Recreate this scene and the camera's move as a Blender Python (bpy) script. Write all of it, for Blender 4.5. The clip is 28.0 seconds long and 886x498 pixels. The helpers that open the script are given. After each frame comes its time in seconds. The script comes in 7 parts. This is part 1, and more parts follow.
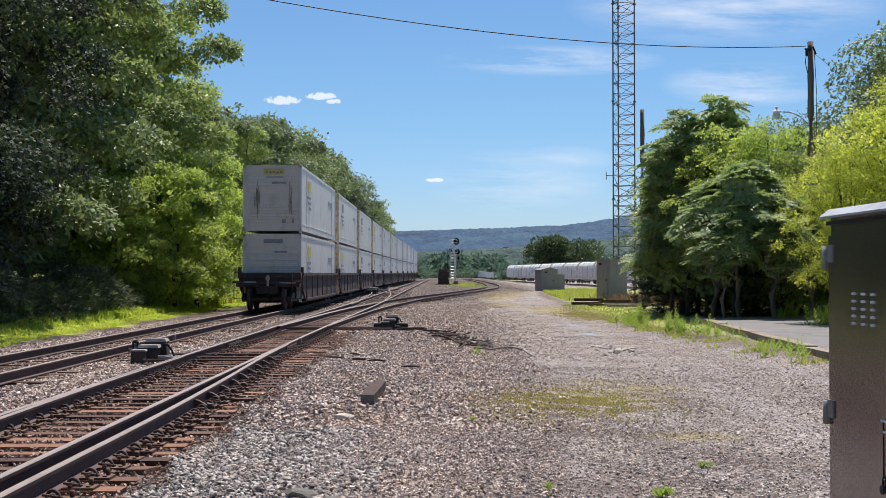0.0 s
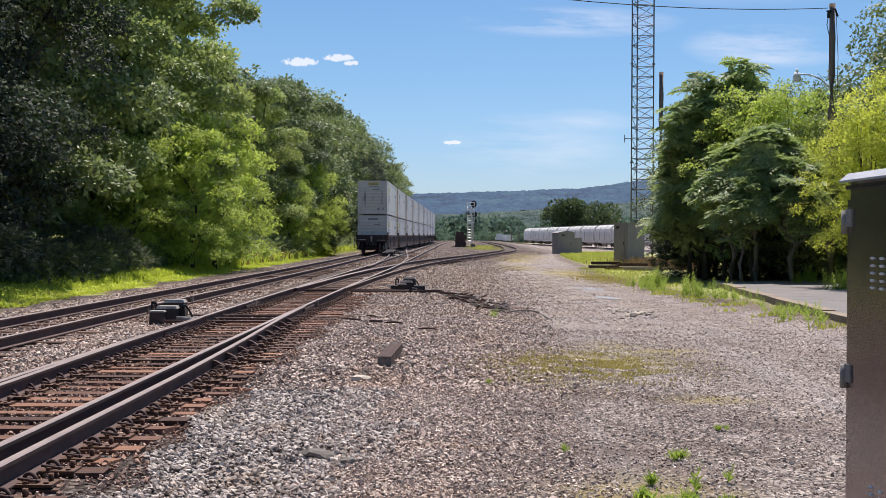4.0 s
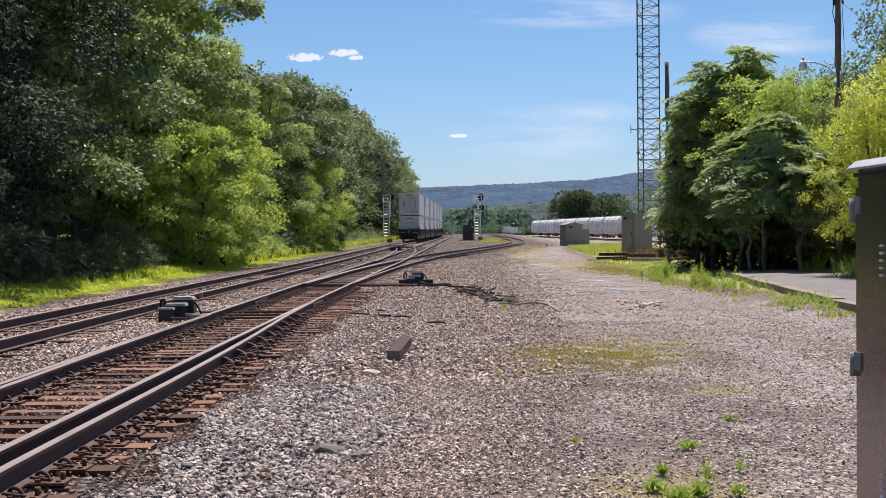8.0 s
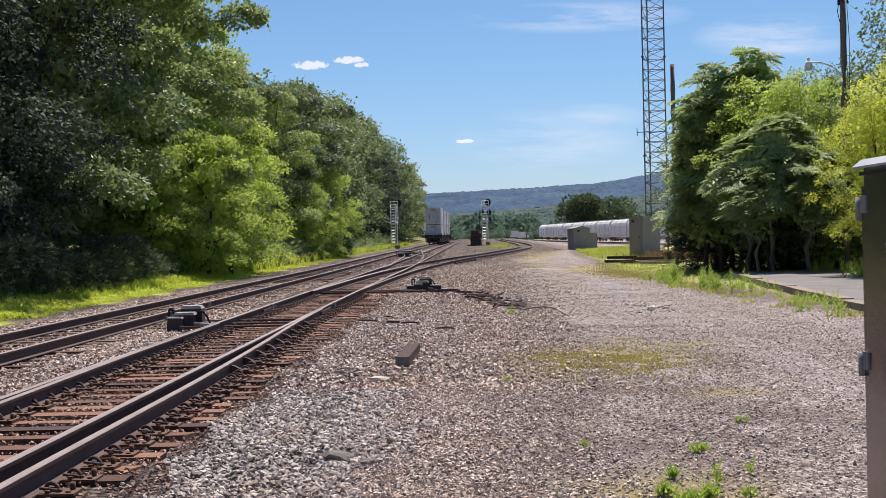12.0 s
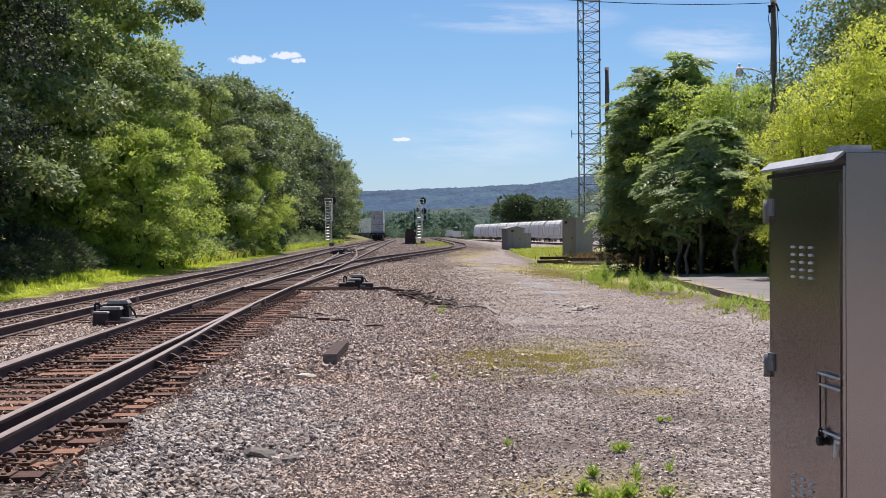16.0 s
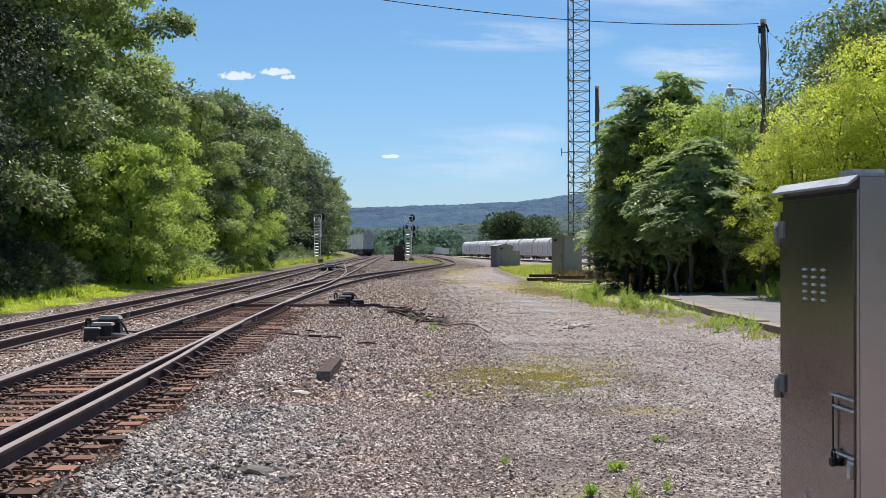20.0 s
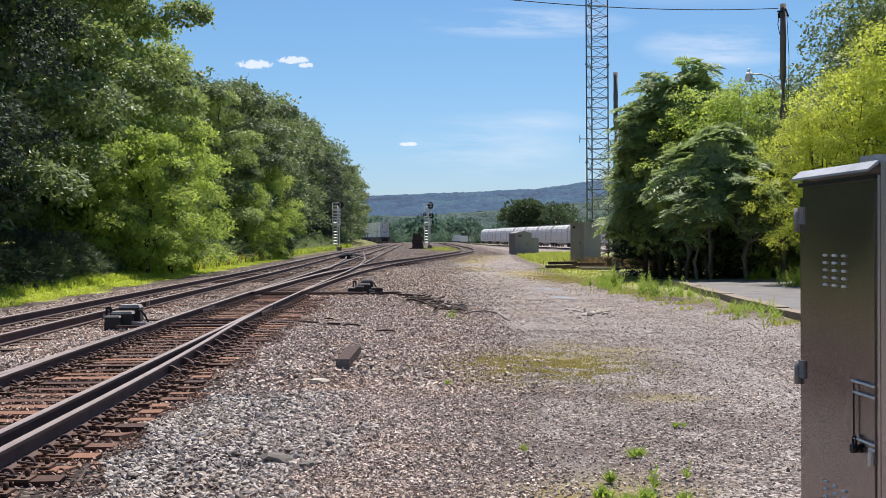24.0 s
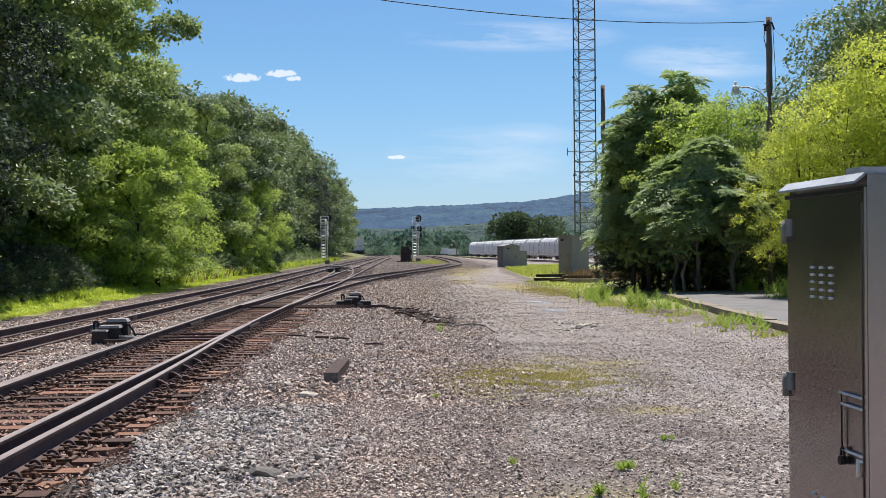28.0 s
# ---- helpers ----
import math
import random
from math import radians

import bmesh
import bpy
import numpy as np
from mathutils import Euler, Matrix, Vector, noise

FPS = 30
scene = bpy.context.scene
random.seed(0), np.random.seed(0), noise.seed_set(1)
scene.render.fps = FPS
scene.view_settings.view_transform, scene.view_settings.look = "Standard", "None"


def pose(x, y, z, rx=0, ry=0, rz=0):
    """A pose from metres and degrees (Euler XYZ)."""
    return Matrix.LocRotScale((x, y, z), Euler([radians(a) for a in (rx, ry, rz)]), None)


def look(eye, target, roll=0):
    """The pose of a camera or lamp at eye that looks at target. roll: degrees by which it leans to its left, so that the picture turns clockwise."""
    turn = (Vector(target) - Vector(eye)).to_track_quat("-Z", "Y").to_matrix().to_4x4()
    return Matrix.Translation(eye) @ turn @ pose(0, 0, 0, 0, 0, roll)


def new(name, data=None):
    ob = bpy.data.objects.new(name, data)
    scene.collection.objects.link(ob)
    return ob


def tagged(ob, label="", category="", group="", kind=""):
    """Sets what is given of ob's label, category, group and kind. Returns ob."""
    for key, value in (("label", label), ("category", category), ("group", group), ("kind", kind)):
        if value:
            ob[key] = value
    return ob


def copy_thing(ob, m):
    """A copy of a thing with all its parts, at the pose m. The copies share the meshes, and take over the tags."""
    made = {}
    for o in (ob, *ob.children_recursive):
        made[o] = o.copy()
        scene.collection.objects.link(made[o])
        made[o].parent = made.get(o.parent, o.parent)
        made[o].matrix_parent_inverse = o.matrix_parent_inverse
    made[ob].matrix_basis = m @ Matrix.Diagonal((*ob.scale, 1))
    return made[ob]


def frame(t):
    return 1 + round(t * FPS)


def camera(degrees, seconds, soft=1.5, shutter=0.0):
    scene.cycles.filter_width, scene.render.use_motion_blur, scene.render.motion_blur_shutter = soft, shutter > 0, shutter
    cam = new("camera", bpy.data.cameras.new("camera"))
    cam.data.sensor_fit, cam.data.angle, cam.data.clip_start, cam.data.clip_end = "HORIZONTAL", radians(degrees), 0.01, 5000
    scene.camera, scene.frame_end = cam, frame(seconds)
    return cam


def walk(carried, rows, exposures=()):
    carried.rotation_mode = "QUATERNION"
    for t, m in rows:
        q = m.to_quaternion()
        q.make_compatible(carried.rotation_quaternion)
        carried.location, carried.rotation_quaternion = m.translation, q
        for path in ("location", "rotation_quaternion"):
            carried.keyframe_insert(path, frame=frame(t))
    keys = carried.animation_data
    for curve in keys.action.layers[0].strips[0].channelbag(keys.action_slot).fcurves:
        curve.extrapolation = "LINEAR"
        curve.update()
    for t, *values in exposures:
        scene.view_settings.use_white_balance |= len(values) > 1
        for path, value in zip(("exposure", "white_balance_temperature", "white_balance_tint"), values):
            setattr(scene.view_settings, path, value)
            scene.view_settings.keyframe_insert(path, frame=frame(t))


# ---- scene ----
cam = camera(40.59, 28.0, soft=0.6)

EYE = (0.0, 0.0, 1.6)


def aim(yaw, pitch, roll, x=0.0, z=0.0, y=0.0):
    """The pose of the hand-held camera: heading, tilt and lean in degrees."""
    return (Matrix.Translation((EYE[0] + x, EYE[1] + y, EYE[2] + z)) @ pose(0, 0, 0, 0, 0, yaw) @ pose(0, 0, 0, pitch)
            @ pose(0, 0, 0, 0, roll) @ pose(0, 0, 0, 90))


PATH = [
    (0, 0.000, 1.135, 0.000),
    (0.5, 0.406, 0.764, -0.061),
    (1, 0.619, 0.607, -0.154),
    (1.5, 0.650, 0.459, -0.311),
    (2, 0.499, 0.275, -0.214),
    (2.5, 0.541, 0.078, -0.310),
    (3, 0.755, -0.507, -0.372),
    (3.5, 0.790, -0.589, -0.266),
    (5.5, 0.865, -1.001, -0.231),
    (6, 0.832, -1.036, -0.015),
    (6.5, 0.810, -1.041, -0.015),
    (7, 0.873, -1.028, 0.214),
    (7.5, 1.161, -0.993, 0.444),
    (8, 1.184, -0.962, 0.567),
    (8.5, 1.169, -0.819, 0.682),
    (9, 1.130, -0.729, 0.756),
    (9.5, 1.036, -0.680, 0.773),
    (10, 0.841, -0.666, 0.875),
    (10.5, 0.817, -0.749, 0.803),
    (11, 0.878, -0.734, 0.969),
    (11.5, 1.027, -0.697, 1.053),
    (12, 1.558, -0.685, 1.376, 0.010, -0.003, 0.010),
    (12.5, 1.276, -0.776, 1.478, 0.012, -0.003, 0.011),
    (14.5, 0.572, -1.502, 1.130, 0.018, -0.003, 0.004),
    (15, 0.022, -1.501, 1.441, 0.044, 0.000, -0.003),
    (15.5, -0.912, -1.553, -0.060, 0.074, -0.007, 0.014),
    (16, -1.552, -0.807, 0.456, 0.084, -0.010, 0.024),
    (16.5, -0.905, -0.582, 0.620, 0.052, -0.007, 0.020),
    (17, -0.546, -0.627, 0.647, 0.019, -0.004, 0.011),
    (17.5, -0.818, -0.252, 1.436),
    (18, -2.248, 0.051, 0.181),
    (18.5, -2.310, 0.127, 0.465),
    (19, -2.108, 0.122, 0.670),
    (19.5, -2.103, 0.021, 0.478),
    (20, -2.118, 0.008, 0.113),
    (20.5, -2.398, 0.269, 0.244),
    (21, -1.725, 0.246, 0.119),
    (21.5, -1.153, -0.211, 0.155),
    (23.5, -1.225, -0.547, 0.357),
    (24, -1.230, -0.584, 0.360),
    (24.5, -1.328, -0.578, 0.218),
    (25, -1.457, -0.531, 0.126),
    (25.5, -1.536, -0.510, -0.020),
    (26, -1.758, -0.334, 0.020),
    (26.5, -2.162, -0.393, -0.450),
    (27, -2.271, -0.235, -0.233),
    (27.5, -1.981, -0.190, -0.006),
    (28, -1.797, 0.032, 0.505),
]
# the clip's picture warms a little while the camera is tilted down
WARMTH = [(0, 0.2), (2, 0.5), (3.5, 0.8), (6, 1.0), (15, 1.0), (16.5, 0.8), (18, 0.3), (20, -0.2), (22, -0.1), (24, 0.2), (26, 0.1), (28, -0.2)]
walk(cam, [(row[0], aim(*row[1:])) for row in PATH], [(t, 0.46, 6400 + 220 * w, 10 + 5 * w) for t, w in WARMTH])

# ---- world, sun, exposure ----
SUN_AZ, SUN_EL = radians(11), radians(63)      # azimuth clockwise from +y
SUN_DIR = Vector((math.sin(SUN_AZ) * math.cos(SUN_EL), math.cos(SUN_AZ) * math.cos(SUN_EL), math.sin(SUN_EL)))


def make_world():
    w = bpy.data.worlds.new("sky")
    scene.world = w
    w.use_nodes = True
    nt = w.node_tree
    nt.nodes.clear()
    N = nt.nodes.new
    out, bg, sky = N("ShaderNodeOutputWorld"), N("ShaderNodeBackground"), N("ShaderNodeTexSky")
    sky.sky_type = "NISHITA"
    sky.sun_disc = False
    sky.sun_elevation, sky.sun_rotation = SUN_EL, SUN_AZ
    sky.altitude, sky.air_density, sky.dust_density, sky.ozone_density = 100, 1.0, 0.35, 2.4
    co = N("ShaderNodeTexCoord")
    # thin cirrus: streaky noise on the sky's plane, denser high on the right-hand side
    sep = N("ShaderNodeSeparateXYZ")
    nt.links.new(co.outputs["Generated"], sep.inputs[0])

    def m(op, a, b=None, c=None, clamp=False):
        n = N("ShaderNodeMath")
        n.operation, n.use_clamp = op, clamp
        for i, v in enumerate((a, b, c)):
            if v is None:
                continue
            if isinstance(v, (int, float)):
                n.inputs[i].default_value = v
            else:
                nt.links.new(v, n.inputs[i])
        return n.outputs[0]

    x, y, z = sep.outputs
    u, e = m("DIVIDE", x, m("MAXIMUM", y, 0.05)), m("DIVIDE", z, m("MAXIMUM", y, 0.05))
    comb = N("ShaderNodeCombineXYZ")
    nt.links.new(m("ADD", m("MULTIPLY", u, 5.0), m("MULTIPLY", e, 7.0)), comb.inputs[0])
    nt.links.new(m("MULTIPLY", e, 30.0), comb.inputs[1])
    no = N("ShaderNodeTexNoise")
    no.inputs["Scale"].default_value, no.inputs["Detail"].default_value, no.inputs["Roughness"].default_value = 1.1, 7, 0.62
    nt.links.new(comb.outputs[0], no.inputs["Vector"])
    wisp = m("MULTIPLY", m("SUBTRACT", no.outputs[0], 0.42, clamp=True), 3.6, clamp=True)
    ahead = m("GREATER_THAN", y, 0.05)

    def blob(cu, ce, ru, re):
        a = m("DIVIDE", m("SUBTRACT", u, cu), ru)
        b = m("DIVIDE", m("SUBTRACT", e, ce), re)
        return m("SUBTRACT", 1.0, m("ADD", m("MULTIPLY", a, a), m("MULTIPLY", b, b)), clamp=True)

    fields = None
    for cu, ce, ru, re, k in ((0.24, 0.225, 0.14, 0.035, 1.0), (0.255, 0.158, 0.075, 0.02, 1.1), (0.09, 0.178, 0.10, 0.014, 1.2),
                              (0.06, 0.075, 0.08, 0.03, 0.75), (0.10, 0.095, 0.05, 0.012, 0.5)):
        b = m("MULTIPLY", blob(cu, ce, ru, re), k)
        fields = b if fields is None else m("MAXIMUM", fields, b)
    cirrus = m("MULTIPLY", wisp, fields, clamp=True)
    # three small white puffs
    no2 = N("ShaderNodeTexNoise")
    no2.inputs["Scale"].default_value, no2.inputs["Detail"].default_value = 240, 6
    nt.links.new(co.outputs["Generated"], no2.inputs["Vector"])
    puff = None
    for cu, ce, ru, re in ((-0.1335, 0.1445, 0.0175, 0.0042), (-0.1020, 0.1478, 0.0150, 0.0036), (-0.0915, 0.1432, 0.0075, 0.0026), (-0.0072, 0.0775, 0.0085, 0.0019)):
        b = blob(cu, ce, ru, re)
        puff = b if puff is None else m("MAXIMUM", puff, b)
    puff = m("MULTIPLY", m("SUBTRACT", m("ADD", puff, m("MULTIPLY", m("SUBTRACT", no2.outputs[0], 0.5), 2.4)), 0.10, clamp=True),
             m("MULTIPLY", m("MULTIPLY", puff, 6.0, clamp=True), 1.9), clamp=True)
    cover = m("MULTIPLY", m("ADD", m("MULTIPLY", cirrus, 0.7), m("MULTIPLY", puff, 0.8), clamp=True), ahead)
    mix = N("ShaderNodeMix")
    mix.data_type = "RGBA"
    nt.links.new(cover, mix.inputs["Factor"])
    tint = N("ShaderNodeMix")
    tint.data_type, tint.blend_type = "RGBA", "MULTIPLY"
    tint.inputs["Factor"].default_value = 1.0
    low = N("ShaderNodeMapRange")
    low.interpolation_type = "SMOOTHSTEP"
    nt.links.new(z, low.inputs["Value"])
    low.inputs["From Min"].default_value, low.inputs["From Max"].default_value = 0.0, 0.16
    grade = N("ShaderNodeMix")
    grade.data_type = "RGBA"
    nt.links.new(low.outputs[0], grade.inputs["Factor"])
    grade.inputs["A"].default_value, grade.inputs["B"].default_value = (0.65, 0.80, 1.09, 1), (0.615, 0.83, 1.01, 1)
    nt.links.new(grade.outputs["Result"], tint.inputs["B"])
    nt.links.new(sky.outputs[0], tint.inputs["A"])
    nt.links.new(tint.outputs["Result"], mix.inputs["A"])
    mix.inputs["B"].default_value = (8.6, 9.0, 9.6, 1)
    nt.links.new(mix.outputs["Result"], bg.inputs[0])
    bg.inputs[1].default_value = 0.079
    nt.links.new(bg.outputs[0], out.inputs[0])


make_world()
sun = new("sun", bpy.data.lights.new("sun", "SUN"))
sun.data.energy, sun.data.angle, sun.data.color = 5.0, radians(0.53), (1.0, 0.93, 0.84)
sun.matrix_world = look(SUN_DIR * 100, (0, 0, 0))

# ---- materials ----


def nodes(name):
    mt = bpy.data.materials.new(name)
    mt.use_nodes = True
    nt = mt.node_tree
    return mt, nt, nt.nodes["Principled BSDF"]


def ramp(nt, fac, stops):
    r = nt.nodes.new("ShaderNodeValToRGB")
    el = r.color_ramp.elements
    while len(el) < len(stops):
        el.new(0.5)
    for e, (p, c) in zip(el, stops):
        e.position, e.color = p, (*c, 1)
    nt.links.new(fac, r.inputs[0])
    return r.outputs[0]


def noise_tex(nt, scale, detail=5, rough=0.55, vec=None, stretch=None):
    n = nt.nodes.new("ShaderNodeTexNoise")
    n.inputs["Scale"].default_value, n.inputs["Detail"].default_value, n.inputs["Roughness"].default_value = scale, detail, rough
    if vec is None:
        vec = nt.nodes.new("ShaderNodeTexCoord").outputs["Object"]
    if stretch:
        mp = nt.nodes.new("ShaderNodeMapping")
        mp.inputs["Scale"].default_value = stretch
        nt.links.new(vec, mp.inputs[0])
        vec = mp.outputs[0]
    nt.links.new(vec, n.inputs["Vector"])
    return n.outputs[0]


def mixc(nt, fac, a, b, how="MIX"):
    x = nt.nodes.new("ShaderNodeMix")
    x.data_type, x.blend_type = "RGBA", how
    for key, v in (("Factor", fac), ("A", a), ("B", b)):
        if isinstance(v, (int, float)):
            x.inputs[key].default_value = v
        elif isinstance(v, tuple):
            x.inputs[key].default_value = (*v, 1)
        else:
            nt.links.new(v, x.inputs[key])
    return x.outputs["Result"]


def mathn(nt, op, a, b=None, clamp=False):
    n = nt.nodes.new("ShaderNodeMath")
    n.operation, n.use_clamp = op, clamp
    for i, v in enumerate((a, b)):
        if v is None:
            continue
        if isinstance(v, (int, float)):
            n.inputs[i].default_value = v
        else:
            nt.links.new(v, n.inputs[i])
    return n.outputs[0]


def bump(nt, bs, height, strength, dist):
    b = nt.nodes.new("ShaderNodeBump")
    b.inputs["Strength"].default_value, b.inputs["Distance"].default_value = strength, dist
    nt.links.new(height, b.inputs["Height"])
    nt.links.new(b.outputs[0], bs.inputs["Normal"])


def rough_mat(name, stops, scale=4.0, fine=60.0, rough=0.85, metal=0.0, relief=0.3, dist=0.01, stretch=None, per_object=0.0, dirt=None, island=False):
    """A weathered surface: large stains times fine grain, with relief."""
    mt, nt, bs = nodes(name)
    big = noise_tex(nt, scale, 6, 0.6, stretch=stretch)
    small = noise_tex(nt, fine, 4, 0.6, stretch=stretch)
    f = mathn(nt, "ADD", mathn(nt, "MULTIPLY", big, 0.65), mathn(nt, "MULTIPLY", small, 0.35))
    if per_object:
        oi = nt.nodes.new("ShaderNodeObjectInfo")
        f = mathn(nt, "ADD", f, mathn(nt, "MULTIPLY", mathn(nt, "SUBTRACT", oi.outputs["Random"], 0.5), per_object))
    if island:
        ge = nt.nodes.new("ShaderNodeNewGeometry")
        f = mathn(nt, "ADD", mathn(nt, "MULTIPLY", f, 0.35), mathn(nt, "MULTIPLY", ge.outputs["Random Per Island"], 0.65))
    col = ramp(nt, f, stops)
    if dirt:
        d = ramp(nt, noise_tex(nt, dirt[0], 7, 0.7, stretch=stretch), [(dirt[1], (0, 0, 0)), (dirt[1] + 0.12, (1, 1, 1))])
        col = mixc(nt, mathn(nt, "MULTIPLY", d, dirt[3]), col, dirt[2])
    nt.links.new(col, bs.inputs["Base Color"])
    bs.inputs["Roughness"].default_value, bs.inputs["Metallic"].default_value = rough, metal
    if relief:
        bump(nt, bs, mathn(nt, "ADD", big, small), relief, dist)
    return mt


def leaf_mat(name, dark, light, glow, island=1.0, share=0.52, gloss=0.5):
    """Foliage: a diffuse and a translucent share, each leaf with its own tone."""
    mt, nt, bs = nodes(name)
    ge, oi = nt.nodes.new("ShaderNodeNewGeometry"), nt.nodes.new("ShaderNodeObjectInfo")
    f = mathn(nt, "ADD", mathn(nt, "MULTIPLY", ge.outputs["Random Per Island"], 0.36 * island),
              mathn(nt, "ADD", mathn(nt, "MULTIPLY", oi.outputs["Random"], 0.30), mathn(nt, "MULTIPLY", noise_tex(nt, 0.6, 3), 0.56)))
    col = ramp(nt, f, [(0.32, dark), (0.86, light)])
    nt.links.new(col, bs.inputs["Base Color"])
    bs.inputs["Roughness"].default_value = gloss
    bs.inputs["Specular IOR Level"].default_value = 0.28
    tr = nt.nodes.new("ShaderNodeBsdfTranslucent")
    nt.links.new(mixc(nt, 0.5, col, glow), tr.inputs[0])
    mx = nt.nodes.new("ShaderNodeMixShader")
    mx.inputs[0].default_value = share
    nt.links.new(bs.outputs[0], mx.inputs[1])
    nt.links.new(tr.outputs[0], mx.inputs[2])
    nt.links.new(mx.outputs[0], nt.nodes["Material Output"].inputs[0])
    return mt


def plain(name, c, rough=0.6, metal=0.0, var=0.25, scale=8.0, relief=0.12, dirt=None):
    a = tuple(v * (1 - var) for v in c)
    b = tuple(min(1, v * (1 + var)) for v in c)
    return rough_mat(name, [(0.35, a), (0.65, b)], scale, scale * 9, rough, metal, relief, 0.004, dirt=dirt)


RUST = rough_mat("rusty rail steel", [(0.3, (0.056, 0.033, 0.030)), (0.55, (0.095, 0.056, 0.049)), (0.75, (0.15, 0.085, 0.064))], 3, 70, 0.88, 0.0, 0.3, 0.004, island=False)
BEDSTONE = rough_mat("rust-dusted ballast", [(0.12, (0.085, 0.052, 0.042)), (0.5, (0.29, 0.185, 0.145)), (0.88, (0.56, 0.43, 0.355))], 7, 50, 0.95, 0, 0.4, 0.008, island=True, dirt=(0.7, 0.48, (0.32, 0.155, 0.085), 0.6))
RAILTOP = rough_mat("worn rail head", [(0.3, (0.19, 0.148, 0.138)), (0.7, (0.33, 0.27, 0.255))], 2, 50, 0.55, 0.2, 0.05, 0.002)
RAILDULL = rough_mat("dull rail head", [(0.3, (0.15, 0.115, 0.105)), (0.7, (0.27, 0.215, 0.195))], 2, 50, 0.7, 0.1, 0.05, 0.002)
TIE = rough_mat("creosoted tie wood", [(0.28, (0.030, 0.019, 0.016)), (0.5, (0.085, 0.048, 0.036)), (0.72, (0.17, 0.10, 0.07))], 5, 40, 0.9, 0, 0.5, 0.01, (0.5, 6, 6), per_object=0.25)
RUSTTIE = rough_mat("rust stained tie wood", [(0.28, (0.055, 0.027, 0.020)), (0.5, (0.135, 0.064, 0.042)), (0.72, (0.255, 0.125, 0.075))], 5, 40, 0.9, 0, 0.5, 0.01, (0.5, 6, 6), per_object=0.45)
STEELDARK = plain("dark painted steel", (0.012, 0.012, 0.014), 0.5, 0.2)
PLATE = rough_mat("rusty tie plate", [(0.3, (0.05, 0.03, 0.024)), (0.7, (0.15, 0.075, 0.045))], 12, 90, 0.8, 0.2, 0.3, 0.003)
STONE = rough_mat("crushed limestone ballast", [(0.10, (0.052, 0.043, 0.038)), (0.45, (0.285, 0.245, 0.222)), (0.9, (0.70, 0.632, 0.572))], 9, 60, 0.95, 0, 0.4, 0.008, island=True, dirt=(0.45, 0.52, (0.38, 0.275, 0.19), 0.45))
PEBBLE = rough_mat("lot gravel", [(0.12, (0.100, 0.077, 0.068)), (0.5, (0.375, 0.310, 0.272)), (0.88, (0.81, 0.73, 0.645))], 9, 60, 0.95, 0, 0.3, 0.004, island=True, dirt=(0.4, 0.52, (0.42, 0.31, 0.21), 0.45))
MIDSTONE = rough_mat("brown dusted ballast", [(0.12, (0.115, 0.082, 0.068)), (0.5, (0.455, 0.355, 0.300)), (0.88, (0.79, 0.675, 0.58))], 6, 40, 0.95, 0, 0.4, 0.008, island=True, dirt=(0.45, 0.50, (0.43, 0.29, 0.195), 0.45))
WHITEBOX = rough_mat("white container paint", [(0.3, (0.60, 0.588, 0.585)), (0.7, (0.74, 0.725, 0.715))], 0.6, 8, 0.5, 0, 0.05, 0.004, (1, 1, 0.35), per_object=0.15, dirt=(1.6, 0.52, (0.40, 0.35, 0.31), 0.45))
WELLBROWN = rough_mat("oxide brown car paint", [(0.3, (0.048, 0.029, 0.027)), (0.7, (0.105, 0.062, 0.054))], 1.2, 14, 0.8, 0, 0.1, 0.004, (1, 1, 0.3), per_object=0.2, dirt=(2.0, 0.58, (0.17, 0.13, 0.11), 0.6))
YELLOW = plain("yellow placard", (0.62, 0.54, 0.14), 0.6)
GREYMARK = plain("faded blue-grey lettering", (0.26, 0.29, 0.34), 0.6)
RUSTPOST = plain("rust streaked pale yellow post", (0.56, 0.47, 0.32), 0.7, var=0.4, dirt=(3.0, 0.5, (0.30, 0.15, 0.07), 0.7))
STAIN = plain("black door stain", (0.27, 0.262, 0.258), 0.85, var=0.4)
HOPPER = rough_mat("pale grey hopper car paint", [(0.3, (0.555, 0.548, 0.535)), (0.7, (0.735, 0.725, 0.71))], 0.8, 9, 0.6, 0, 0.05, 0.004, (1, 1, 0.3), per_object=0.2, dirt=(1.5, 0.58, (0.32, 0.28, 0.24), 0.6))
GALV = rough_mat("galvanised steel", [(0.3, (0.36, 0.37, 0.38)), (0.7, (0.52, 0.53, 0.54))], 3, 40, 0.55, 0.5, 0.05, 0.002)
HUTGREY = rough_mat("aluminium hut sheet", [(0.3, (0.19, 0.175, 0.180)), (0.7, (0.285, 0.266, 0.270))], 1.2, 20, 0.6, 0, 0.08, 0.004, (1, 1, 0.3), dirt=(1.6, 0.6, (0.12, 0.10, 0.090), 0.5))
SIGNALBLACK = plain("matt black signal paint", (0.010, 0.010, 0.011), 0.6)
# Sky sheen on the machine tops is put into this paler grey.
MACHINETOP = plain("pale grey machine cover, sky sheen in its tone", (0.34, 0.315, 0.295), 0.9)
MACHINEBODY = plain("dark grey machine paint", (0.050, 0.040, 0.036), 0.95)
SIGNALSILVER = plain("silver signal paint", (0.86, 0.86, 0.85), 0.5, 0.05)
TOWERGREY = plain("weathered tower steel", (0.095, 0.110, 0.135), 0.6, 0.3)
POLEWOOD = rough_mat("weathered pole wood", [(0.3, (0.12, 0.094, 0.080)), (0.7, (0.27, 0.22, 0.19))], 3, 30, 0.9, 0, 0.4, 0.01, (5, 5, 0.4))
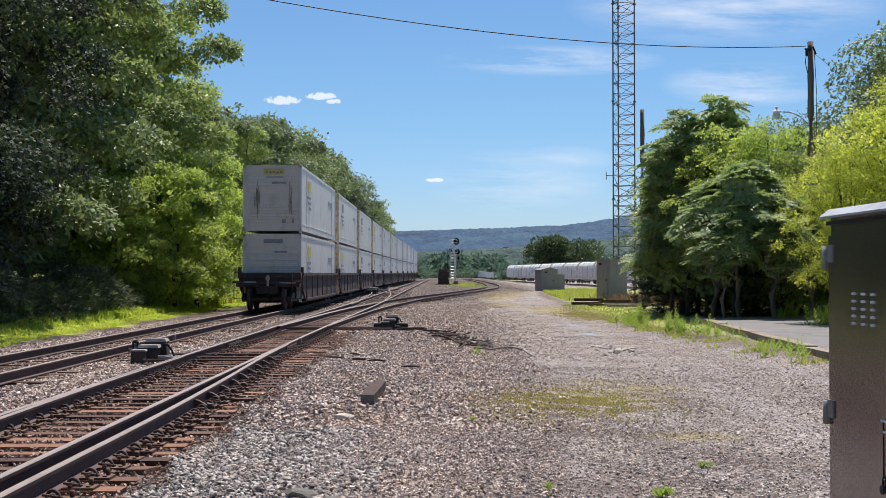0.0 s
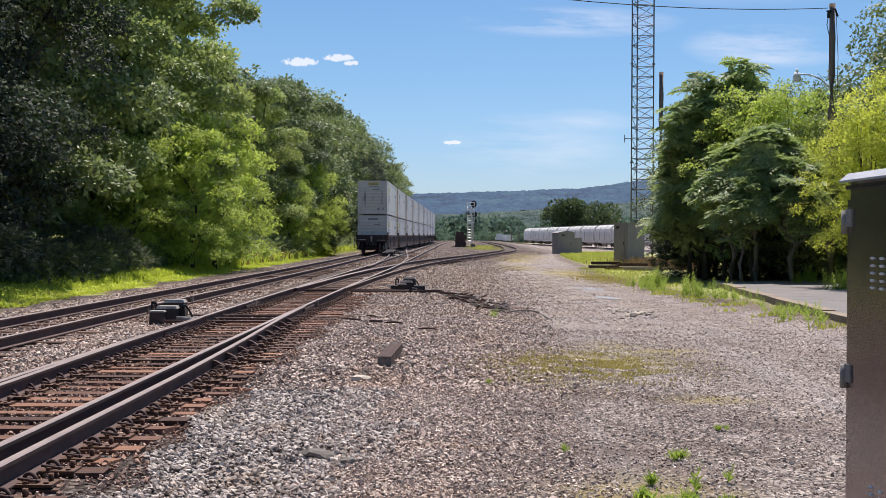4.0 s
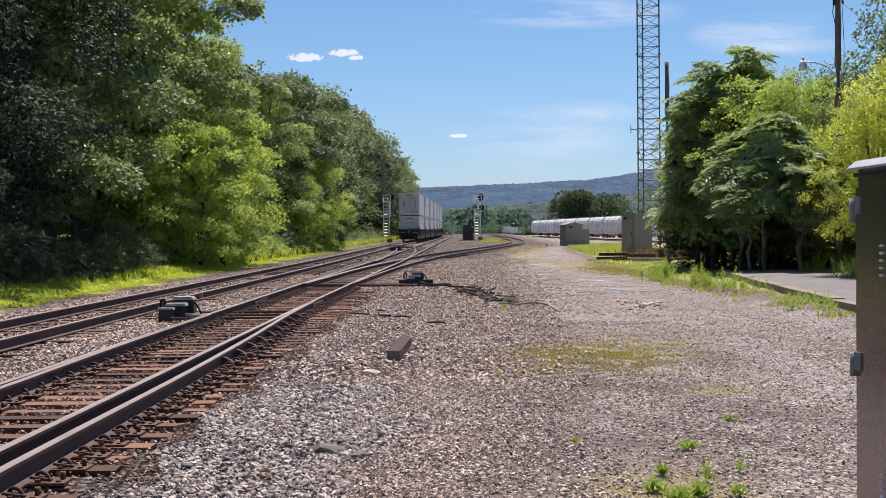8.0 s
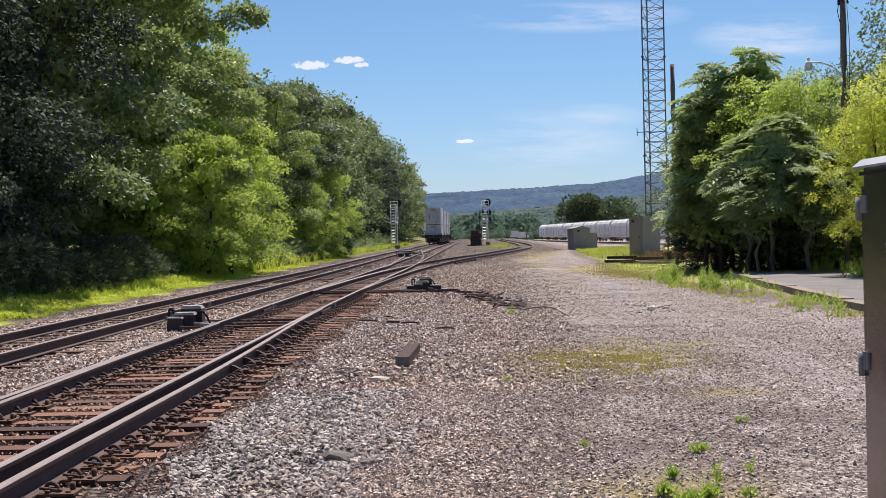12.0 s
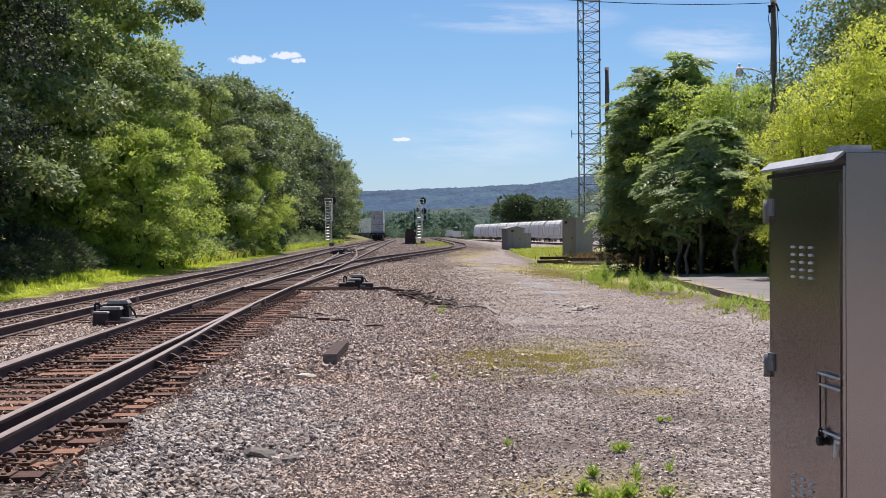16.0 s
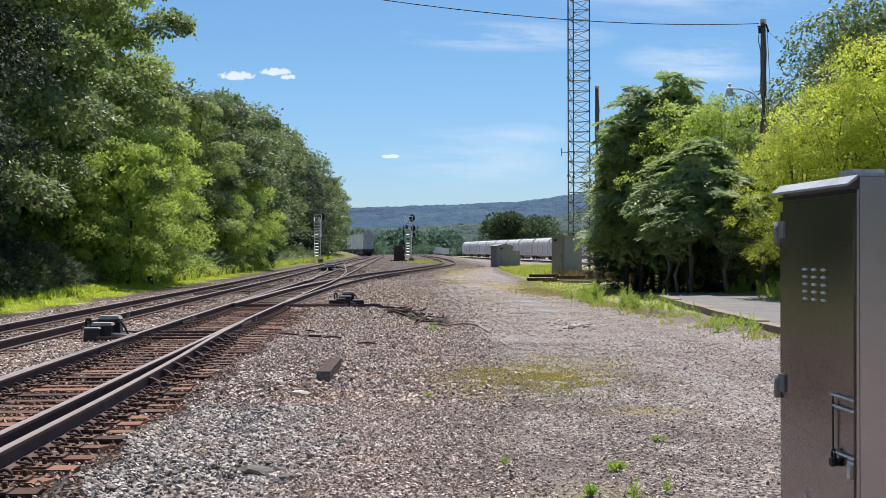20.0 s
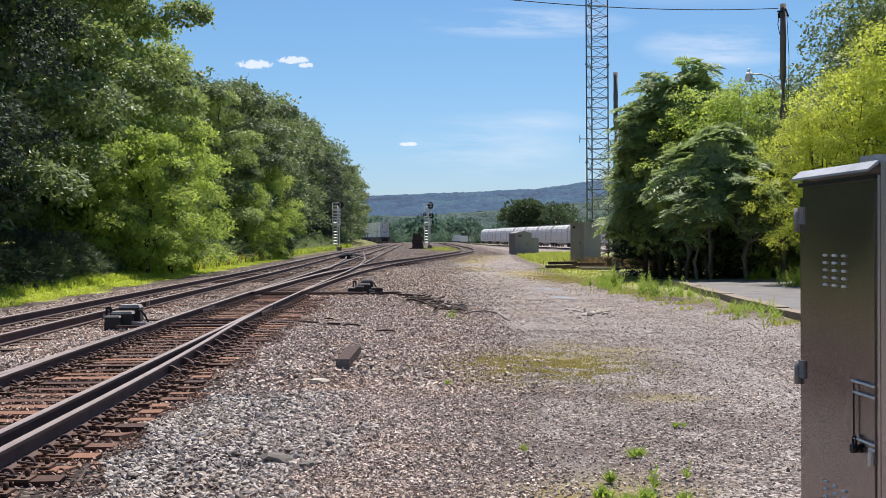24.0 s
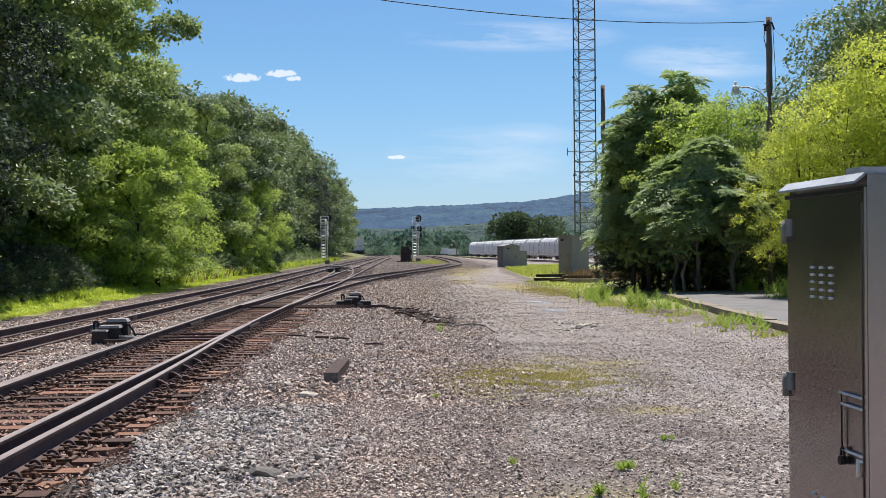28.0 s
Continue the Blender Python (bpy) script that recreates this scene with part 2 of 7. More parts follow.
CONCRETE = rough_mat("old concrete kerb", [(0.3, (0.18, 0.145, 0.112)), (0.7, (0.34, 0.275, 0.21))], 1.5, 30, 0.9, 0, 0.3, 0.006, dirt=(3, 0.52, (0.09, 0.068, 0.05), 0.75))
ASPHALT = rough_mat("greyed asphalt", [(0.3, (0.135, 0.127, 0.128)), (0.7, (0.215, 0.203, 0.20))], 0.8, 120, 0.95, 0, 0.3, 0.004, dirt=(1.2, 0.55, (0.085, 0.08, 0.072), 0.6))
BARK = rough_mat("tree bark", [(0.3, (0.035, 0.027, 0.022)), (0.7, (0.10, 0.080, 0.062))], 4, 30, 0.95, 0, 0.6, 0.02, (3, 3, 0.5))
GREYBARK = rough_mat("smooth grey bark", [(0.3, (0.14, 0.122, 0.105)), (0.7, (0.27, 0.24, 0.21))], 4, 30, 0.9, 0, 0.4, 0.01, (3, 3, 0.5))
WIRE = plain("black cable", (0.02, 0.02, 0.022), 0.6)
OLDWOOD = rough_mat("grey brown old timber", [(0.3, (0.045, 0.028, 0.024)), (0.7, (0.13, 0.078, 0.064))], 6, 50, 0.9, 0, 0.5, 0.008, (6, 0.6, 6))
DARKWOOD = rough_mat("dark red-brown creosoted timber", [(0.3, (0.022, 0.011, 0.010)), (0.5, (0.050, 0.026, 0.021)), (0.7, (0.105, 0.057, 0.045))], 6, 50, 0.9, 0, 0.5, 0.008, (6, 0.6, 6), dirt=(5, 0.58, (0.20, 0.15, 0.12), 0.5))
ENDWOOD = rough_mat("grey sawn timber end", [(0.3, (0.085, 0.076, 0.070)), (0.7, (0.21, 0.19, 0.172))], 12, 60, 0.9, 0, 0.4, 0.005)
PALEWOOD = rough_mat("bleached grey wood", [(0.3, (0.20, 0.175, 0.15)), (0.7, (0.38, 0.34, 0.295))], 12, 60, 0.9, 0, 0.4, 0.005)
DARKROCK = plain("dark grey rock", (0.15, 0.135, 0.12), 0.95, relief=0.6)
PALESTONE = plain("pale limestone", (0.52, 0.46, 0.38), 0.9, relief=0.4)
VEHICLE = plain("white vehicle paint", (0.7, 0.7, 0.7), 0.4)
DARKGLASS = plain("dark window glass", (0.02, 0.025, 0.03), 0.15)
LEAF_DARK = leaf_mat("broad leaves", (0.064, 0.104, 0.060), (0.265, 0.330, 0.140), (0.28, 0.38, 0.10), share=0.28)
LEAF_WOOD = leaf_mat("mid-green wood leaves", (0.105, 0.168, 0.078), (0.45, 0.54, 0.185), (0.52, 0.64, 0.15), share=0.32)
LEAF_LIGHT = leaf_mat("yellow-green leaves", (0.28, 0.35, 0.060), (0.60, 0.66, 0.130), (0.78, 0.84, 0.12), share=0.62)
# The wood's shade is put into this near-black leaf colour.
LEAF_SHADED = leaf_mat("wood leaves darkened as if in shade", (0.021, 0.033, 0.028), (0.080, 0.106, 0.068), (0.08, 0.12, 0.06), share=0.26, gloss=0.7)
LEAF_MID = leaf_mat("fresh green leaves", (0.19, 0.280, 0.060), (0.46, 0.56, 0.130), (0.58, 0.73, 0.12), share=0.52)
LEAF_SUMAC = leaf_mat("pinnate leaves", (0.105, 0.165, 0.088), (0.37, 0.47, 0.195), (0.38, 0.50, 0.14), share=0.36)
GRASS = leaf_mat("sunlit grass", (0.31, 0.38, 0.050), (0.53, 0.61, 0.085), (0.60, 0.70, 0.08), share=0.5)
HUTGRASS = leaf_mat("pale dry-green grass", (0.27, 0.32, 0.055), (0.46, 0.48, 0.115), (0.52, 0.56, 0.10), share=0.5)
DRYGRASS = leaf_mat("dry brown weeds", (0.085, 0.060, 0.036), (0.20, 0.14, 0.070), (0.2, 0.13, 0.06))
LOTMOSS = leaf_mat("olive lot grass", (0.25, 0.215, 0.070), (0.42, 0.35, 0.115), (0.42, 0.38, 0.10))
WEED = leaf_mat("weed leaves", (0.17, 0.26, 0.045), (0.37, 0.47, 0.095), (0.42, 0.56, 0.08))
# Valley haze is put into this pale blue-green leaf colour.
HAZELEAF = leaf_mat("hazed far woods", (0.060, 0.110, 0.105), (0.165, 0.240, 0.170), (0.14, 0.22, 0.14))
# Distance haze is put into the blue of both hill colours.
HILLSIDE = rough_mat("wooded hillside in haze blue", [(0.36, (0.004, 0.023, 0.060)), (0.5, (0.012, 0.053, 0.115)), (0.64, (0.034, 0.090, 0.128))], 0.014, 0.16, 0.95, 0, 0.45, 3.0)
FOOTHILL = rough_mat("wooded foothill with haze tint", [(0.36, (0.014, 0.036, 0.041)), (0.5, (0.038, 0.072, 0.066)), (0.66, (0.085, 0.125, 0.088))], 0.025, 0.16, 0.95, 0, 1.0, 5.0)
YARDLEAF = leaf_mat("dark rounded crowns", (0.030, 0.056, 0.030), (0.085, 0.122, 0.052), (0.08, 0.12, 0.045))
# The shading along the ribs is put into this darker grey.
HOPPERRIB = plain("hopper rib with shading in its grey", (0.22, 0.21, 0.205), 0.7)


def stainless():
    mt, nt, bs = nodes("brushed stainless steel")
    n = noise_tex(nt, 60, 3, 0.6, stretch=(1, 1, 18))
    b = noise_tex(nt, 1.6, 3, 0.5)
    nt.links.new(ramp(nt, b, [(0.3, (0.36, 0.330, 0.348)), (0.7, (0.46, 0.424, 0.444))]), bs.inputs["Base Color"])
    nt.links.new(ramp(nt, mathn(nt, "ADD", mathn(nt, "MULTIPLY", n, 0.25), mathn(nt, "MULTIPLY", b, 0.75)), [(0.3, (0.20,) * 3), (0.7, (0.30,) * 3)]), bs.inputs["Roughness"])
    bs.inputs["Metallic"].default_value = 1.0
    bump(nt, bs, b, 0.05, 0.02)
    return mt


STAINLESS = stainless()
HINGEGREY = plain("dull pressed steel hinge", (0.30, 0.285, 0.28), 0.65, 0.3)
CAPGREY = plain("grey cap paint", (0.42, 0.43, 0.46), 0.5, 0.1)
SLOT = plain("bright pressed steel", (0.80, 0.79, 0.77), 0.5, 0.0)

# ---- mesh helpers ----


def bx(bm, c, s, m=None, mi=0, taper=1.0):
    """A box by centre and size, turned by the matrix m about its centre."""
    t = Matrix.Translation(c) @ (m or Matrix.Identity(4))
    v = [bm.verts.new(t @ Vector((x * s[0] / 2 * (taper if z > 0 else 1), y * s[1] / 2 * (taper if z > 0 else 1), z * s[2] / 2)))
         for z in (-1, 1) for y in (-1, 1) for x in (-1, 1)]
    for q in ((0, 2, 3, 1), (4, 5, 7, 6), (0, 1, 5, 4), (2, 6, 7, 3), (0, 4, 6, 2), (1, 3, 7, 5)):
        bm.faces.new([v[i] for i in q]).material_index = mi
    return v


def cyl(bm, a, b, r, r2=None, n=10, mi=0, caps=True):
    """A round bar from a to b."""
    a, b = Vector(a), Vector(b)
    q = (b - a).to_track_quat("Z", "Y").to_matrix()
    r2 = r if r2 is None else r2
    ring = [[bm.verts.new(p + q @ Vector((math.cos(k * math.tau / n) * rr, math.sin(k * math.tau / n) * rr, 0))) for k in range(n)]
            for p, rr in ((a, r), (b, r2))]
    for k in range(n):
        f = bm.faces.new((ring[0][k], ring[0][(k + 1) % n], ring[1][(k + 1) % n], ring[1][k]))
        f.material_index, f.smooth = mi, True
    if caps:
        bm.faces.new(ring[0][::-1]).material_index = mi
        bm.faces.new(ring[1]).material_index = mi


def taper(bm, pts, radii, n=10, mi=0):
    """One continuous round limb through the points."""
    rings = []
    for k, (p, r) in enumerate(zip(pts, radii)):
        p = Vector(p)
        d = Vector(pts[min(k + 1, len(pts) - 1)]) - Vector(pts[max(k - 1, 0)])
        q = d.to_track_quat("Z", "Y").to_matrix()
        rings.append([bm.verts.new(p + q @ Vector((math.cos(a) * r, math.sin(a) * r, 0))) for a in (j * math.tau / n for j in range(n))])
    for u, v in zip(rings, rings[1:]):
        for j in range(n):
            f = bm.faces.new((u[j], u[(j + 1) % n], v[(j + 1) % n], v[j]))
            f.smooth, f.material_index = True, mi
    bm.faces.new(rings[0][::-1])
    bm.faces.new(rings[-1])


def prism(bm, prof, x0, x1, m=None, mi=0):
    """A closed profile of (y, z) points carried along x."""
    m = m or Matrix.Identity(4)
    a = [bm.verts.new(m @ Vector((x0, y, z))) for y, z in prof]
    b = [bm.verts.new(m @ Vector((x1, y, z))) for y, z in prof]
    n = len(prof)
    for k in range(n):
        bm.faces.new((a[k], a[(k + 1) % n], b[(k + 1) % n], b[k])).material_index = mi
    bm.faces.new(a[::-1]).material_index = mi
    bm.faces.new(b).material_index = mi


def tube(bm, pts, r, n=6, mi=0):
    for p, q in zip(pts, pts[1:]):
        cyl(bm, p, q, r, n=n, mi=mi, caps=True)


def mesh_of(name, bm, mats, bevel=0.0):
    if bevel:
        bmesh.ops.bevel(bm, geom=[e for e in bm.edges if len(e.link_faces) == 2 and e.calc_face_angle(0) > 0.6], offset=bevel, segments=1, affect="EDGES", clamp_overlap=True)
    bmesh.ops.recalc_face_normals(bm, faces=bm.faces)
    me = bpy.data.meshes.new(name)
    bm.to_mesh(me)
    bm.free()
    for mt in (mats if isinstance(mats, (list, tuple)) else [mats]):
        me.materials.append(mt)
    return me


def part(name, bm, mats, parent=None, label="", bevel=0.0, m=None):
    ob = new(name, mesh_of(name, bm, mats, bevel))
    if m is not None:
        ob.matrix_basis = m
    if parent is not None:
        ob.parent = parent
    return tagged(ob, label)


def thing(name, label, category, m=None, group="", kind=""):
    ob = new(name)
    ob.empty_display_size = 0.3
    if m is not None:
        ob.matrix_basis = m
    return tagged(ob, label, category, group, kind)


def np_mesh(name, verts, quads, mats, smooth=False, index=None):
    """A large mesh from arrays: verts (n, 3), faces (m, 3 or 4)."""
    verts, quads = np.asarray(verts, np.float32), np.asarray(quads, np.int32)
    me = bpy.data.meshes.new(name)
    k = quads.shape[1]
    me.vertices.add(len(verts))
    me.vertices.foreach_set("co", verts.ravel())
    me.loops.add(quads.size)
    me.loops.foreach_set("vertex_index", quads.ravel())
    me.polygons.add(len(quads))
    me.polygons.foreach_set("loop_start", np.arange(0, quads.size, k, dtype=np.int32))
    if index is not None:
        me.polygons.foreach_set("material_index", np.asarray(index, np.int32))
    me.polygons.foreach_set("use_smooth", np.full(len(quads), smooth))
    me.update(calc_edges=True)
    me.validate()
    for mt in (mats if isinstance(mats, (list, tuple)) else [mats]):
        me.materials.append(mt)
    return me


def smooth_line(pts, step):
    """Points (x, y) at even steps of y on a cubic through the given (y, x) knots."""
    ys, xs = np.array([p[0] for p in pts], float), np.array([p[1] for p in pts], float)
    sl = np.gradient(xs, ys)
    out = []
    for y in np.arange(ys[0], ys[-1] + 1e-6, step):
        i = min(max(np.searchsorted(ys, y) - 1, 0), len(ys) - 2)
        h = ys[i + 1] - ys[i]
        s = (y - ys[i]) / h
        x = ((2 * s**3 - 3 * s * s + 1) * xs[i] + (s**3 - 2 * s * s + s) * h * sl[i] + (3 * s * s - 2 * s**3) * xs[i + 1] + (s**3 - s * s) * h * sl[i + 1])
        out.append((x, y))
    return np.array(out)


# ---- plan of the tracks: knots (y, x) of each centre line ----
MAIN = [(-30, -7.8), (0, -7.8), (25, -7.8), (44, -7.65), (60, -7.55), (85, -7.6), (115, -7.7), (160, -7.6), (220, -7.2), (275, -7.2), (313, -7.9), (365, -10.0), (417, -16), (470, -26), (560, -50), (680, -92)]
SECOND = [(-30, -4.2), (0, -4.22), (10, -4.25), (22, -4.28), (34, -4.27), (45, -4.2), (60, -4.1), (80, -4.1), (120, -4.15), (200, -4.2), (300, -4.3), (365, -6.4), (417, -12), (470, -22), (560, -46)]
BRANCH = [(36, -4.24), (46, -3.95), (56, -3.5), (65, -2.85), (75, -1.95), (85, -0.7), (93.5, 0.6), (110, 2.7), (128, 4.9), (145, 6.1), (165, 6.7), (200, 6.9), (246, 6.9), (330, 6.3)]
YARD = [(120, 44), (180, 39), (254, 33), (320, 27.5), (390, 22.5), (470, 15)]
GAUGE = 1.505
TIE_TOP = -0.19

# ---- ground ----


def fbm(x, y, s, seed=0.0):
    """Cheap smooth noise on the plan, about -1 to 1."""
    a = np.sin(x * s * 1.3 + 2.1 * np.sin(y * s * 0.9 + seed) + seed) + np.sin(y * s * 1.7 + 1.7 * np.sin(x * s * 1.1 - seed) + 2 * seed)
    b = np.sin(x * s * 3.1 + y * s * 2.3 + seed * 3) + np.sin(y * s * 4.1 - x * s * 2.7 + seed)
    return 0.35 * a + 0.15 * b


def lot_edge(y):
    """Where the ballast shoulder gives way to the gravel lot."""
    return np.interp(y, [0, 8, 14, 22, 32, 45, 60, 80, 100, 130, 400], [-0.7, -0.2, 0.2, 0.6, 0.9, 0.4, 0.6, 2.0, 4.5, 9.5, 12])


def ground_z(x, y):
    z = np.full_like(x, -0.23)
    z = z + 0.018 * fbm(x, y, 1.1, 1.0) + 0.012 * fbm(x, y, 3.3, 2.0)
    lot = np.clip((x - lot_edge(y)) / 1.5, 0, 1)
    z = z - 0.05 * lot
    left = np.clip((-9.6 - x) / 1.5, 0, 1)
    z = z - 0.10 * left + np.clip((-12.0 - x) / 10, 0, 1) * 1.6
    z = z - 1.05 * np.clip((x - 13.5) / 7, 0, 1) * np.clip((y - 135) / 30, 0, 1) * np.clip((460 - y) / 40, 0, 1)
    kerb = np.interp(y, [17, 28, 42], [7.3, 7.93, 8.95])
    z = z + 0.14 * np.clip(1 - np.abs(x - kerb) / 1.1, 0, 1) * np.clip((y - 12) / 4, 0, 1) * np.clip((48 - y) / 4, 0, 1)
    far = np.clip((y - 420) / 600, 0, 1)
    return z - 8 * far


def ground_material():
    mt, nt, bs = nodes("ground")
    co = nt.nodes.new("ShaderNodeTexCoord").outputs["Object"]

    def att(n):
        a = nt.nodes.new("ShaderNodeAttribute")
        a.attribute_name = n
        return a.outputs["Fac"]

    vo = nt.nodes.new("ShaderNodeTexVoronoi")
    vo.inputs["Scale"].default_value = 19
    nt.links.new(co, vo.inputs["Vector"])
    bw = nt.nodes.new("ShaderNodeSeparateColor")
    nt.links.new(vo.outputs["Color"], bw.inputs[0])
    stone = ramp(nt, bw.outputs[0], [(0.0, (0.035, 0.027, 0.024)), (0.5, (0.125, 0.100, 0.090)), (1.0, (0.36, 0.31, 0.28))])
    # Shade in the gaps between stones is put into the colour.
    edge = ramp(nt, vo.outputs["Distance"], [(0.3, (1, 1, 1)), (0.75, (0.25, 0.25, 0.25))])
    stone = mixc(nt, 1.0, stone, edge, "MULTIPLY")
    stain = ramp(nt, noise_tex(nt, 0.5, 5, 0.6, co), [(0.45, (0, 0, 0)), (0.65, (1, 1, 1))])
    stone = mixc(nt, mathn(nt, "MULTIPLY", stain, 0.4), stone, (0.22, 0.15, 0.11))
    v2 = nt.nodes.new("ShaderNodeTexVoronoi")
    v2.inputs["Scale"].default_value = 30
    nt.links.new(co, v2.inputs["Vector"])
    b2 = nt.nodes.new("ShaderNodeSeparateColor")
    nt.links.new(v2.outputs["Color"], b2.inputs[0])
    lot = ramp(nt, mathn(nt, "ADD", mathn(nt, "MULTIPLY", b2.outputs[1], 0.62), mathn(nt, "MULTIPLY", noise_tex(nt, 5, 7, 0.75, co), 0.42)),
               [(0.2, (0.070, 0.057, 0.052)), (0.5, (0.285, 0.244, 0.222)), (0.85, (0.66, 0.59, 0.535))])
    # The lot's pebble gaps get their shade from the colour too.
    lot = mixc(nt, 1.0, lot, ramp(nt, v2.outputs["Distance"], [(0.35, (1.1, 1.1, 1.1)), (0.8, (0.5, 0.49, 0.49))]), "MULTIPLY")
    warm = ramp(nt, noise_tex(nt, 0.28, 5, 0.6, co), [(0.42, (0, 0, 0)), (0.62, (1, 1, 1))])
    lot = mixc(nt, mathn(nt, "MULTIPLY", warm, 0.40), lot, (0.31, 0.255, 0.222))
    lot = mixc(nt, mathn(nt, "MULTIPLY", att("damp"), 0.8), lot, mixc(nt, 1.0, lot, (0.50, 0.45, 0.44), "MULTIPLY"))
    track = ramp(nt, noise_tex(nt, 0.5, 4, 0.55, co, (1.6, 0.15, 1)), [(0.5, (0, 0, 0)), (0.68, (1, 1, 1))])
    lot = mixc(nt, mathn(nt, "MULTIPLY", track, 0.42), lot, (0.36, 0.345, 0.36))
    col = mixc(nt, att("lot"), stone, lot)
    mossy = ramp(nt, noise_tex(nt, 9, 6, 0.75, co), [(0.25, (0, 0, 0)), (0.56, (1, 1, 1))])
    col = mixc(nt, mathn(nt, "MULTIPLY", mathn(nt, "MULTIPLY", att("moss"), mossy), 0.92), col, (0.33, 0.275, 0.090))
    soil = ramp(nt, noise_tex(nt, 2, 6, 0.7, co), [(0.3, (0.07, 0.055, 0.035)), (0.7, (0.17, 0.13, 0.085))])
    col = mixc(nt, att("soil"), col, soil)
    turf = ramp(nt, noise_tex(nt, 3, 7, 0.75, co), [(0.3, (0.31, 0.385, 0.046)), (0.7, (0.54, 0.62, 0.085))])
    bare = ramp(nt, noise_tex(nt, 0.55, 6, 0.7, co), [(0.36, (0.35, 0.35, 0.35)), (0.56, (1, 1, 1))])
    col = mixc(nt, mathn(nt, "MULTIPLY", att("turf"), bare), col, turf)
    dark = ramp(nt, noise_tex(nt, 0.9, 6, 0.75, co), [(0.35, (0.66, 0.63, 0.62)), (0.62, (1.06, 1.06, 1.06))])
    col = mixc(nt, 1.0, col, dark, "MULTIPLY")
    nt.links.new(col, bs.inputs["Base Color"])
    bs.inputs["Roughness"].default_value = 0.97
    bs.inputs["Specular IOR Level"].default_value = 0.2
    h = mathn(nt, "SUBTRACT", noise_tex(nt, 30, 5, 0.7, co), mathn(nt, "MULTIPLY", vo.outputs["Distance"], 0.8))
    bump(nt, bs, h, 0.8, 0.03)
    return mt


def axis(dense, far):
    return np.array(sorted(set(np.round(np.concatenate([dense, far]), 3))))


def make_ground():
    xs = axis(np.concatenate([np.arange(-16, 13, 0.22), np.arange(13, 60, 2.5)]), np.array([-2600, -1500, -800, -400, -200, -120, -80, -60, -45, -35, -28, -22, -19, 80, 120, 200, 400, 800, 1500, 2600]))
    ys = axis(np.concatenate([np.arange(-4, 40, 0.22), np.arange(40, 130, 0.8), np.arange(130, 420, 6)]), np.array([-400, -150, -60, -30, -15, -8, 500, 600, 800, 1000, 1400, 2000, 3200]))
    X, Y = np.meshgrid(xs, ys)
    Z = ground_z(X, Y)
    nx, ny = len(xs), len(ys)
    idx = np.arange(nx * ny).reshape(ny, nx)
    quads = np.stack([idx[:-1, :-1], idx[:-1, 1:], idx[1:, 1:], idx[1:, :-1]], -1).reshape(-1, 4)
    me = np_mesh("ground", np.stack([X, Y, Z], -1).reshape(-1, 3), quads, ground_material(), smooth=True)

    def put(name, v):
        a = me.attributes.new(name, "FLOAT", "POINT")
        a.data.foreach_set("value", np.clip(v, 0, 1).astype(np.float32).ravel())

    wob = 0.35 * fbm(X, Y, 1.3, 4) + 0.2 * fbm(X, Y, 4, 5)
    lot = np.clip((X - lot_edge(Y) + 0.5 + 1.6 * wob) / 2.0, 0, 1)
    put("lot", lot)
    moss = np.zeros_like(X)
    for cx, cy, rx, ry in ((2.2, 18.0, 1.2, 1.8), (1.3, 16.9, 1.0, 1.7), (1.0, 15.2, 0.35, 0.8), (3.2, 19.4, 0.8, 0.6), (2.9, 13.8, 0.55, 0.45), (1.0, 26.5, 0.5, 1.0), (2.6, 20.5, 0.5, 1.0), (1.4, 8.6, 0.7, 0.8),
                           (5.2, 110, 2.6, 14), (4.0, 92, 1.6, 10), (3.1, 70, 1.2, 6), (5.5, 60, 1.6, 6), (0.3, 14.6, 0.35, 0.7), (0.1, 30, 0.5, 2)):
        d = 1.25 - np.hypot((X - cx) / rx, (Y - cy) / ry) + 0.35 * fbm(X, Y, 2.1, cx)
        moss = np.maximum(moss, np.clip(d, 0, 1))
    put("moss", moss)
    damp = np.zeros_like(X)
    for cx, cy, rx, ry in ((1.2, 9.6, 1.5, 2.0), (2.6, 11.6, 1.6, 1.7), (0.5, 7.4, 1.0, 1.3), (2.2, 14.2, 1.5, 0.9), (0.9, 12.6, 0.9, 1.4), (3.2, 17.5, 0.7, 1.6)):
        damp = np.maximum(damp, np.clip(1.15 - np.hypot((X - cx) / rx, (Y - cy) / ry) + 0.5 * fbm(X, Y, 1.9, cy), 0, 1))
    put("damp", damp)
    turf_l = np.clip((-11.6 - X + 0.5 * fbm(X, Y, 0.5, 2) + wob) / 0.5, 0, 1)
    edge_r = np.interp(Y, [0, 20, 30, 45, 60, 75, 90, 110, 130, 400], [9, 8.4, 7.9, 7.3, 6.8, 7.8, 8.2, 9.2, 11.2, 13])
    turf_r = np.clip((X - edge_r + wob) / 0.5, 0, 1) * np.clip((Y - 22) / 4, 0, 1) * np.clip((150 - Y) / 20, 0, 1)
    isle = 0.35 * np.clip(1.2 - np.hypot((X - 3.3) / 1.6, (Y - 175) / 18), 0, 1)
    put("turf", np.maximum(np.maximum(turf_l * (1 - np.clip((Y - 70) / 25, 0, 1) * 0.7), turf_r * 0.62), np.maximum(isle * 0.7, 0.6 * ((X < -40) | (X > 60) | (Y > 480)))))
    soil = np.maximum(np.clip((-16.0 - X + wob) / 0.8, 0, 1), np.clip((X - 13.5 + wob) / 0.8, 0, 1) * (Y < 75))
    verge_r = np.clip(1.3 - np.hypot((X - edge_r + 0.1) / 0.7, 0 * Y), 0, 1) * 0.6 * (Y > 20)
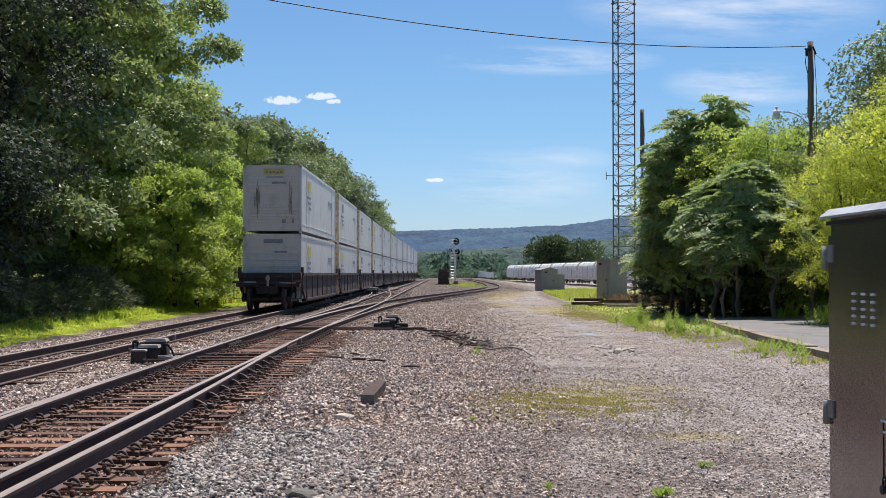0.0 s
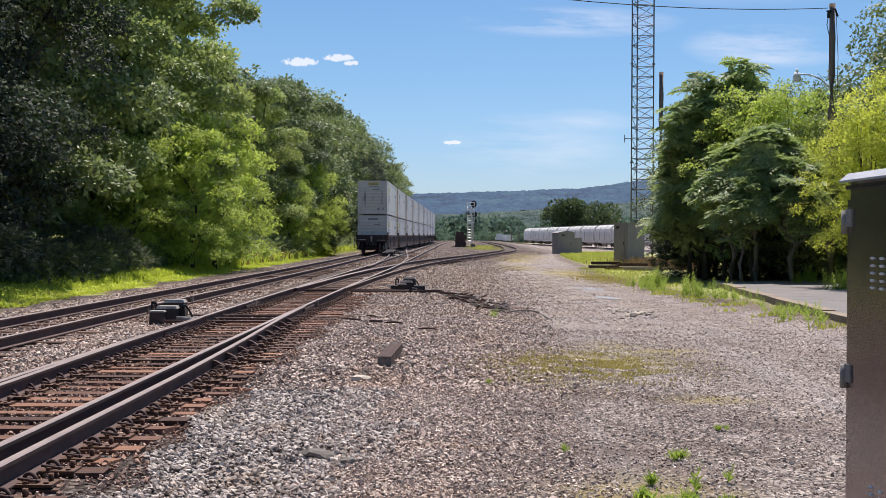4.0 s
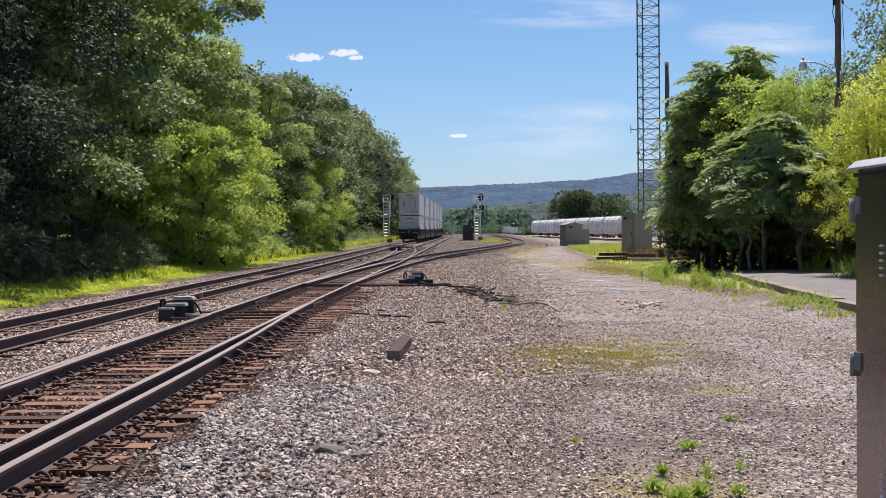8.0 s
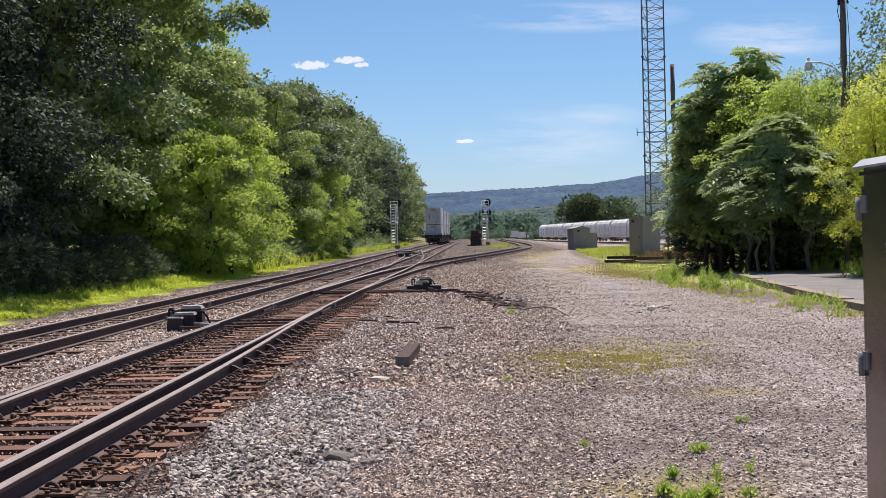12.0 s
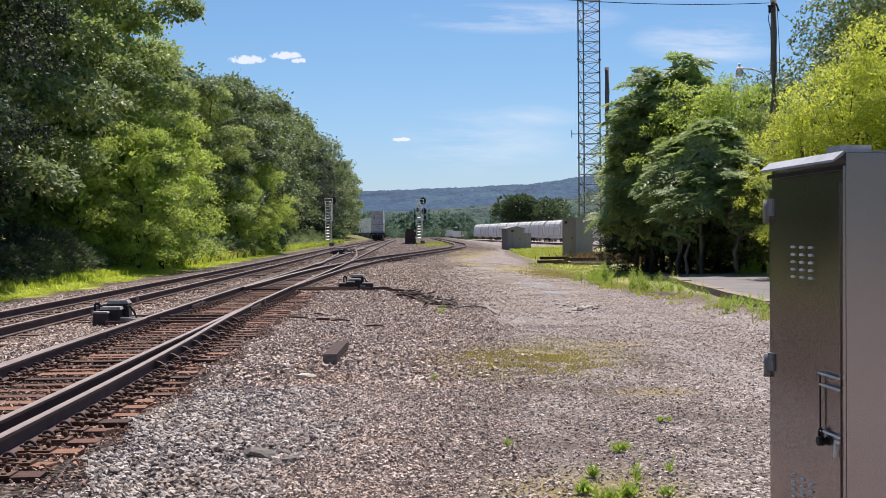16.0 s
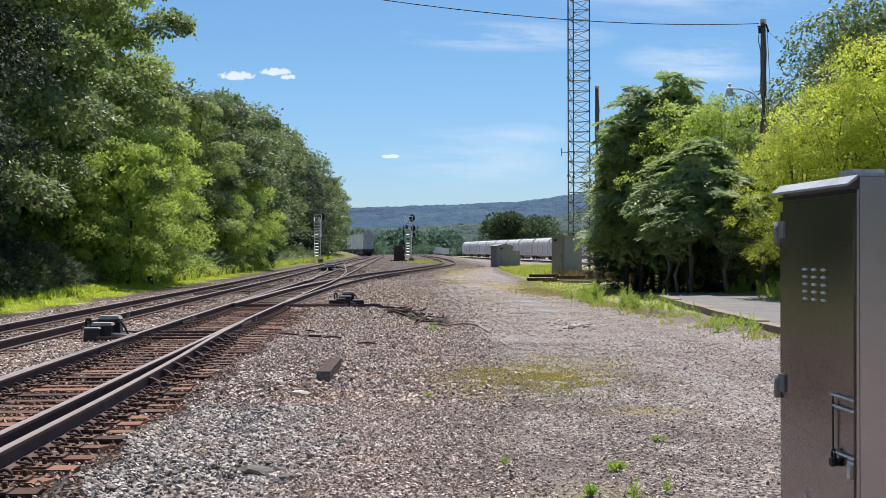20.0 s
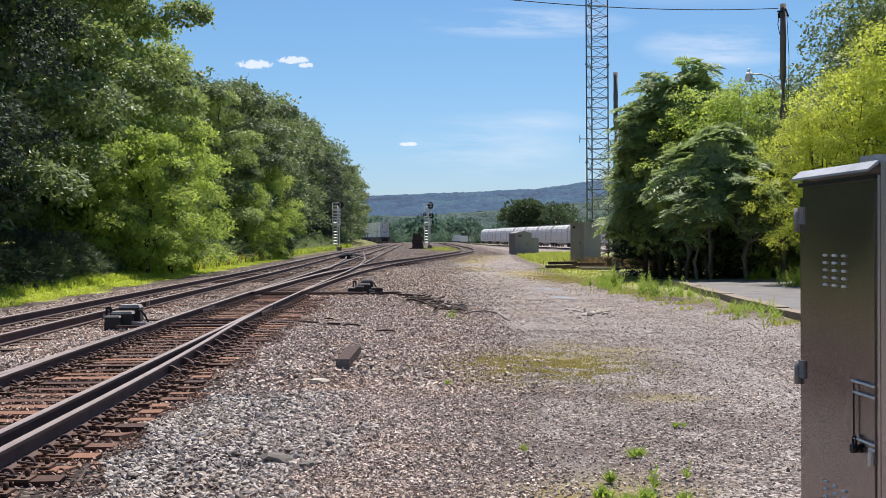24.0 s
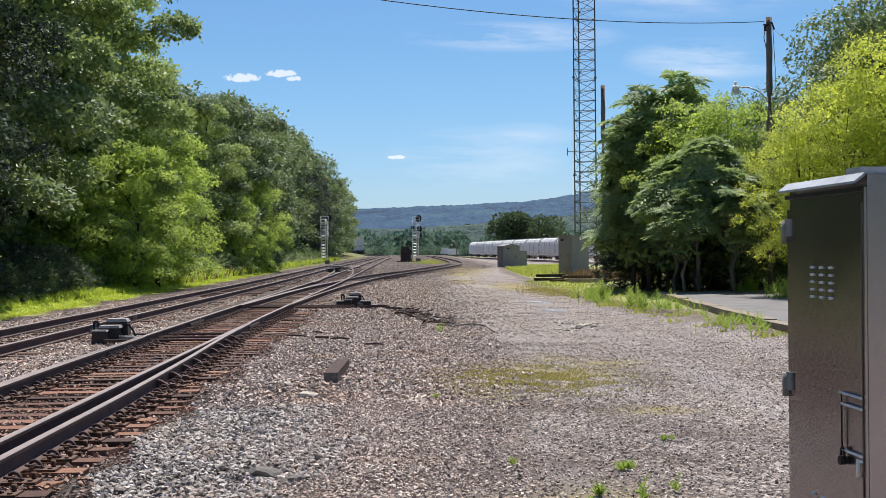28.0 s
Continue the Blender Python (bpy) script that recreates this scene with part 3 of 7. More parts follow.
    put("soil", np.maximum(soil * 0.9, verge_r))
    return tagged(new("ground", me), "grey ballast and gravel ground with mossy patches and grass verges", "ground", kind="structure")


ground = make_ground()


def gz(x, y):
    return float(ground_z(np.array([float(x)]), np.array([float(y)]))[0])


# ---- stones ----


GOLD = (1 + 5 ** 0.5) / 2
LUMP_V = np.array([(-1, GOLD, 0), (1, GOLD, 0), (-1, -GOLD, 0), (1, -GOLD, 0), (0, -1, GOLD), (0, 1, GOLD), (0, -1, -GOLD), (0, 1, -GOLD),
                   (GOLD, 0, -1), (GOLD, 0, 1), (-GOLD, 0, -1), (-GOLD, 0, 1)]) / 1.902
LUMP_F = np.array([(0, 11, 5), (0, 5, 1), (0, 1, 7), (0, 7, 10), (0, 10, 11), (1, 5, 9), (5, 11, 4), (11, 10, 2), (10, 7, 6), (7, 1, 8),
                   (3, 9, 4), (3, 4, 2), (3, 2, 6), (3, 6, 8), (3, 8, 9), (4, 9, 5), (2, 4, 11), (6, 2, 10), (8, 6, 7), (9, 8, 1)])
GRIT_V = np.array([(1, 0, 0), (-1, 0, 0), (0, 1, 0), (0, -1, 0), (0, 0, 1), (0, 0, -1)], float) * 1.1
GRIT_F = np.array([(0, 2, 4), (2, 1, 4), (1, 3, 4), (3, 0, 4), (2, 0, 5), (1, 2, 5), (3, 1, 5), (0, 3, 5)])
CHIP_V = np.array([[a, b, c] for c in (-1, 1) for b in (-1, 1) for a in (-1, 1)], float) * 0.62
CHIP_F = np.array([(0, 2, 3, 1), (4, 5, 7, 6), (0, 1, 5, 4), (2, 6, 7, 3), (0, 4, 6, 2), (1, 3, 7, 5)])


def stones(n, xr, yr, smin, smax, keep, seed, zoff=0.0, flat=0.62, shape=(CHIP_V, CHIP_F)):
    """Broken stones: angular lumps near by, chips and grit further off, each turned its own way."""
    r = np.random.default_rng(seed)
    x, y = r.uniform(*xr, n), r.uniform(*yr, n)
    k = keep(x, y)
    x, y = x[k], y[k]
    n = len(x)
    s = smin + (smax - smin) * r.random(n) ** 1.5
    base, faces = shape
    m = len(base)
    P = base[None] * r.uniform(0.55, 1.25, (n, m, 1)) + r.normal(0, 0.10, (n, m, 3))
    P *= (0.5 * s)[:, None, None] * np.stack([r.uniform(0.95, 1.4, n), r.uniform(0.7, 1.0, n), flat * r.uniform(0.8, 1.25, n)], -1)[:, None]
    for i, j, a in ((1, 2, r.normal(0, 0.45, n)), (0, 2, r.normal(0, 0.45, n)), (0, 1, r.uniform(0, math.tau, n))):
        c, q = np.cos(a)[:, None], np.sin(a)[:, None]
        u, v = P[..., i].copy(), P[..., j].copy()
        P[..., i], P[..., j] = u * c - v * q, u * q + v * c
    P += np.stack([x, y, ground_z(x, y) + s * r.uniform(0.05, 0.38, n) + zoff], -1)[:, None]
    return P.reshape(-1, 3), (np.arange(n)[:, None, None] * m + faces[None]).reshape(-1, faces.shape[1])


def in_view(x, y, m=1.2):
    return (np.abs(x) < 0.44 * y + m)


def tie_rows(y0, y1, pitch, seed):
    """Where the ties lie along a track."""
    r, out, y = random.Random(seed), [], y0
    while y < y1:
        out.append(y)
        y += pitch * r.uniform(0.94, 1.06)
    return out


NEAR_TIES = tie_rows(4.5, 40, 0.50, 3)


def off_ties(x, y):
    """Between the ties, and a few strays on them."""
    c = np.interp(y, [p[0] for p in SECOND], [p[1] for p in SECOND])
    bed = (x > c - 1.40) & (x < c + 1.62)
    ty = np.array(NEAR_TIES)
    i = np.clip(np.searchsorted(ty, y), 1, len(ty) - 1)
    gap = np.minimum(np.abs(y - ty[i]), np.abs(y - ty[i - 1]))
    return ~bed | (gap > 0.135) | (np.random.default_rng(3).uniform(0, 1, len(x)) < 0.06)


def on_bed(x, y):
    """On the near track's bed, where rust from the rails and brake dust lie."""
    c = np.interp(y, [p[0] for p in SECOND], [p[1] for p in SECOND])
    return (x > c - 1.25) & (x < c + 1.75 + 0.3 * fbm(x, y, 1.7, 6.0)) & (y < 34)


P, Q = stones(34000, (-6.2, -1.9), (4.6, 34), 0.024, 0.060, lambda x, y: in_view(x, y) & on_bed(x, y) & off_ties(x, y), 17, zoff=0.018)
tagged(new("bed_stones", np_mesh("bed_stones", P, Q, BEDSTONE)), "rust-brown crushed stone between the ties", "ballast", kind="stuff")
for nm, spec in (("ballast_stones", (60000, (-6.6, -0.2), (4.6, 14), 0.024, 0.068, 11)), ("shoulder_gravel", (46000, (-1.3, 1.2), (4.6, 14.6), 0.014, 0.042, 27)), ("ballast_gravel", (64000, (-7.0, 1.9), (14, 31), 0.028, 0.072, 12)),
                 ("track_ballast", (24000, (-10.9, -5.9), (18, 48), 0.040, 0.090, 13)), ("shoulder_ballast", (30000, (-4, 3.2), (30, 70), 0.045, 0.095, 16)), ("far_ballast", (24000, (-10, 9), (60, 150), 0.05, 0.10, 18))):
    cnt, xr, yr, a, b, sd = spec
    P, Q = stones(cnt, xr, yr, a, b, lambda x, y: in_view(x, y) & (x < lot_edge(y) + np.random.default_rng(5).exponential(0.8, len(x))) & off_ties(x, y) & ~on_bed(x, y) & ((x < -0.75 + 0.5 * fbm(x, y, 1.3, 8.0)) | (nm != "ballast_stones")), sd, shape=(LUMP_V, LUMP_F) if nm == "ballast_stones" else (CHIP_V, CHIP_F) if nm in ("ballast_gravel", "shoulder_gravel") else (GRIT_V, GRIT_F))
    tagged(new(nm, np_mesh(nm, P, Q, STONE if nm == "ballast_stones" else MIDSTONE)), "loose grey crushed stone ballast beside the rails", "ballast", kind="stuff")
P, Q = stones(52000, (-1.0, 8.0), (5.5, 55), 0.014, 0.045, lambda x, y: in_view(x, y) & (x > lot_edge(y) - 1.2) & (x < 7.6) & (np.random.default_rng(6).random(len(x)) < np.clip(1.25 - y / 55, 0.25, 1)), 14, flat=0.5, zoff=-0.004, shape=(GRIT_V, GRIT_F))
tagged(new("lot_pebbles", np_mesh("lot_pebbles", P, Q, PEBBLE)), "small grey and tan gravel scattered over the lot", "gravel", kind="stuff")
P, Q = stones(34000, (0.3, 8.0), (16, 75), 0.024, 0.056, lambda x, y: in_view(x, y) & (np.random.default_rng(9).random(len(x)) < np.clip(1.0 - 0.35 * (x - lot_edge(y) - 1.6), 0.22, 1)) & (x > lot_edge(y) - 1.0) & (x < 7.4) & (fbm(x, y, 0.6, 3.0) > -0.35), 23, flat=0.5, zoff=-0.006, shape=(GRIT_V, GRIT_F))
tagged(new("lot_gravel", np_mesh("lot_gravel", P, Q, PEBBLE)), "worn grey gravel on the further lot", "gravel", kind="stuff")
P, Q = stones(70000, (-1.4, 6.5), (5.5, 24), 0.011, 0.036, lambda x, y: in_view(x, y) & (np.random.default_rng(10).random(len(x)) < np.clip(1.0 - 0.3 * (x - lot_edge(y) - 2.0), 0.35, 1)) & (x > lot_edge(y) - 1.0), 19, flat=0.6, shape=(GRIT_V, GRIT_F))
tagged(new("fine_gravel", np_mesh("fine_gravel", P, Q, PEBBLE)), "fine grey and brown gravel packed into the lot", "gravel", kind="stuff")

# ---- rails and ties ----
RAIL_PROF = [(-0.07, -0.178), (0.07, -0.178), (0.07, -0.166), (0.012, -0.148), (0.010, -0.05), (0.036, -0.036), (0.037, -0.008), (0.028, 0.0),
             (-0.028, 0.0), (-0.037, -0.008), (-0.036, -0.036), (-0.010, -0.05), (-0.012, -0.148), (-0.07, -0.166)]


def sweep(name, pts, prof, mats, parent, top=7, label=""):
    """A rail along plan points; the strip 'top' of its profile carries the second material."""
    pts = np.asarray(pts, float)
    tan = np.gradient(pts, axis=0)
    tan /= np.linalg.norm(tan, axis=1)[:, None]
    nor = np.stack([tan[:, 1], -tan[:, 0]], -1)
    n, k = len(pts), len(prof)
    V = np.zeros((n, k, 3))
    for j, (o, z) in enumerate(prof):
        V[:, j, :2] = pts + nor * o
        V[:, j, 2] = z
    I = np.arange(n * k).reshape(n, k)
    Q = np.stack([I[:-1], np.roll(I, -1, 1)[:-1], np.roll(I, -1, 1)[1:], I[1:]], -1)
    mi = np.zeros((n - 1, k), int)
    for j in (top - 1, top, top + 1):
        mi[:, j] = 1
    ob = new(name, np_mesh(name, V.reshape(-1, 3), Q.reshape(-1, 4)[:, ::-1], mats, index=mi.ravel()))
    ob.parent = parent
    return tagged(ob, label)


def offset(pts, d):
    tan = np.gradient(pts, axis=0)
    tan /= np.linalg.norm(tan, axis=1)[:, None]
    return pts + np.stack([tan[:, 1], -tan[:, 0]], -1) * d


def track(name, knots, label, head, y0=None, y1=None, step=1.5):
    t = thing(name, label, "railway track", kind="structure")
    pts = smooth_line(knots, step)
    if y0 is not None:
        pts = pts[(pts[:, 1] >= y0) & (pts[:, 1] <= y1)]
    for s in (-1, 1):
        sweep("rail", offset(pts, s * GAUGE / 2), RAIL_PROF, [RUST, head], t)
    return t, pts


main_track, main_pts = track("main_track", MAIN, "straight main track with rusty rails on dark ties", RAILTOP, step=3)
near_track, near_pts = track("near_track", SECOND, "second track with rust-brown ties and worn rails", RAILTOP)
branch_track, branch_pts = track("branch_track", BRANCH, "branch track curving away from a turnout", RAILDULL, step=1.5)
yard_track, yard_pts = track("yard_track", YARD, "distant yard track", RAILDULL, step=6)
yard_track.location.z = -1.02
# the diverging rails of the turnout that opens towards the camera
sweep("stock_rail", smooth_line([(-20, -2.2), (-6, -2.85), (0, -3.05), (8, -3.19), (14, -3.22), (18, -3.30), (23, -3.45), (27, -3.50)], 1.0), RAIL_PROF, [RUST, RAILTOP], near_track)
sweep("point_rail", smooth_line([(-20, -3.7), (-6, -4.35), (0, -4.62), (8, -4.80), (12.5, -4.88), (17, -4.97), (23, -5.0)], 1.0), RAIL_PROF, [RUST, RAILTOP], near_track)
# far crossover between the two main lines
cross = smooth_line([(70, -4.15), (85, -4.5), (105, -5.4), (125, -6.4), (145, -7.2), (160, -7.55)], 3)
cross_track = thing("crossover_track", "rusty crossover between the two main tracks", "railway track", kind="structure")
for s in (-1, 1):
    sweep("rail", offset(cross, s * GAUGE / 2), RAIL_PROF, [RUST, RAILDULL], cross_track)
for s, x in ((-1, -5.05), (1, -5.9)):
    w = smooth_line([(108, x - 0.55), (114, x - 0.1), (119, x + 0.3), (122, x + 0.42)], 1)
    sweep("wing_rail", w, RAIL_PROF, [RUST, RAILTOP], cross_track)


def make_tie_mesh(name, L, seed, mat, w=0.23):
    r = random.Random(seed)
    bm = bmesh.new()
    v = bx(bm, (0, 0, -0.09), (L, w, 0.18))
    for q in v:
        q.co.y += r.uniform(-0.012, 0.012)
        q.co.x += r.uniform(-0.05, 0.05)
        q.co.z += r.uniform(-0.008, 0.006)
    return mesh_of(name, bm, mat, 0.008)


def lay_ties(parent, pts, rows, meshes, seed, extra=0.0):
    r = random.Random(seed)
    for y in rows:
        i = min(max(int(np.searchsorted(pts[:, 1], y)), 1), len(pts) - 1)
        f = (y - pts[i - 1, 1]) / (pts[i, 1] - pts[i - 1, 1])
        x = pts[i - 1, 0] + f * (pts[i, 0] - pts[i - 1, 0])
        ang = math.degrees(math.atan2(pts[i, 0] - pts[i - 1, 0], pts[i, 1] - pts[i - 1, 1]))
        ob = new("tie", r.choice(meshes))
        ob.parent = parent
        ob.matrix_basis = pose(x + extra + r.uniform(-0.06, 0.06), y, TIE_TOP + r.uniform(-0.012, 0.006), 0, 0, -ang + r.uniform(-1.2, 1.2))


RUSTY = [make_tie_mesh("tie", 2.9, k, RUSTTIE) for k in range(5)]
DARKT = [make_tie_mesh("tie", 2.6, 20 + k, TIE) for k in range(4)]
lay_ties(near_track, near_pts, NEAR_TIES, [*RUSTY, *RUSTY, RUSTY[0], DARKT[1], DARKT[2]], 3, 0.12)
lay_ties(near_track, near_pts, tie_rows(-20, 4.2, 0.50, 7), [*RUSTY, DARKT[1]], 7, 0.12)
lay_ties(main_track, main_pts, tie_rows(-20, 16.6, 0.52, 8), [*DARKT, RUSTY[2]], 8)
lay_ties(near_track, near_pts, tie_rows(40, 120, 0.52, 4), DARKT, 4)
lay_ties(main_track, main_pts, tie_rows(17, 110, 0.52, 5), [*DARKT, RUSTY[2]], 5)
lay_ties(branch_track, branch_pts, tie_rows(42, 130, 0.55, 6), DARKT, 6)


def clip_mesh():
    """A sprung steel clip: a thick bar arched along the rail foot, with its toe on the foot."""
    bm = bmesh.new()
    pts = [(0.045 - 0.052 * math.cos(a), 0.02 * math.cos(a), 0.010 + 0.050 * math.sin(a)) for a in np.linspace(0, math.pi, 11)]
    taper(bm, pts, [0.016] * 11, 7)
    tube(bm, [(0.118, -0.02, 0.012), (0.11, -0.07, 0.02), (0.05, -0.075, 0.03), (-0.02, -0.06, 0.035)], 0.012, 6)
    bx(bm, (0.055, 0.0, 0.015), (0.06, 0.07, 0.03))
    return mesh_of("rail_clip", bm, RUST)


def plate_mesh():
    bm = bmesh.new()
    bx(bm, (0.02, 0, 0.011), (0.56, 0.20, 0.022))
    for sx in (-1, 1):
        bx(bm, (sx * 0.105, 0, 0.028), (0.035, 0.17, 0.03))
        for sy in (-1, 1):
            cyl(bm, (0.02 + sx * 0.225, sy * 0.05, 0.02), (0.02 + sx * 0.225, sy * 0.05, 0.055 + 0.02 * sy), 0.02, n=7)
    return mesh_of("tie_plate", bm, PLATE)


CLIP, PLATEM = clip_mesh(), plate_mesh()
tie_obs = [o for o in near_track.children if o.name.startswith("tie") and o.matrix_basis.translation.y < 36]
for o in tie_obs:
    y = o.matrix_basis.translation.y
    c = float(np.interp(y, near_pts[:, 1], near_pts[:, 0]))
    rails = [(c - GAUGE / 2, -1), (c + GAUGE / 2, 1)] if y > 24 else [(c - GAUGE / 2, 1), (float(np.interp(y, [0, 8, 14, 18, 23, 27], [-3.05, -3.19, -3.22, -3.30, -3.45, -3.50])), 1)]
    for rx, sd in rails:
        p = new("tie_plate", PLATEM)
        p.parent, p.matrix_basis = near_track, pose(rx + 0.03, y, TIE_TOP + 0.002)
        for s in (-1, 1):
            k = new("rail_clip", CLIP)
            k.parent, k.matrix_basis = near_track, pose(rx + s * 0.09, y + 0.02, TIE_TOP + 0.02, 0, 0, 0 if s > 0 else 180)


def brace_mesh():
    """A cast brace that holds the stock rail from outside."""
    bm = bmesh.new()
    prism(bm, [(0.0, 0.0), (0.22, 0.0), (0.20, 0.025), (0.05, 0.115), (0.0, 0.125)], -0.035, 0.035)
    bx(bm, (0, 0.20, 0.045), (0.11, 0.07, 0.05))
    return mesh_of("rail_brace", bm, RUST, 0.005)


BRACE = brace_mesh()
for k in range(9):
    y = 15.6 + k * 1.0
    ob = new("rail_brace", BRACE)
    rx = float(np.interp(y, [8, 14, 18, 23, 27], [-3.19, -3.22, -3.30, -3.45, -3.50]))
    ob.parent, ob.matrix_basis = near_track, pose(rx + 0.03, y, TIE_TOP + 0.02, 0, 0, -90)
for k in range(6):
    ob = new("rail_brace", BRACE)
    ob.parent, ob.matrix_basis = branch_track, pose(-1.30 + 0.66 * k * 0.35, 72 + 1.6 * k, TIE_TOP + 0.02, 0, 0, -90)

# bolted joint bars on the near rails
bm = bmesh.new()
for k in range(6):
    cyl(bm, (0.03, -0.75 + 0.3 * k, -0.09), (0.055, -0.75 + 0.3 * k, -0.09), 0.017, n=6)
bx(bm, (0.026, 0, -0.095), (0.022, 1.8, 0.085))
jm = mesh_of("joint_bar", bm, RUST, 0.004)
for x, y in ((-5.0, 15.4), (-5.0, 21.0), (-3.49, 27.5), (-4.98, 28.6), (-6.86, 27.0)):
    ob = new("joint_bar", jm)
    ob.parent, ob.matrix_basis = near_track, pose(x, y, 0)
# pale insulated joints
bm = bmesh.new()
bx(bm, (0, 0, -0.07), (0.086, 0.05, 0.15))
im = mesh_of("insulated_joint", bm, PALEWOOD)
for x, y, par in ((-3.49, 29.2, near_track), (-4.98, 29.0, near_track), (-6.95, 31.0, main_track), (-0.05, 88.0, branch_track), (2.4, 104.0, branch_track), (0.95, 87.5, branch_track), (4.1, 117, branch_track)):
    ob = new("insulated_joint", im)
    ob.parent, ob.matrix_basis = par, pose(x, y, 0)
# switch rods across the near track
bm = bmesh.new()
for y in (37.2, 37.9):
    cyl(bm, (-5.3, y, -0.13), (-1.6, y, -0.14), 0.03, n=6)
bx(bm, (-1.0, 37.6, -0.17), (1.0, 0.12, 0.07))
part("switch_rod", bm, RUST, near_track)
bm = bmesh.new()
for y in (23.6, 24.4, 25.3):
    cyl(bm, (-5.9, y, -0.12), (-3.3, y + 0.1, -0.13), 0.028, n=6)
part("switch_rod", bm, RUST, near_track)
# point rails of the branch turnout and its frog
sweep("point_rail", smooth_line([(36, -4.93), (40, -4.80), (46, -4.62), (54, -4.25), (61, -3.75), (66, -3.35)], 1.0), RAIL_PROF, [RUST, RAILTOP], branch_track)
sweep("guard_rail", offset(near_pts[(near_pts[:, 1] > 60) & (near_pts[:, 1] < 68)], -GAUGE / 2 + 0.12), RAIL_PROF, [RUST, RAILDULL], near_track)

# ---- train ----
A_LINE = smooth_line(MAIN, 1.0)
A_S = np.concatenate([[0], np.cumsum(np.hypot(*np.diff(A_LINE, axis=0).T))])
S_AT_0 = float(np.interp(0, A_LINE[:, 1], A_S))


def on_main(d):
    """Pose on the main track at d metres along it from the camera's side; the thing's +y points along."""
    s = S_AT_0 + d
    x, y = np.interp(s, A_S, A_LINE[:, 0]), np.interp(s, A_S, A_LINE[:, 1])
    x2, y2 = np.interp(s + 2, A_S, A_LINE[:, 0]), np.interp(s + 2, A_S, A_LINE[:, 1])
    x1, y1 = np.interp(s - 2, A_S, A_LINE[:, 0]), np.interp(s - 2, A_S, A_LINE[:, 1])
    return pose(x, y, 0, 0, 0, -math.degrees(math.atan2(x2 - x1, y2 - y1)))


CAR_PITCH, CAR_COUNT, TAIL_AT, SPEED = 18.7, 12, 52.9, 12.95


def container_mesh():
    """A 16.15 m box with smooth walls, ribbed ends, corner castings and posts; origin at the bottom centre."""
    bm = bmesh.new()
    L, W, H = 16.15, 2.59, 2.90
    bx(bm, (0, 0, H / 2), (W - 0.03, L - 0.06, H - 0.10))
    for sx in (-1, 1):
        for sy in (-1, 1):
            bx(bm, (sx * (W / 2 - 0.05), sy * (L / 2 - 0.06), H / 2 - 0.06), (0.11, 0.13, H + 0.12))
            bx(bm, (sx * (W / 2 - 0.08), sy * 6.1, H / 2), (0.17, 0.16, H))
        bx(bm, (sx * (W / 2 - 0.03), 0, 0.08), (0.07, L, 0.16))
        bx(bm, (sx * (W / 2 - 0.03), 0, H - 0.06), (0.07, L, 0.12))
        bx(bm, (sx * (W / 2 - 0.02), 0, 0.30), (0.05, L - 0.3, 0.05))
    for sy in (-1, 1):
        bx(bm, (0, sy * (L / 2 - 0.03), 0.08), (W, 0.07, 0.16))
        bx(bm, (0, sy * (L / 2 - 0.03), H - 0.06), (W, 0.07, 0.12))
        for k in range(8):
            prism(bm, [(-0.035, -0.10), (-0.035, 0.10), (0.03, 0.055), (0.03, -0.055)], -W / 2 + 0.2, W / 2 - 0.2, pose(0, sy * (L / 2 - 0.02), 0.42 + k * 0.275, 0, 0, 0 if sy > 0 else 180))
    return mesh_of("box", bm, WHITEBOX, 0.008)


BOXMESH = container_mesh()


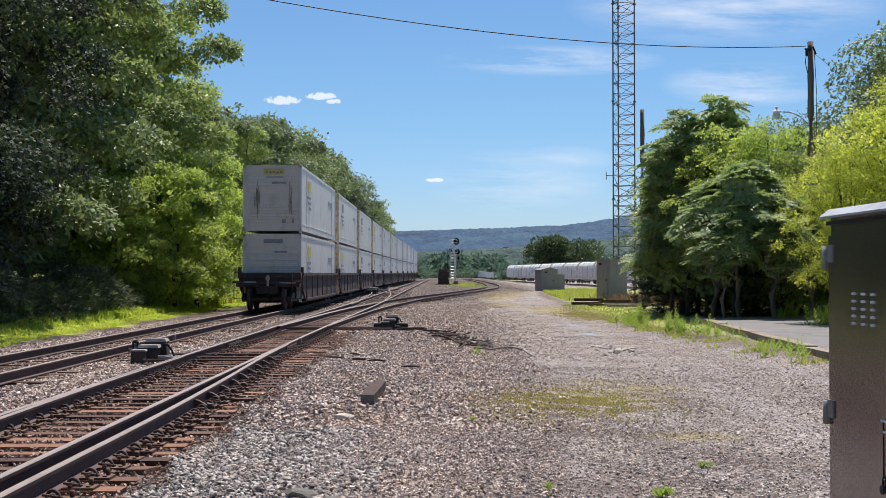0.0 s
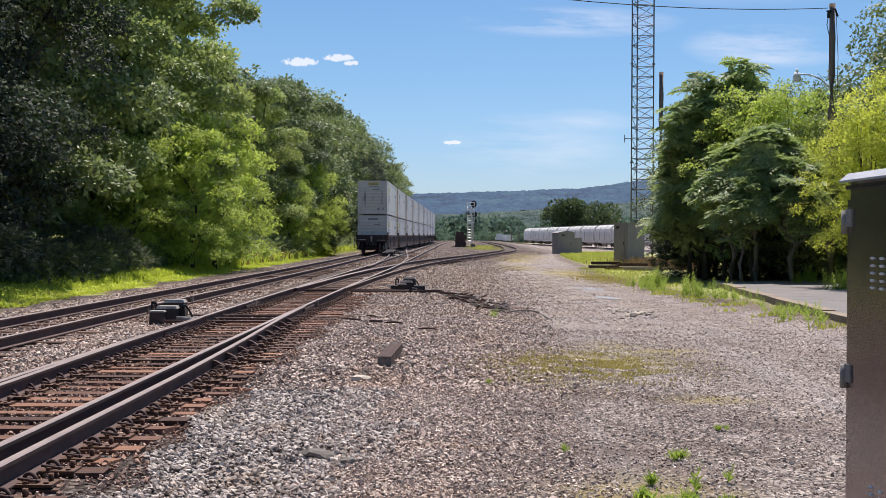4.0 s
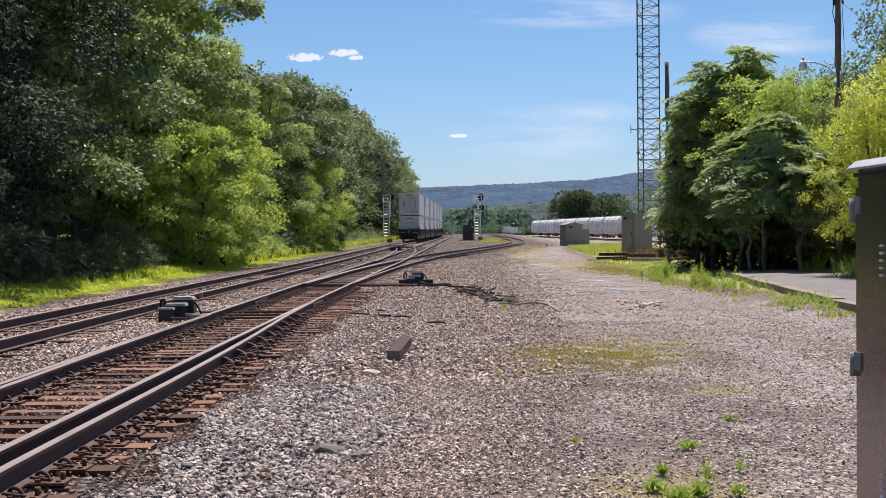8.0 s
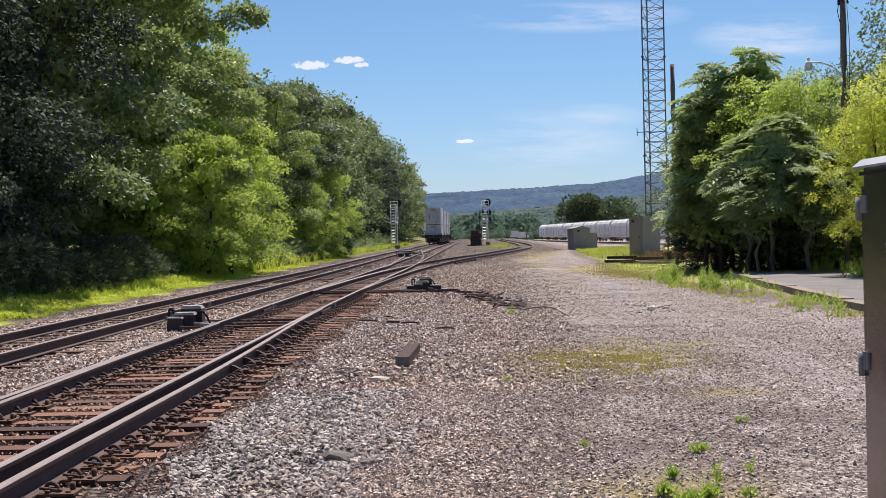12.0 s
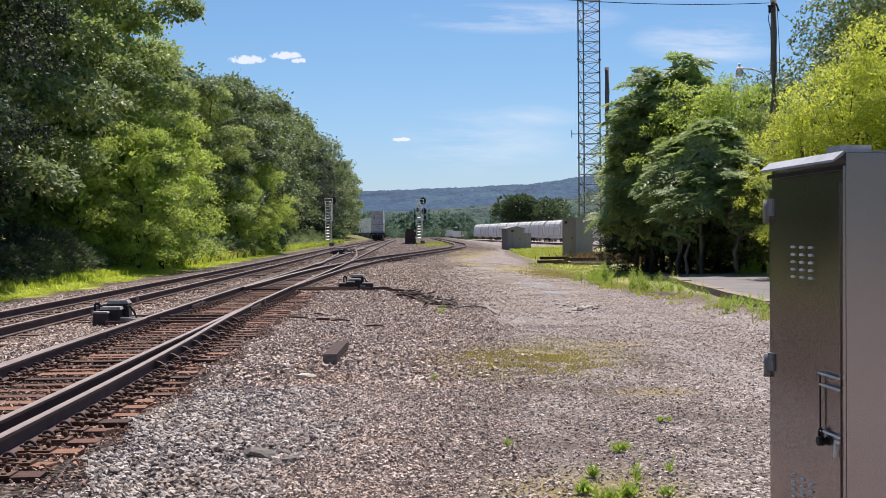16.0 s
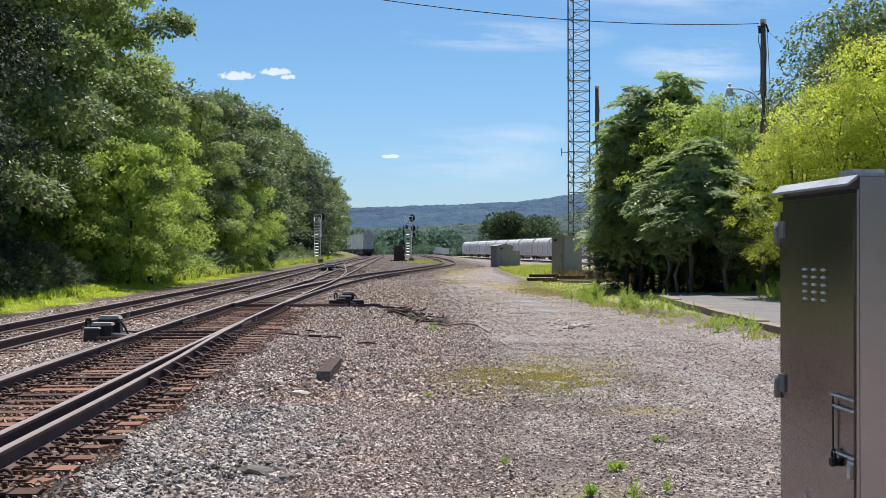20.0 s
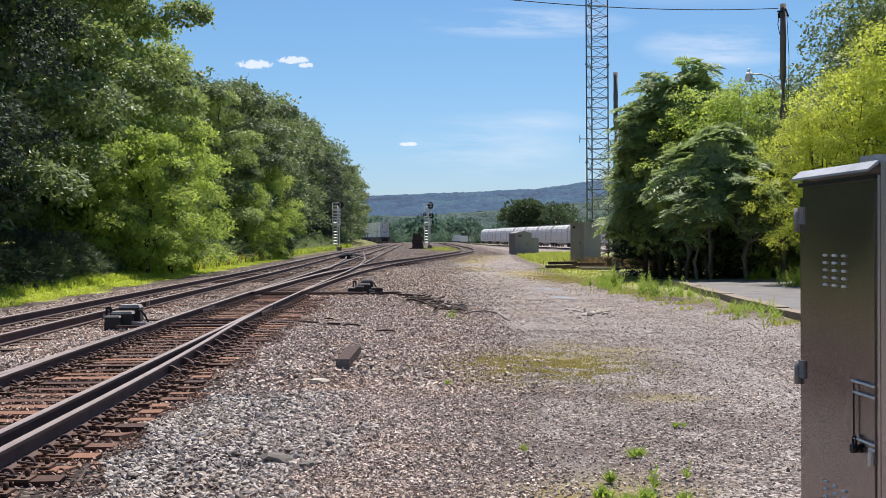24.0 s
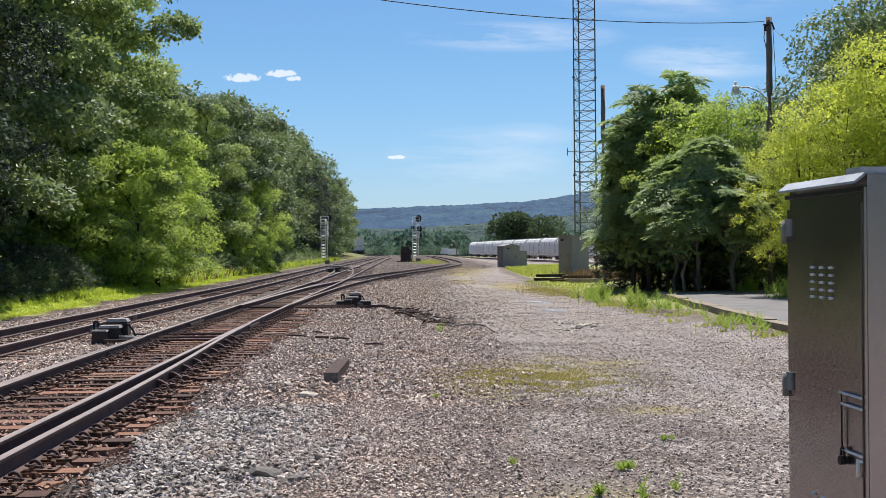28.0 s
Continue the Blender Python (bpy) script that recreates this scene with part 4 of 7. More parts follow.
def marks(parent, tail, upper, seed):
    """Placards, lettering bars, posts and door stains on a container."""
    r = random.Random(seed)
    W, L = 2.59, 16.15

    def bar(name, mat, c, s, label=""):
        b = bmesh.new()
        bx(b, c, s)
        part(name, b, mat, parent, label)

    xr = W / 2 + 0.004
    if tail:
        y = -L / 2 - 0.005
        if upper:
            bar("placard", YELLOW, (0.08, y, 2.62), (0.92, 0.012, 0.24), "faded yellow placard")
            for k in range(5):
                bar("lettering", STAIN, (-0.24 + 0.16 * k, y - 0.008, 2.60), (0.09, 0.008, 0.10))
            bar("lettering", GREYMARK, (0.1, y, 2.38), (0.75, 0.012, 0.05))
            bar("lettering", GREYMARK, (0.3, y, 2.13), (0.65, 0.012, 0.09))
            for k in range(44):
                x0, hz = (-0.66, 0.30) if k < 28 else (0.80, 0.26)
                bar("stain", STAIN, (x0 + r.gauss(0, 0.05), y - 0.0004 * k - 0.010, 1.38 + r.gauss(0, hz)), (r.uniform(0.008, 0.024), 0.008, r.uniform(0.2, 0.7)), "black vertical stain")
            bar("lettering", GREYMARK, (0.52, y, 0.42), (0.18, 0.012, 0.16))
            bar("lettering", GREYMARK, (0.92, y, 0.45), (0.10, 0.012, 0.20))
        else:
            bar("lettering", GREYMARK, (0.05, y, 2.58), (0.85, 0.012, 0.18))
            bar("lettering", GREYMARK, (0.38, y, 2.10), (0.55, 0.012, 0.08))
    bar("placard", YELLOW if seed < 2 or seed % 7 == 3 else GREYMARK, (xr, -L / 2 + 3.2, 2.15), (0.012, 1.25, 0.52), "faded yellow placard" if seed < 2 or seed % 7 == 3 else "faded grey placard")
    for k in range(3):
        bar("lettering", GREYMARK, (xr, -L / 2 + 2.9 + 0.25 * k, 1.62 - 0.24 * k), (0.012, 1.6 - 0.4 * k, 0.12))
    bar("lettering", GREYMARK, (xr, L / 2 - 3.0, 1.9), (0.012, 2.2, 0.2))
    if not tail and seed < 40:
        bar("corner_post", RUSTPOST, (W / 2 - 0.15, -L / 2 - 0.005, 1.45), (0.28, 0.012, 2.8), "rust-streaked yellowish corner post")
    if r.random() < 0.6 and not tail:
        bar("corner_post", RUSTPOST, (xr, -L / 2 + 0.12, 1.45), (0.012, 0.26, 2.8), "rust-streaked yellowish corner post")


def wheelset_mesh():
    bm = bmesh.new()
    for s in (-1, 1):
        cyl(bm, (s * 0.70, 0, 0), (s * 0.82, 0, 0), 0.457, n=24)
        cyl(bm, (s * 0.67, 0, 0), (s * 0.70, 0, 0), 0.485, n=24)
        bx(bm, (s * 0.825, 0.25, 0), (0.02, 0.08, 0.05))
    cyl(bm, (-1.0, 0, 0), (1.0, 0, 0), 0.09, n=12)
    return mesh_of("wheelset", bm, [RUST])


WHEELS = wheelset_mesh()
SPIN = []


def well_car(tail):
    t = thing("well_car", "rust-brown articulated well car carrying stacked containers", "rail car", group="double-stack train")
    L = 16.9
    for s in (-1, 1):
        bm = bmesh.new()
        prism(bm, [(-L / 2, 1.54), (-L / 2, 0.98), (-L / 2 + 1.3, 0.38), (L / 2 - 1.3, 0.38), (L / 2, 0.98), (L / 2, 1.54)], s * 1.37 - 0.025, s * 1.37 + 0.025)
        bx(bm, (s * 1.39, 0, 1.53), (0.13, L, 0.12))
        for e in (-1, 1):
            bx(bm, (s * 1.38, e * (L / 2 - 0.1), 1.60), (0.10, 0.30, 0.5))
        bx(bm, (s * 1.39, 0, 0.40), (0.14, L - 2.7, 0.10))
        for k in range(7):
            bx(bm, (s * 1.40, -6.9 + k * 2.3, 0.95), (0.05, 0.08, 1.05))
        part("side_sill", bm, WELLBROWN, t, bevel=0.006)
    bm = bmesh.new()
    bx(bm, (0, 0, 0.28), (2.5, L - 2.4, 0.06))
    part("well_floor", bm, WELLBROWN, t)
    ends = (-1, 1) if tail else (1,)
    for e in ends:
        bm = bmesh.new()
        bx(bm, (0, e * (L / 2 + 0.25), 1.12), (2.75, 1.3, 0.26))
        bx(bm, (0, e * (L / 2 - 0.1), 1.42), (2.75, 0.5, 0.34))
        bx(bm, (0, e * (L / 2 + 0.86), 1.20), (3.05, 0.06, 0.10))
        bx(bm, (0, e * (L / 2 + 0.86), 1.45), (2.3, 0.05, 0.06))
        bx(bm, (0, e * (L / 2 + 0.80), 0.86), (0.9, 0.7, 0.34))
        part("end_platform", bm, WELLBROWN, t, bevel=0.01)
        # Centre sill and a dark plate added as shade under the car's end.
        bm = bmesh.new()
        bx(bm, (0, e * (L / 2 - 0.2), 0.80), (2.2, 0.12, 0.66))
        bx(bm, (0, e * (L / 2 + 0.2), 0.92), (0.7, 1.6, 0.36))
        part("sill_shade_fill", bm, STEELDARK, t)
        bm = bmesh.new()
        for s in (-1, 1):
            prism(bm, [(-1.15, 0.36), (1.15, 0.36), (1.15, 0.55), (0.45, 0.72), (-0.45, 0.72), (-1.15, 0.55)], s * 0.98 - 0.08, s * 0.98 + 0.08, pose(0, e * (L / 2 + 0.15), 0))
        bx(bm, (0, e * (L / 2 + 0.15), 0.58), (2.0, 0.42, 0.30))
        truck = part("truck", bm, STEELDARK, t, "dark cast truck frame", bevel=0.01)
        for a in (-1, 1):
            w = new("wheelset", WHEELS)
            w.parent, w.matrix_basis = truck, pose(0, e * (L / 2 + 0.15) + a * 0.87, 0.457)
            if tail and e < 0:
                SPIN.append((w, e * (L / 2 + 0.15) + a * 0.87))
    if tail:
        bm = bmesh.new()
        bx(bm, (0, -L / 2 - 1.35, 0.86), (0.22, 0.8, 0.20))
        bx(bm, (-0.06, -L / 2 - 1.80, 0.86), (0.30, 0.22, 0.28))
        bx(bm, (0.13, -L / 2 - 1.90, 0.86), (0.10, 0.22, 0.24))
        part("coupler", bm, STEELDARK, t, "dark knuckle coupler", bevel=0.02)
        bm = bmesh.new()
        bx(bm, (0.02, -L / 2 - 1.02, 1.10), (0.09, 0.10, 0.80))
        bx(bm, (0.02, -L / 2 - 1.05, 1.36), (0.16, 0.14, 0.14))
        part("brake_stand", bm, PALESTONE, t, "pale yellow tail marker stand")
        bm = bmesh.new()
        tube(bm, [(0.0, -L / 2 - 1.45, 0.8), (0.12, -L / 2 - 1.5, 0.5), (0.25, -L / 2 - 1.6, 0.45), (0.35, -L / 2 - 1.65, 0.62)], 0.025)
        part("air_hose", bm, STEELDARK, t)
        bm = bmesh.new()
        tube(bm, [(-0.3, -L / 2 - 1.3, 0.95), (-0.55, -L / 2 - 1.3, 1.02), (-0.9, -L / 2 - 1.1, 1.0)], 0.02)
        part("uncoupling_lever", bm, STEELDARK, t)
        for s in (-1, 1):
            bm = bmesh.new()
            for x in (1.05, 1.45):
                cyl(bm, (s * x, -L / 2 - 0.93, 0.45), (s * x, -L / 2 - 0.93, 1.62), 0.018, n=6)
            for z in (0.5, 0.85, 1.2, 1.6):
                cyl(bm, (s * 1.05, -L / 2 - 0.93, z), (s * 1.45, -L / 2 - 0.93, z), 0.016, n=6)
            part("ladder", bm, WELLBROWN, t)
        for x0, x1, z in ((-1.38, -0.5, 1.20), (0.5, 1.2, 1.16)):
            bm = bmesh.new()
            cyl(bm, (x0, -L / 2 - 0.92, z), (x1, -L / 2 - 0.92, z), 0.02, n=6)
            part("handrail", bm, SIGNALSILVER, t, "pale worn handrail")
    return t


TRAIN = []      # thing, metres ahead of the tail
for k in range(CAR_COUNT):
    car = well_car(k == 0)
    mid = 8.2 + k * CAR_PITCH
    TRAIN.append((car, mid, 0.0))
    for lv in (0, 1):
        c = thing("shipping_container", "white smooth-sided shipping container, %s" % ("lower, set in a well car" if lv == 0 else "stacked on another container"), "container", group="stacked containers")
        b = new("box", BOXMESH)
        b.parent = c
        if k < 6:
            marks(c, k == 0, lv == 1, 10 * k + lv)
        TRAIN.append((c, mid, (0.42, 3.46)[lv]))


def motions():
    for ob, ahead, z in TRAIN:
        walk(ob, [(t, Matrix.Translation((0, 0, z)) @ on_main(TAIL_AT + SPEED * t + ahead)) for t in range(29)])
    for w, off in SPIN:
        walk(w, [(k / 30, pose(0, off, 0.457) @ pose(0, 0, 0, -math.degrees(SPEED * k / 30 / 0.457))) for k in range(841)])

# ---- stainless cabinet beside the camera ----


def cabinet():
    m = pose(1.2700, 3.265, 0, 0, 0, 2.2)        # local +y runs along the door face, local -x faces the tracks
    t = thing("signal_cabinet", "tall brushed stainless steel equipment cabinet with a padlocked door", "cabinet", m)
    D, W, top, base = 0.596, 0.62, 1.768, -0.30
    bm = bmesh.new()
    bx(bm, (W / 2 + 0.002, D / 2, (top + 0.03 + base) / 2), (W - 0.004, D, top + 0.03 - base))
    part("body", bm, STAINLESS, t, bevel=0.003)
    bm = bmesh.new()
    bx(bm, (0.0, D / 2 + 0.004, (top - 0.03 + base) / 2), (0.016, D - 0.026, top - base - 0.07))
    door = part("door", bm, STAINLESS, t, bevel=0.003)
    bm = bmesh.new()
    bx(bm, (0.000, 0.009, (top + base) / 2), (0.008, 0.012, top - base - 0.01))
    part("door_frame", bm, STAINLESS, t)
    # Dark strip painted in for the shadow gap below the cap's lip.
    bm = bmesh.new()
    bx(bm, (-0.004, D / 2, top - 0.010), (0.02, D - 0.01, 0.012))
    part("lip_shadow_strip", bm, STEELDARK, t)
    # roof cap with a sloping lip over the door
    bm = bmesh.new()
    prism(bm, [(0.0, 1.793), (0.001, 1.799), (0.616, 1.799), (0.616, 1.804), (0.0, 1.804), (-0.030, 1.780), (-0.030, 1.773)][::-1], 0.004, D + 0.012,
          Matrix(((0, 1, 0, 0), (1, 0, 0, 0), (0, 0, 1, 0), (0, 0, 0, 1))))
    part("roof_cap", bm, CAPGREY, t, "pale grey sloping metal cap")
    bm = bmesh.new()
    bx(bm, (0.05, D * 0.16, 1.812), (0.09, 0.10, 0.02))
    part("lifting_plate", bm, CAPGREY, t, bevel=0.003)
    for z in (1.655, 1.160):
        bm = bmesh.new()
        cyl(bm, (-0.014, D + 0.002, z - 0.045), (-0.014, D + 0.002, z + 0.03), 0.011, n=10)
        bx(bm, (-0.011, D - 0.028, z + 0.006), (0.006, 0.05, 0.056))
        bx(bm, (-0.006, D + 0.014, z - 0.022), (0.010, 0.018, 0.046))
        part("hinge", bm, HINGEGREY, door, "dull grey pressed hinge", bevel=0.002)
    # louvred vents: small bright pressed slots
    for z0 in (1.538, 0.845):
        for i in range(3):
            for j in range(5):
                bm = bmesh.new()
                prism(bm, [(-0.0105, -0.003), (0.009, -0.003), (0.0105, 0.003), (-0.008, 0.003)], -0.007, 0.0,
                      pose(-0.007, 0.372 - 0.072 * i, z0 - 0.0225 * j, 0, -25, 0))
                part("vent_slot", bm, SLOT, door)
    for z, y1 in ((1.180, 0.150), (1.149, 0.135), (1.018, 0.140), (1.004, 0.030)):
        bm = bmesh.new()
        cyl(bm, (-0.018, 0.0, z), (-0.018, y1, z), 0.0036, n=8)
        part("latch_bar", bm, SLOT, door, "bright steel latch bar")
    bm = bmesh.new()
    cyl(bm, (-0.016, 0.140, 1.180), (-0.016, 0.140, 1.02), 0.0025, n=6)
    part("latch_rod", bm, STEELDARK, door)
    bm = bmesh.new()
    cyl(bm, (-0.016, 0.030, 1.004), (-0.016, 0.034, 0.955), 0.005, n=6)
    part("latch_hook", bm, SLOT, door)
    bm = bmesh.new()
    cyl(bm, (-0.012, 0.125, 0.988), (-0.030, 0.125, 0.988), 0.013, n=18)
    tube(bm, [(-0.02, 0.114, 1.0), (-0.02, 0.114, 1.018), (-0.02, 0.125, 1.026), (-0.02, 0.136, 1.018), (-0.02, 0.136, 1.0)], 0.004)
    part("padlock", bm, STEELDARK, door, "dark round padlock")
    bm = bmesh.new()
    bx(bm, (W / 2, D / 2, base - 0.02), (W + 0.3, D + 0.3, 0.16))
    part("base_slab", bm, CONCRETE, t, bevel=0.01)


cabinet()

# ---- equipment huts ----


def hut(x, y, w, d, h, turn, label, peak=0.0, lean_box=None):
    t = thing("equipment_hut", label, "hut", pose(x, y, gz(x, y), 0, 0, turn))
    bm = bmesh.new()
    bx(bm, (0, d / 2, h / 2), (w, d, h))
    part("wall", bm, HUTGREY, t, bevel=0.01)
    bm = bmesh.new()
    if peak:
        prism(bm, [(-w / 2 - 0.06, h), (w / 2 + 0.06, h), (w / 2 + 0.06, h + 0.05), (0, h + 0.05 + peak), (-w / 2 - 0.06, h + 0.05)][::-1], -0.08, d + 0.08,
              Matrix(((0, 1, 0, 0), (1, 0, 0, 0), (0, 0, 1, 0), (0, 0, 0, 1))))
    else:
        bx(bm, (0, d / 2, h + 0.03), (w + 0.12, d + 0.16, 0.06))
    part("roof", bm, HUTGREY, t)
    bm = bmesh.new()
    bx(bm, (0.05 * w, -0.012, h * 0.48), (w * 0.5, 0.03, h * 0.84))
    dr = part("door", bm, HUTGREY, t, bevel=0.006)
    bm = bmesh.new()
    bx(bm, (0.25 * w, -0.05, h * 0.5), (0.04, 0.05, 0.18))
    part("handle", bm, STEELDARK, dr)
    bm = bmesh.new()
    bx(bm, (-w * 0.2, -0.03, h * 0.9), (0.3, 0.03, 0.16))
    part("vent", bm, STEELDARK, t)
    if lean_box:
        bm = bmesh.new()
        bx(bm, lean_box[0], lean_box[1])
        part("side_box", bm, HUTGREY, t, bevel=0.01)
    bm = bmesh.new()
    bx(bm, (0, d / 2, -0.05), (w + 0.3, d + 0.3, 0.2))
    part("base_slab", bm, CONCRETE, t)
    return t


hut(11.325, 84.67, 1.55, 1.5, 2.78, -60, "tall plain grey metal equipment hut by the grass")
hut(10.95, 123.5, 1.75, 2.2, 2.15, 12, "small weathered grey equipment hut with a low gable roof", 0.24, ((1.35, 0.8, 0.85), (0.8, 1.0, 1.7)))

# ---- signals ----


def signal(x, y, h, heads, label, turn=0):
    t = thing("railway_signal", label, "signal", pose(x, y, gz(x, y), 0, 0, turn))
    bm = bmesh.new()
    cyl(bm, (0, 0, 0), (0, 0, h), 0.075, n=12)
    part("mast", bm, SIGNALSILVER, t)
    bm = bmesh.new()
    bx(bm, (0, 0, 0.25), (0.7, 0.7, 0.5))
    part("foundation", bm, CONCRETE, t)
    bm = bmesh.new()
    for e in (-0.34, 0.34):
        cyl(bm, (-0.55 + e, -0.15, 0.3), (-0.55 + e, -0.15, h - 0.3), 0.045, n=6)
    for k in range(int((h - 1.2) / 0.44)):
        bx(bm, (-0.55, -0.15, 1.0 + 0.44 * k), (0.48, 0.04, 0.17), pose(0, 0, 0, -50))
    part("ladder", bm, SIGNALSILVER, t, "bright silver ladder")
    bm = bmesh.new()
    for z in (h * 0.55, h * 0.72, h * 0.88):
        bx(bm, (-0.35, -0.1, z), (1.1, 0.7, 0.10))
        for sx in (-0.9, 0.2):
            cyl(bm, (sx, -0.42, z), (sx, -0.42, z + 0.9), 0.04, n=6)
        cyl(bm, (-0.9, -0.42, z + 0.9), (0.2, -0.42, z + 0.9), 0.04, n=6)
        cyl(bm, (-0.9, -0.42, z + 0.45), (0.2, -0.42, z + 0.45), 0.04, n=6)
    part("platform_cage", bm, SIGNALSILVER, t)
    for hx, hz, r in heads:
        bm = bmesh.new()
        ring = [(math.cos(a) * r, math.sin(a) * r * 1.25) for a in np.linspace(0, math.tau, 20, endpoint=False)]
        front = [bm.verts.new((hx + a, -0.22, hz + b)) for a, b in ring]
        back = [bm.verts.new((hx + a, -0.18, hz + b)) for a, b in ring]
        bm.faces.new(front)
        bm.faces.new(back[::-1])
        for i in range(20):
            bm.faces.new((front[i], back[i], back[(i + 1) % 20], front[(i + 1) % 20]))
        bx(bm, (hx, -0.08, hz), (r * 0.9, 0.3, r * 1.3))
        head = part("signal_head", bm, SIGNALBLACK, t, "black oval signal head")
        for dz in (-0.35, 0.0, 0.35):
            b2 = bmesh.new()
            cyl(b2, (hx, -0.22, hz + dz * r * 1.6), (hx, -0.42, hz + dz * r * 1.6), r * 0.22, n=12)
            part("lens_hood", b2, SIGNALBLACK, head)
    return t


signal(2.0, 188, 6.9, ((0.10, 6.7, 0.46), (0.24, 5.1, 0.40), (-0.80, 5.3, 0.28), (0.36, 4.1, 0.26)), "tall silver signal mast with black heads and a ladder")
signal(-11.45, 176, 6.9, ((0.30, 6.7, 0.40),), "silver ladder signal mast beside the trees")

# dark case beside the signal, on a raised pad
t = thing("relay_case", "dark rusty relay case of stacked boxes on a timber pad", "relay case", pose(0.0, 186, gz(0, 186)))
for k, (dx, w, h, z) in enumerate(((0.1, 1.75, 0.62, 0.45), (0.02, 1.62, 0.50, 1.03), (0.12, 1.70, 0.55, 1.58), (0.0, 1.30, 0.40, 2.08))):
    bm = bmesh.new()
    bx(bm, (dx, 0, z), (w, 1.2, h), taper=0.96)
    part("cabinet_box", bm, RUST, t, bevel=0.03)
    bm = bmesh.new()
    bx(bm, (dx, 0, z + h / 2 + 0.02), (w * 1.04, 1.26, 0.05))
    part("cover", bm, STEELDARK, t, bevel=0.01)
bm = bmesh.new()
bx(bm, (0, 0, 0.05), (2.6, 1.7, 0.16))
part("pad", bm, OLDWOOD, t)
bm = bmesh.new()
cyl(bm, (0.75, 0.2, 2.4), (0.75, 0.2, 5.6), 0.06, n=8)
part("post", bm, STEELDARK, t)

# ---- switch machines ----


def switch_machine(x, y, turn, s=1.0, squat=1.0, flank=False):
    t = thing("switch_machine", "low black cast switch machine with covers beside the rail", "switch machine", pose(x, y, gz(x, y), 0, 0, turn))
    bm = bmesh.new()
    bx(bm, (0, 0, 0.16 * s), (0.66 * s, 0.42 * s, 0.30 * s), taper=0.92)
    part("motor_case", bm, MACHINEBODY, t, bevel=0.02)
    bm = bmesh.new()
    bx(bm, (0.02, 0.0, 0.33 * s), (0.64 * s, 0.44 * s, 0.05 * s), taper=0.9)
    part("cover", bm, MACHINETOP, t, bevel=0.015)
    bm = bmesh.new()
    bx(bm, (0.1, 0.46 * s, 0.20 * s), (0.72 * s, 0.46 * s, 0.40 * s), taper=0.9)
    gear = part("gear_case", bm, MACHINEBODY, t, bevel=0.02)
    bm = bmesh.new()
    bx(bm, (0.1, 0.46 * s, 0.435 * s), (0.66 * s, 0.46 * s, 0.06 * s), taper=0.82)
    part("cover", bm, MACHINETOP, gear, bevel=0.02)
    bm = bmesh.new()
    bx(bm, (-0.20 * s, -0.36 * s, 0.13 * s), (0.46 * s, 0.28 * s, 0.24 * s), taper=0.92)
    box = part("junction_box", bm, MACHINEBODY, t, bevel=0.03)
    bm = bmesh.new()
    bx(bm, (-0.20 * s, -0.36 * s, 0.265 * s), (0.47 * s, 0.29 * s, 0.03 * s), taper=0.9)
    part("lid", bm, MACHINETOP, box, bevel=0.01)
    for dy in (-0.16, 0.06, 0.3, 0.55):
        bm = bmesh.new()
        cyl(bm, (0.3 * s, dy * s, 0.14 * s), (1.3 * s, dy * s + 0.14, 0.06 * s), 0.028 * s, n=8)
        cyl(bm, (0.7 * s, dy * s + 0.05, 0.08 * s), (0.84 * s, dy * s + 0.08, 0.075 * s), 0.05 * s, n=8)
        part("throw_rod", bm, MACHINETOP, t)
    bm = bmesh.new()
    tube(bm, [(0.42 * s, 0.1 * s, 0.34 * s), (0.55 * s, 0.14 * s, 0.36 * s), (0.68 * s, 0.2 * s, 0.22 * s), (0.75 * s, 0.3 * s, 0.05)], 0.028 * s, 6)
    part("cable", bm, STEELDARK, t)
    bm = bmesh.new()
    for dx in (-0.42, -0.56):
        cyl(bm, (dx * s, 0.34 * s, 0.05), (dx * s, 0.34 * s, 0.40 * s), 0.024, n=6)
    cyl(bm, (-0.56 * s, 0.34 * s, 0.40 * s), (-0.42 * s, 0.34 * s, 0.40 * s), 0.022, n=6)
    part("hand_lever", bm, STEELDARK, t)
    for dy in (-0.25, 0.4):
        bm = bmesh.new()
        bx(bm, (0.15, dy * s, 0.0), (1.25 * s, 0.20, 0.06))
        part("tie_plank", bm, OLDWOOD, t, bevel=0.006)
    if flank:
        for fx, w in ((-0.62, 0.40), (0.72, 0.62)):
            bm = bmesh.new()
            bx(bm, (fx * s, 0.05 * s, 0.11 * s), (w * s, 0.34 * s, 0.17 * s), taper=0.94)
            fb = part("side_box", bm, MACHINEBODY, t, bevel=0.02)
            bm = bmesh.new()
            bx(bm, (fx * s, 0.05 * s, 0.21 * s), (w * s * 0.98, 0.34 * s, 0.03 * s))
            part("lid", bm, MACHINETOP, fb, bevel=0.008)
    t.scale.z = squat
    return t


switch_machine(-5.93, 24.17, 0, 0.66, squat=1.62)
switch_machine(-1.72, 38.2, 0, 0.60, squat=1.72, flank=True)
switch_machine(-6.0, 101, 0, 1.25)

# ---- tower ----


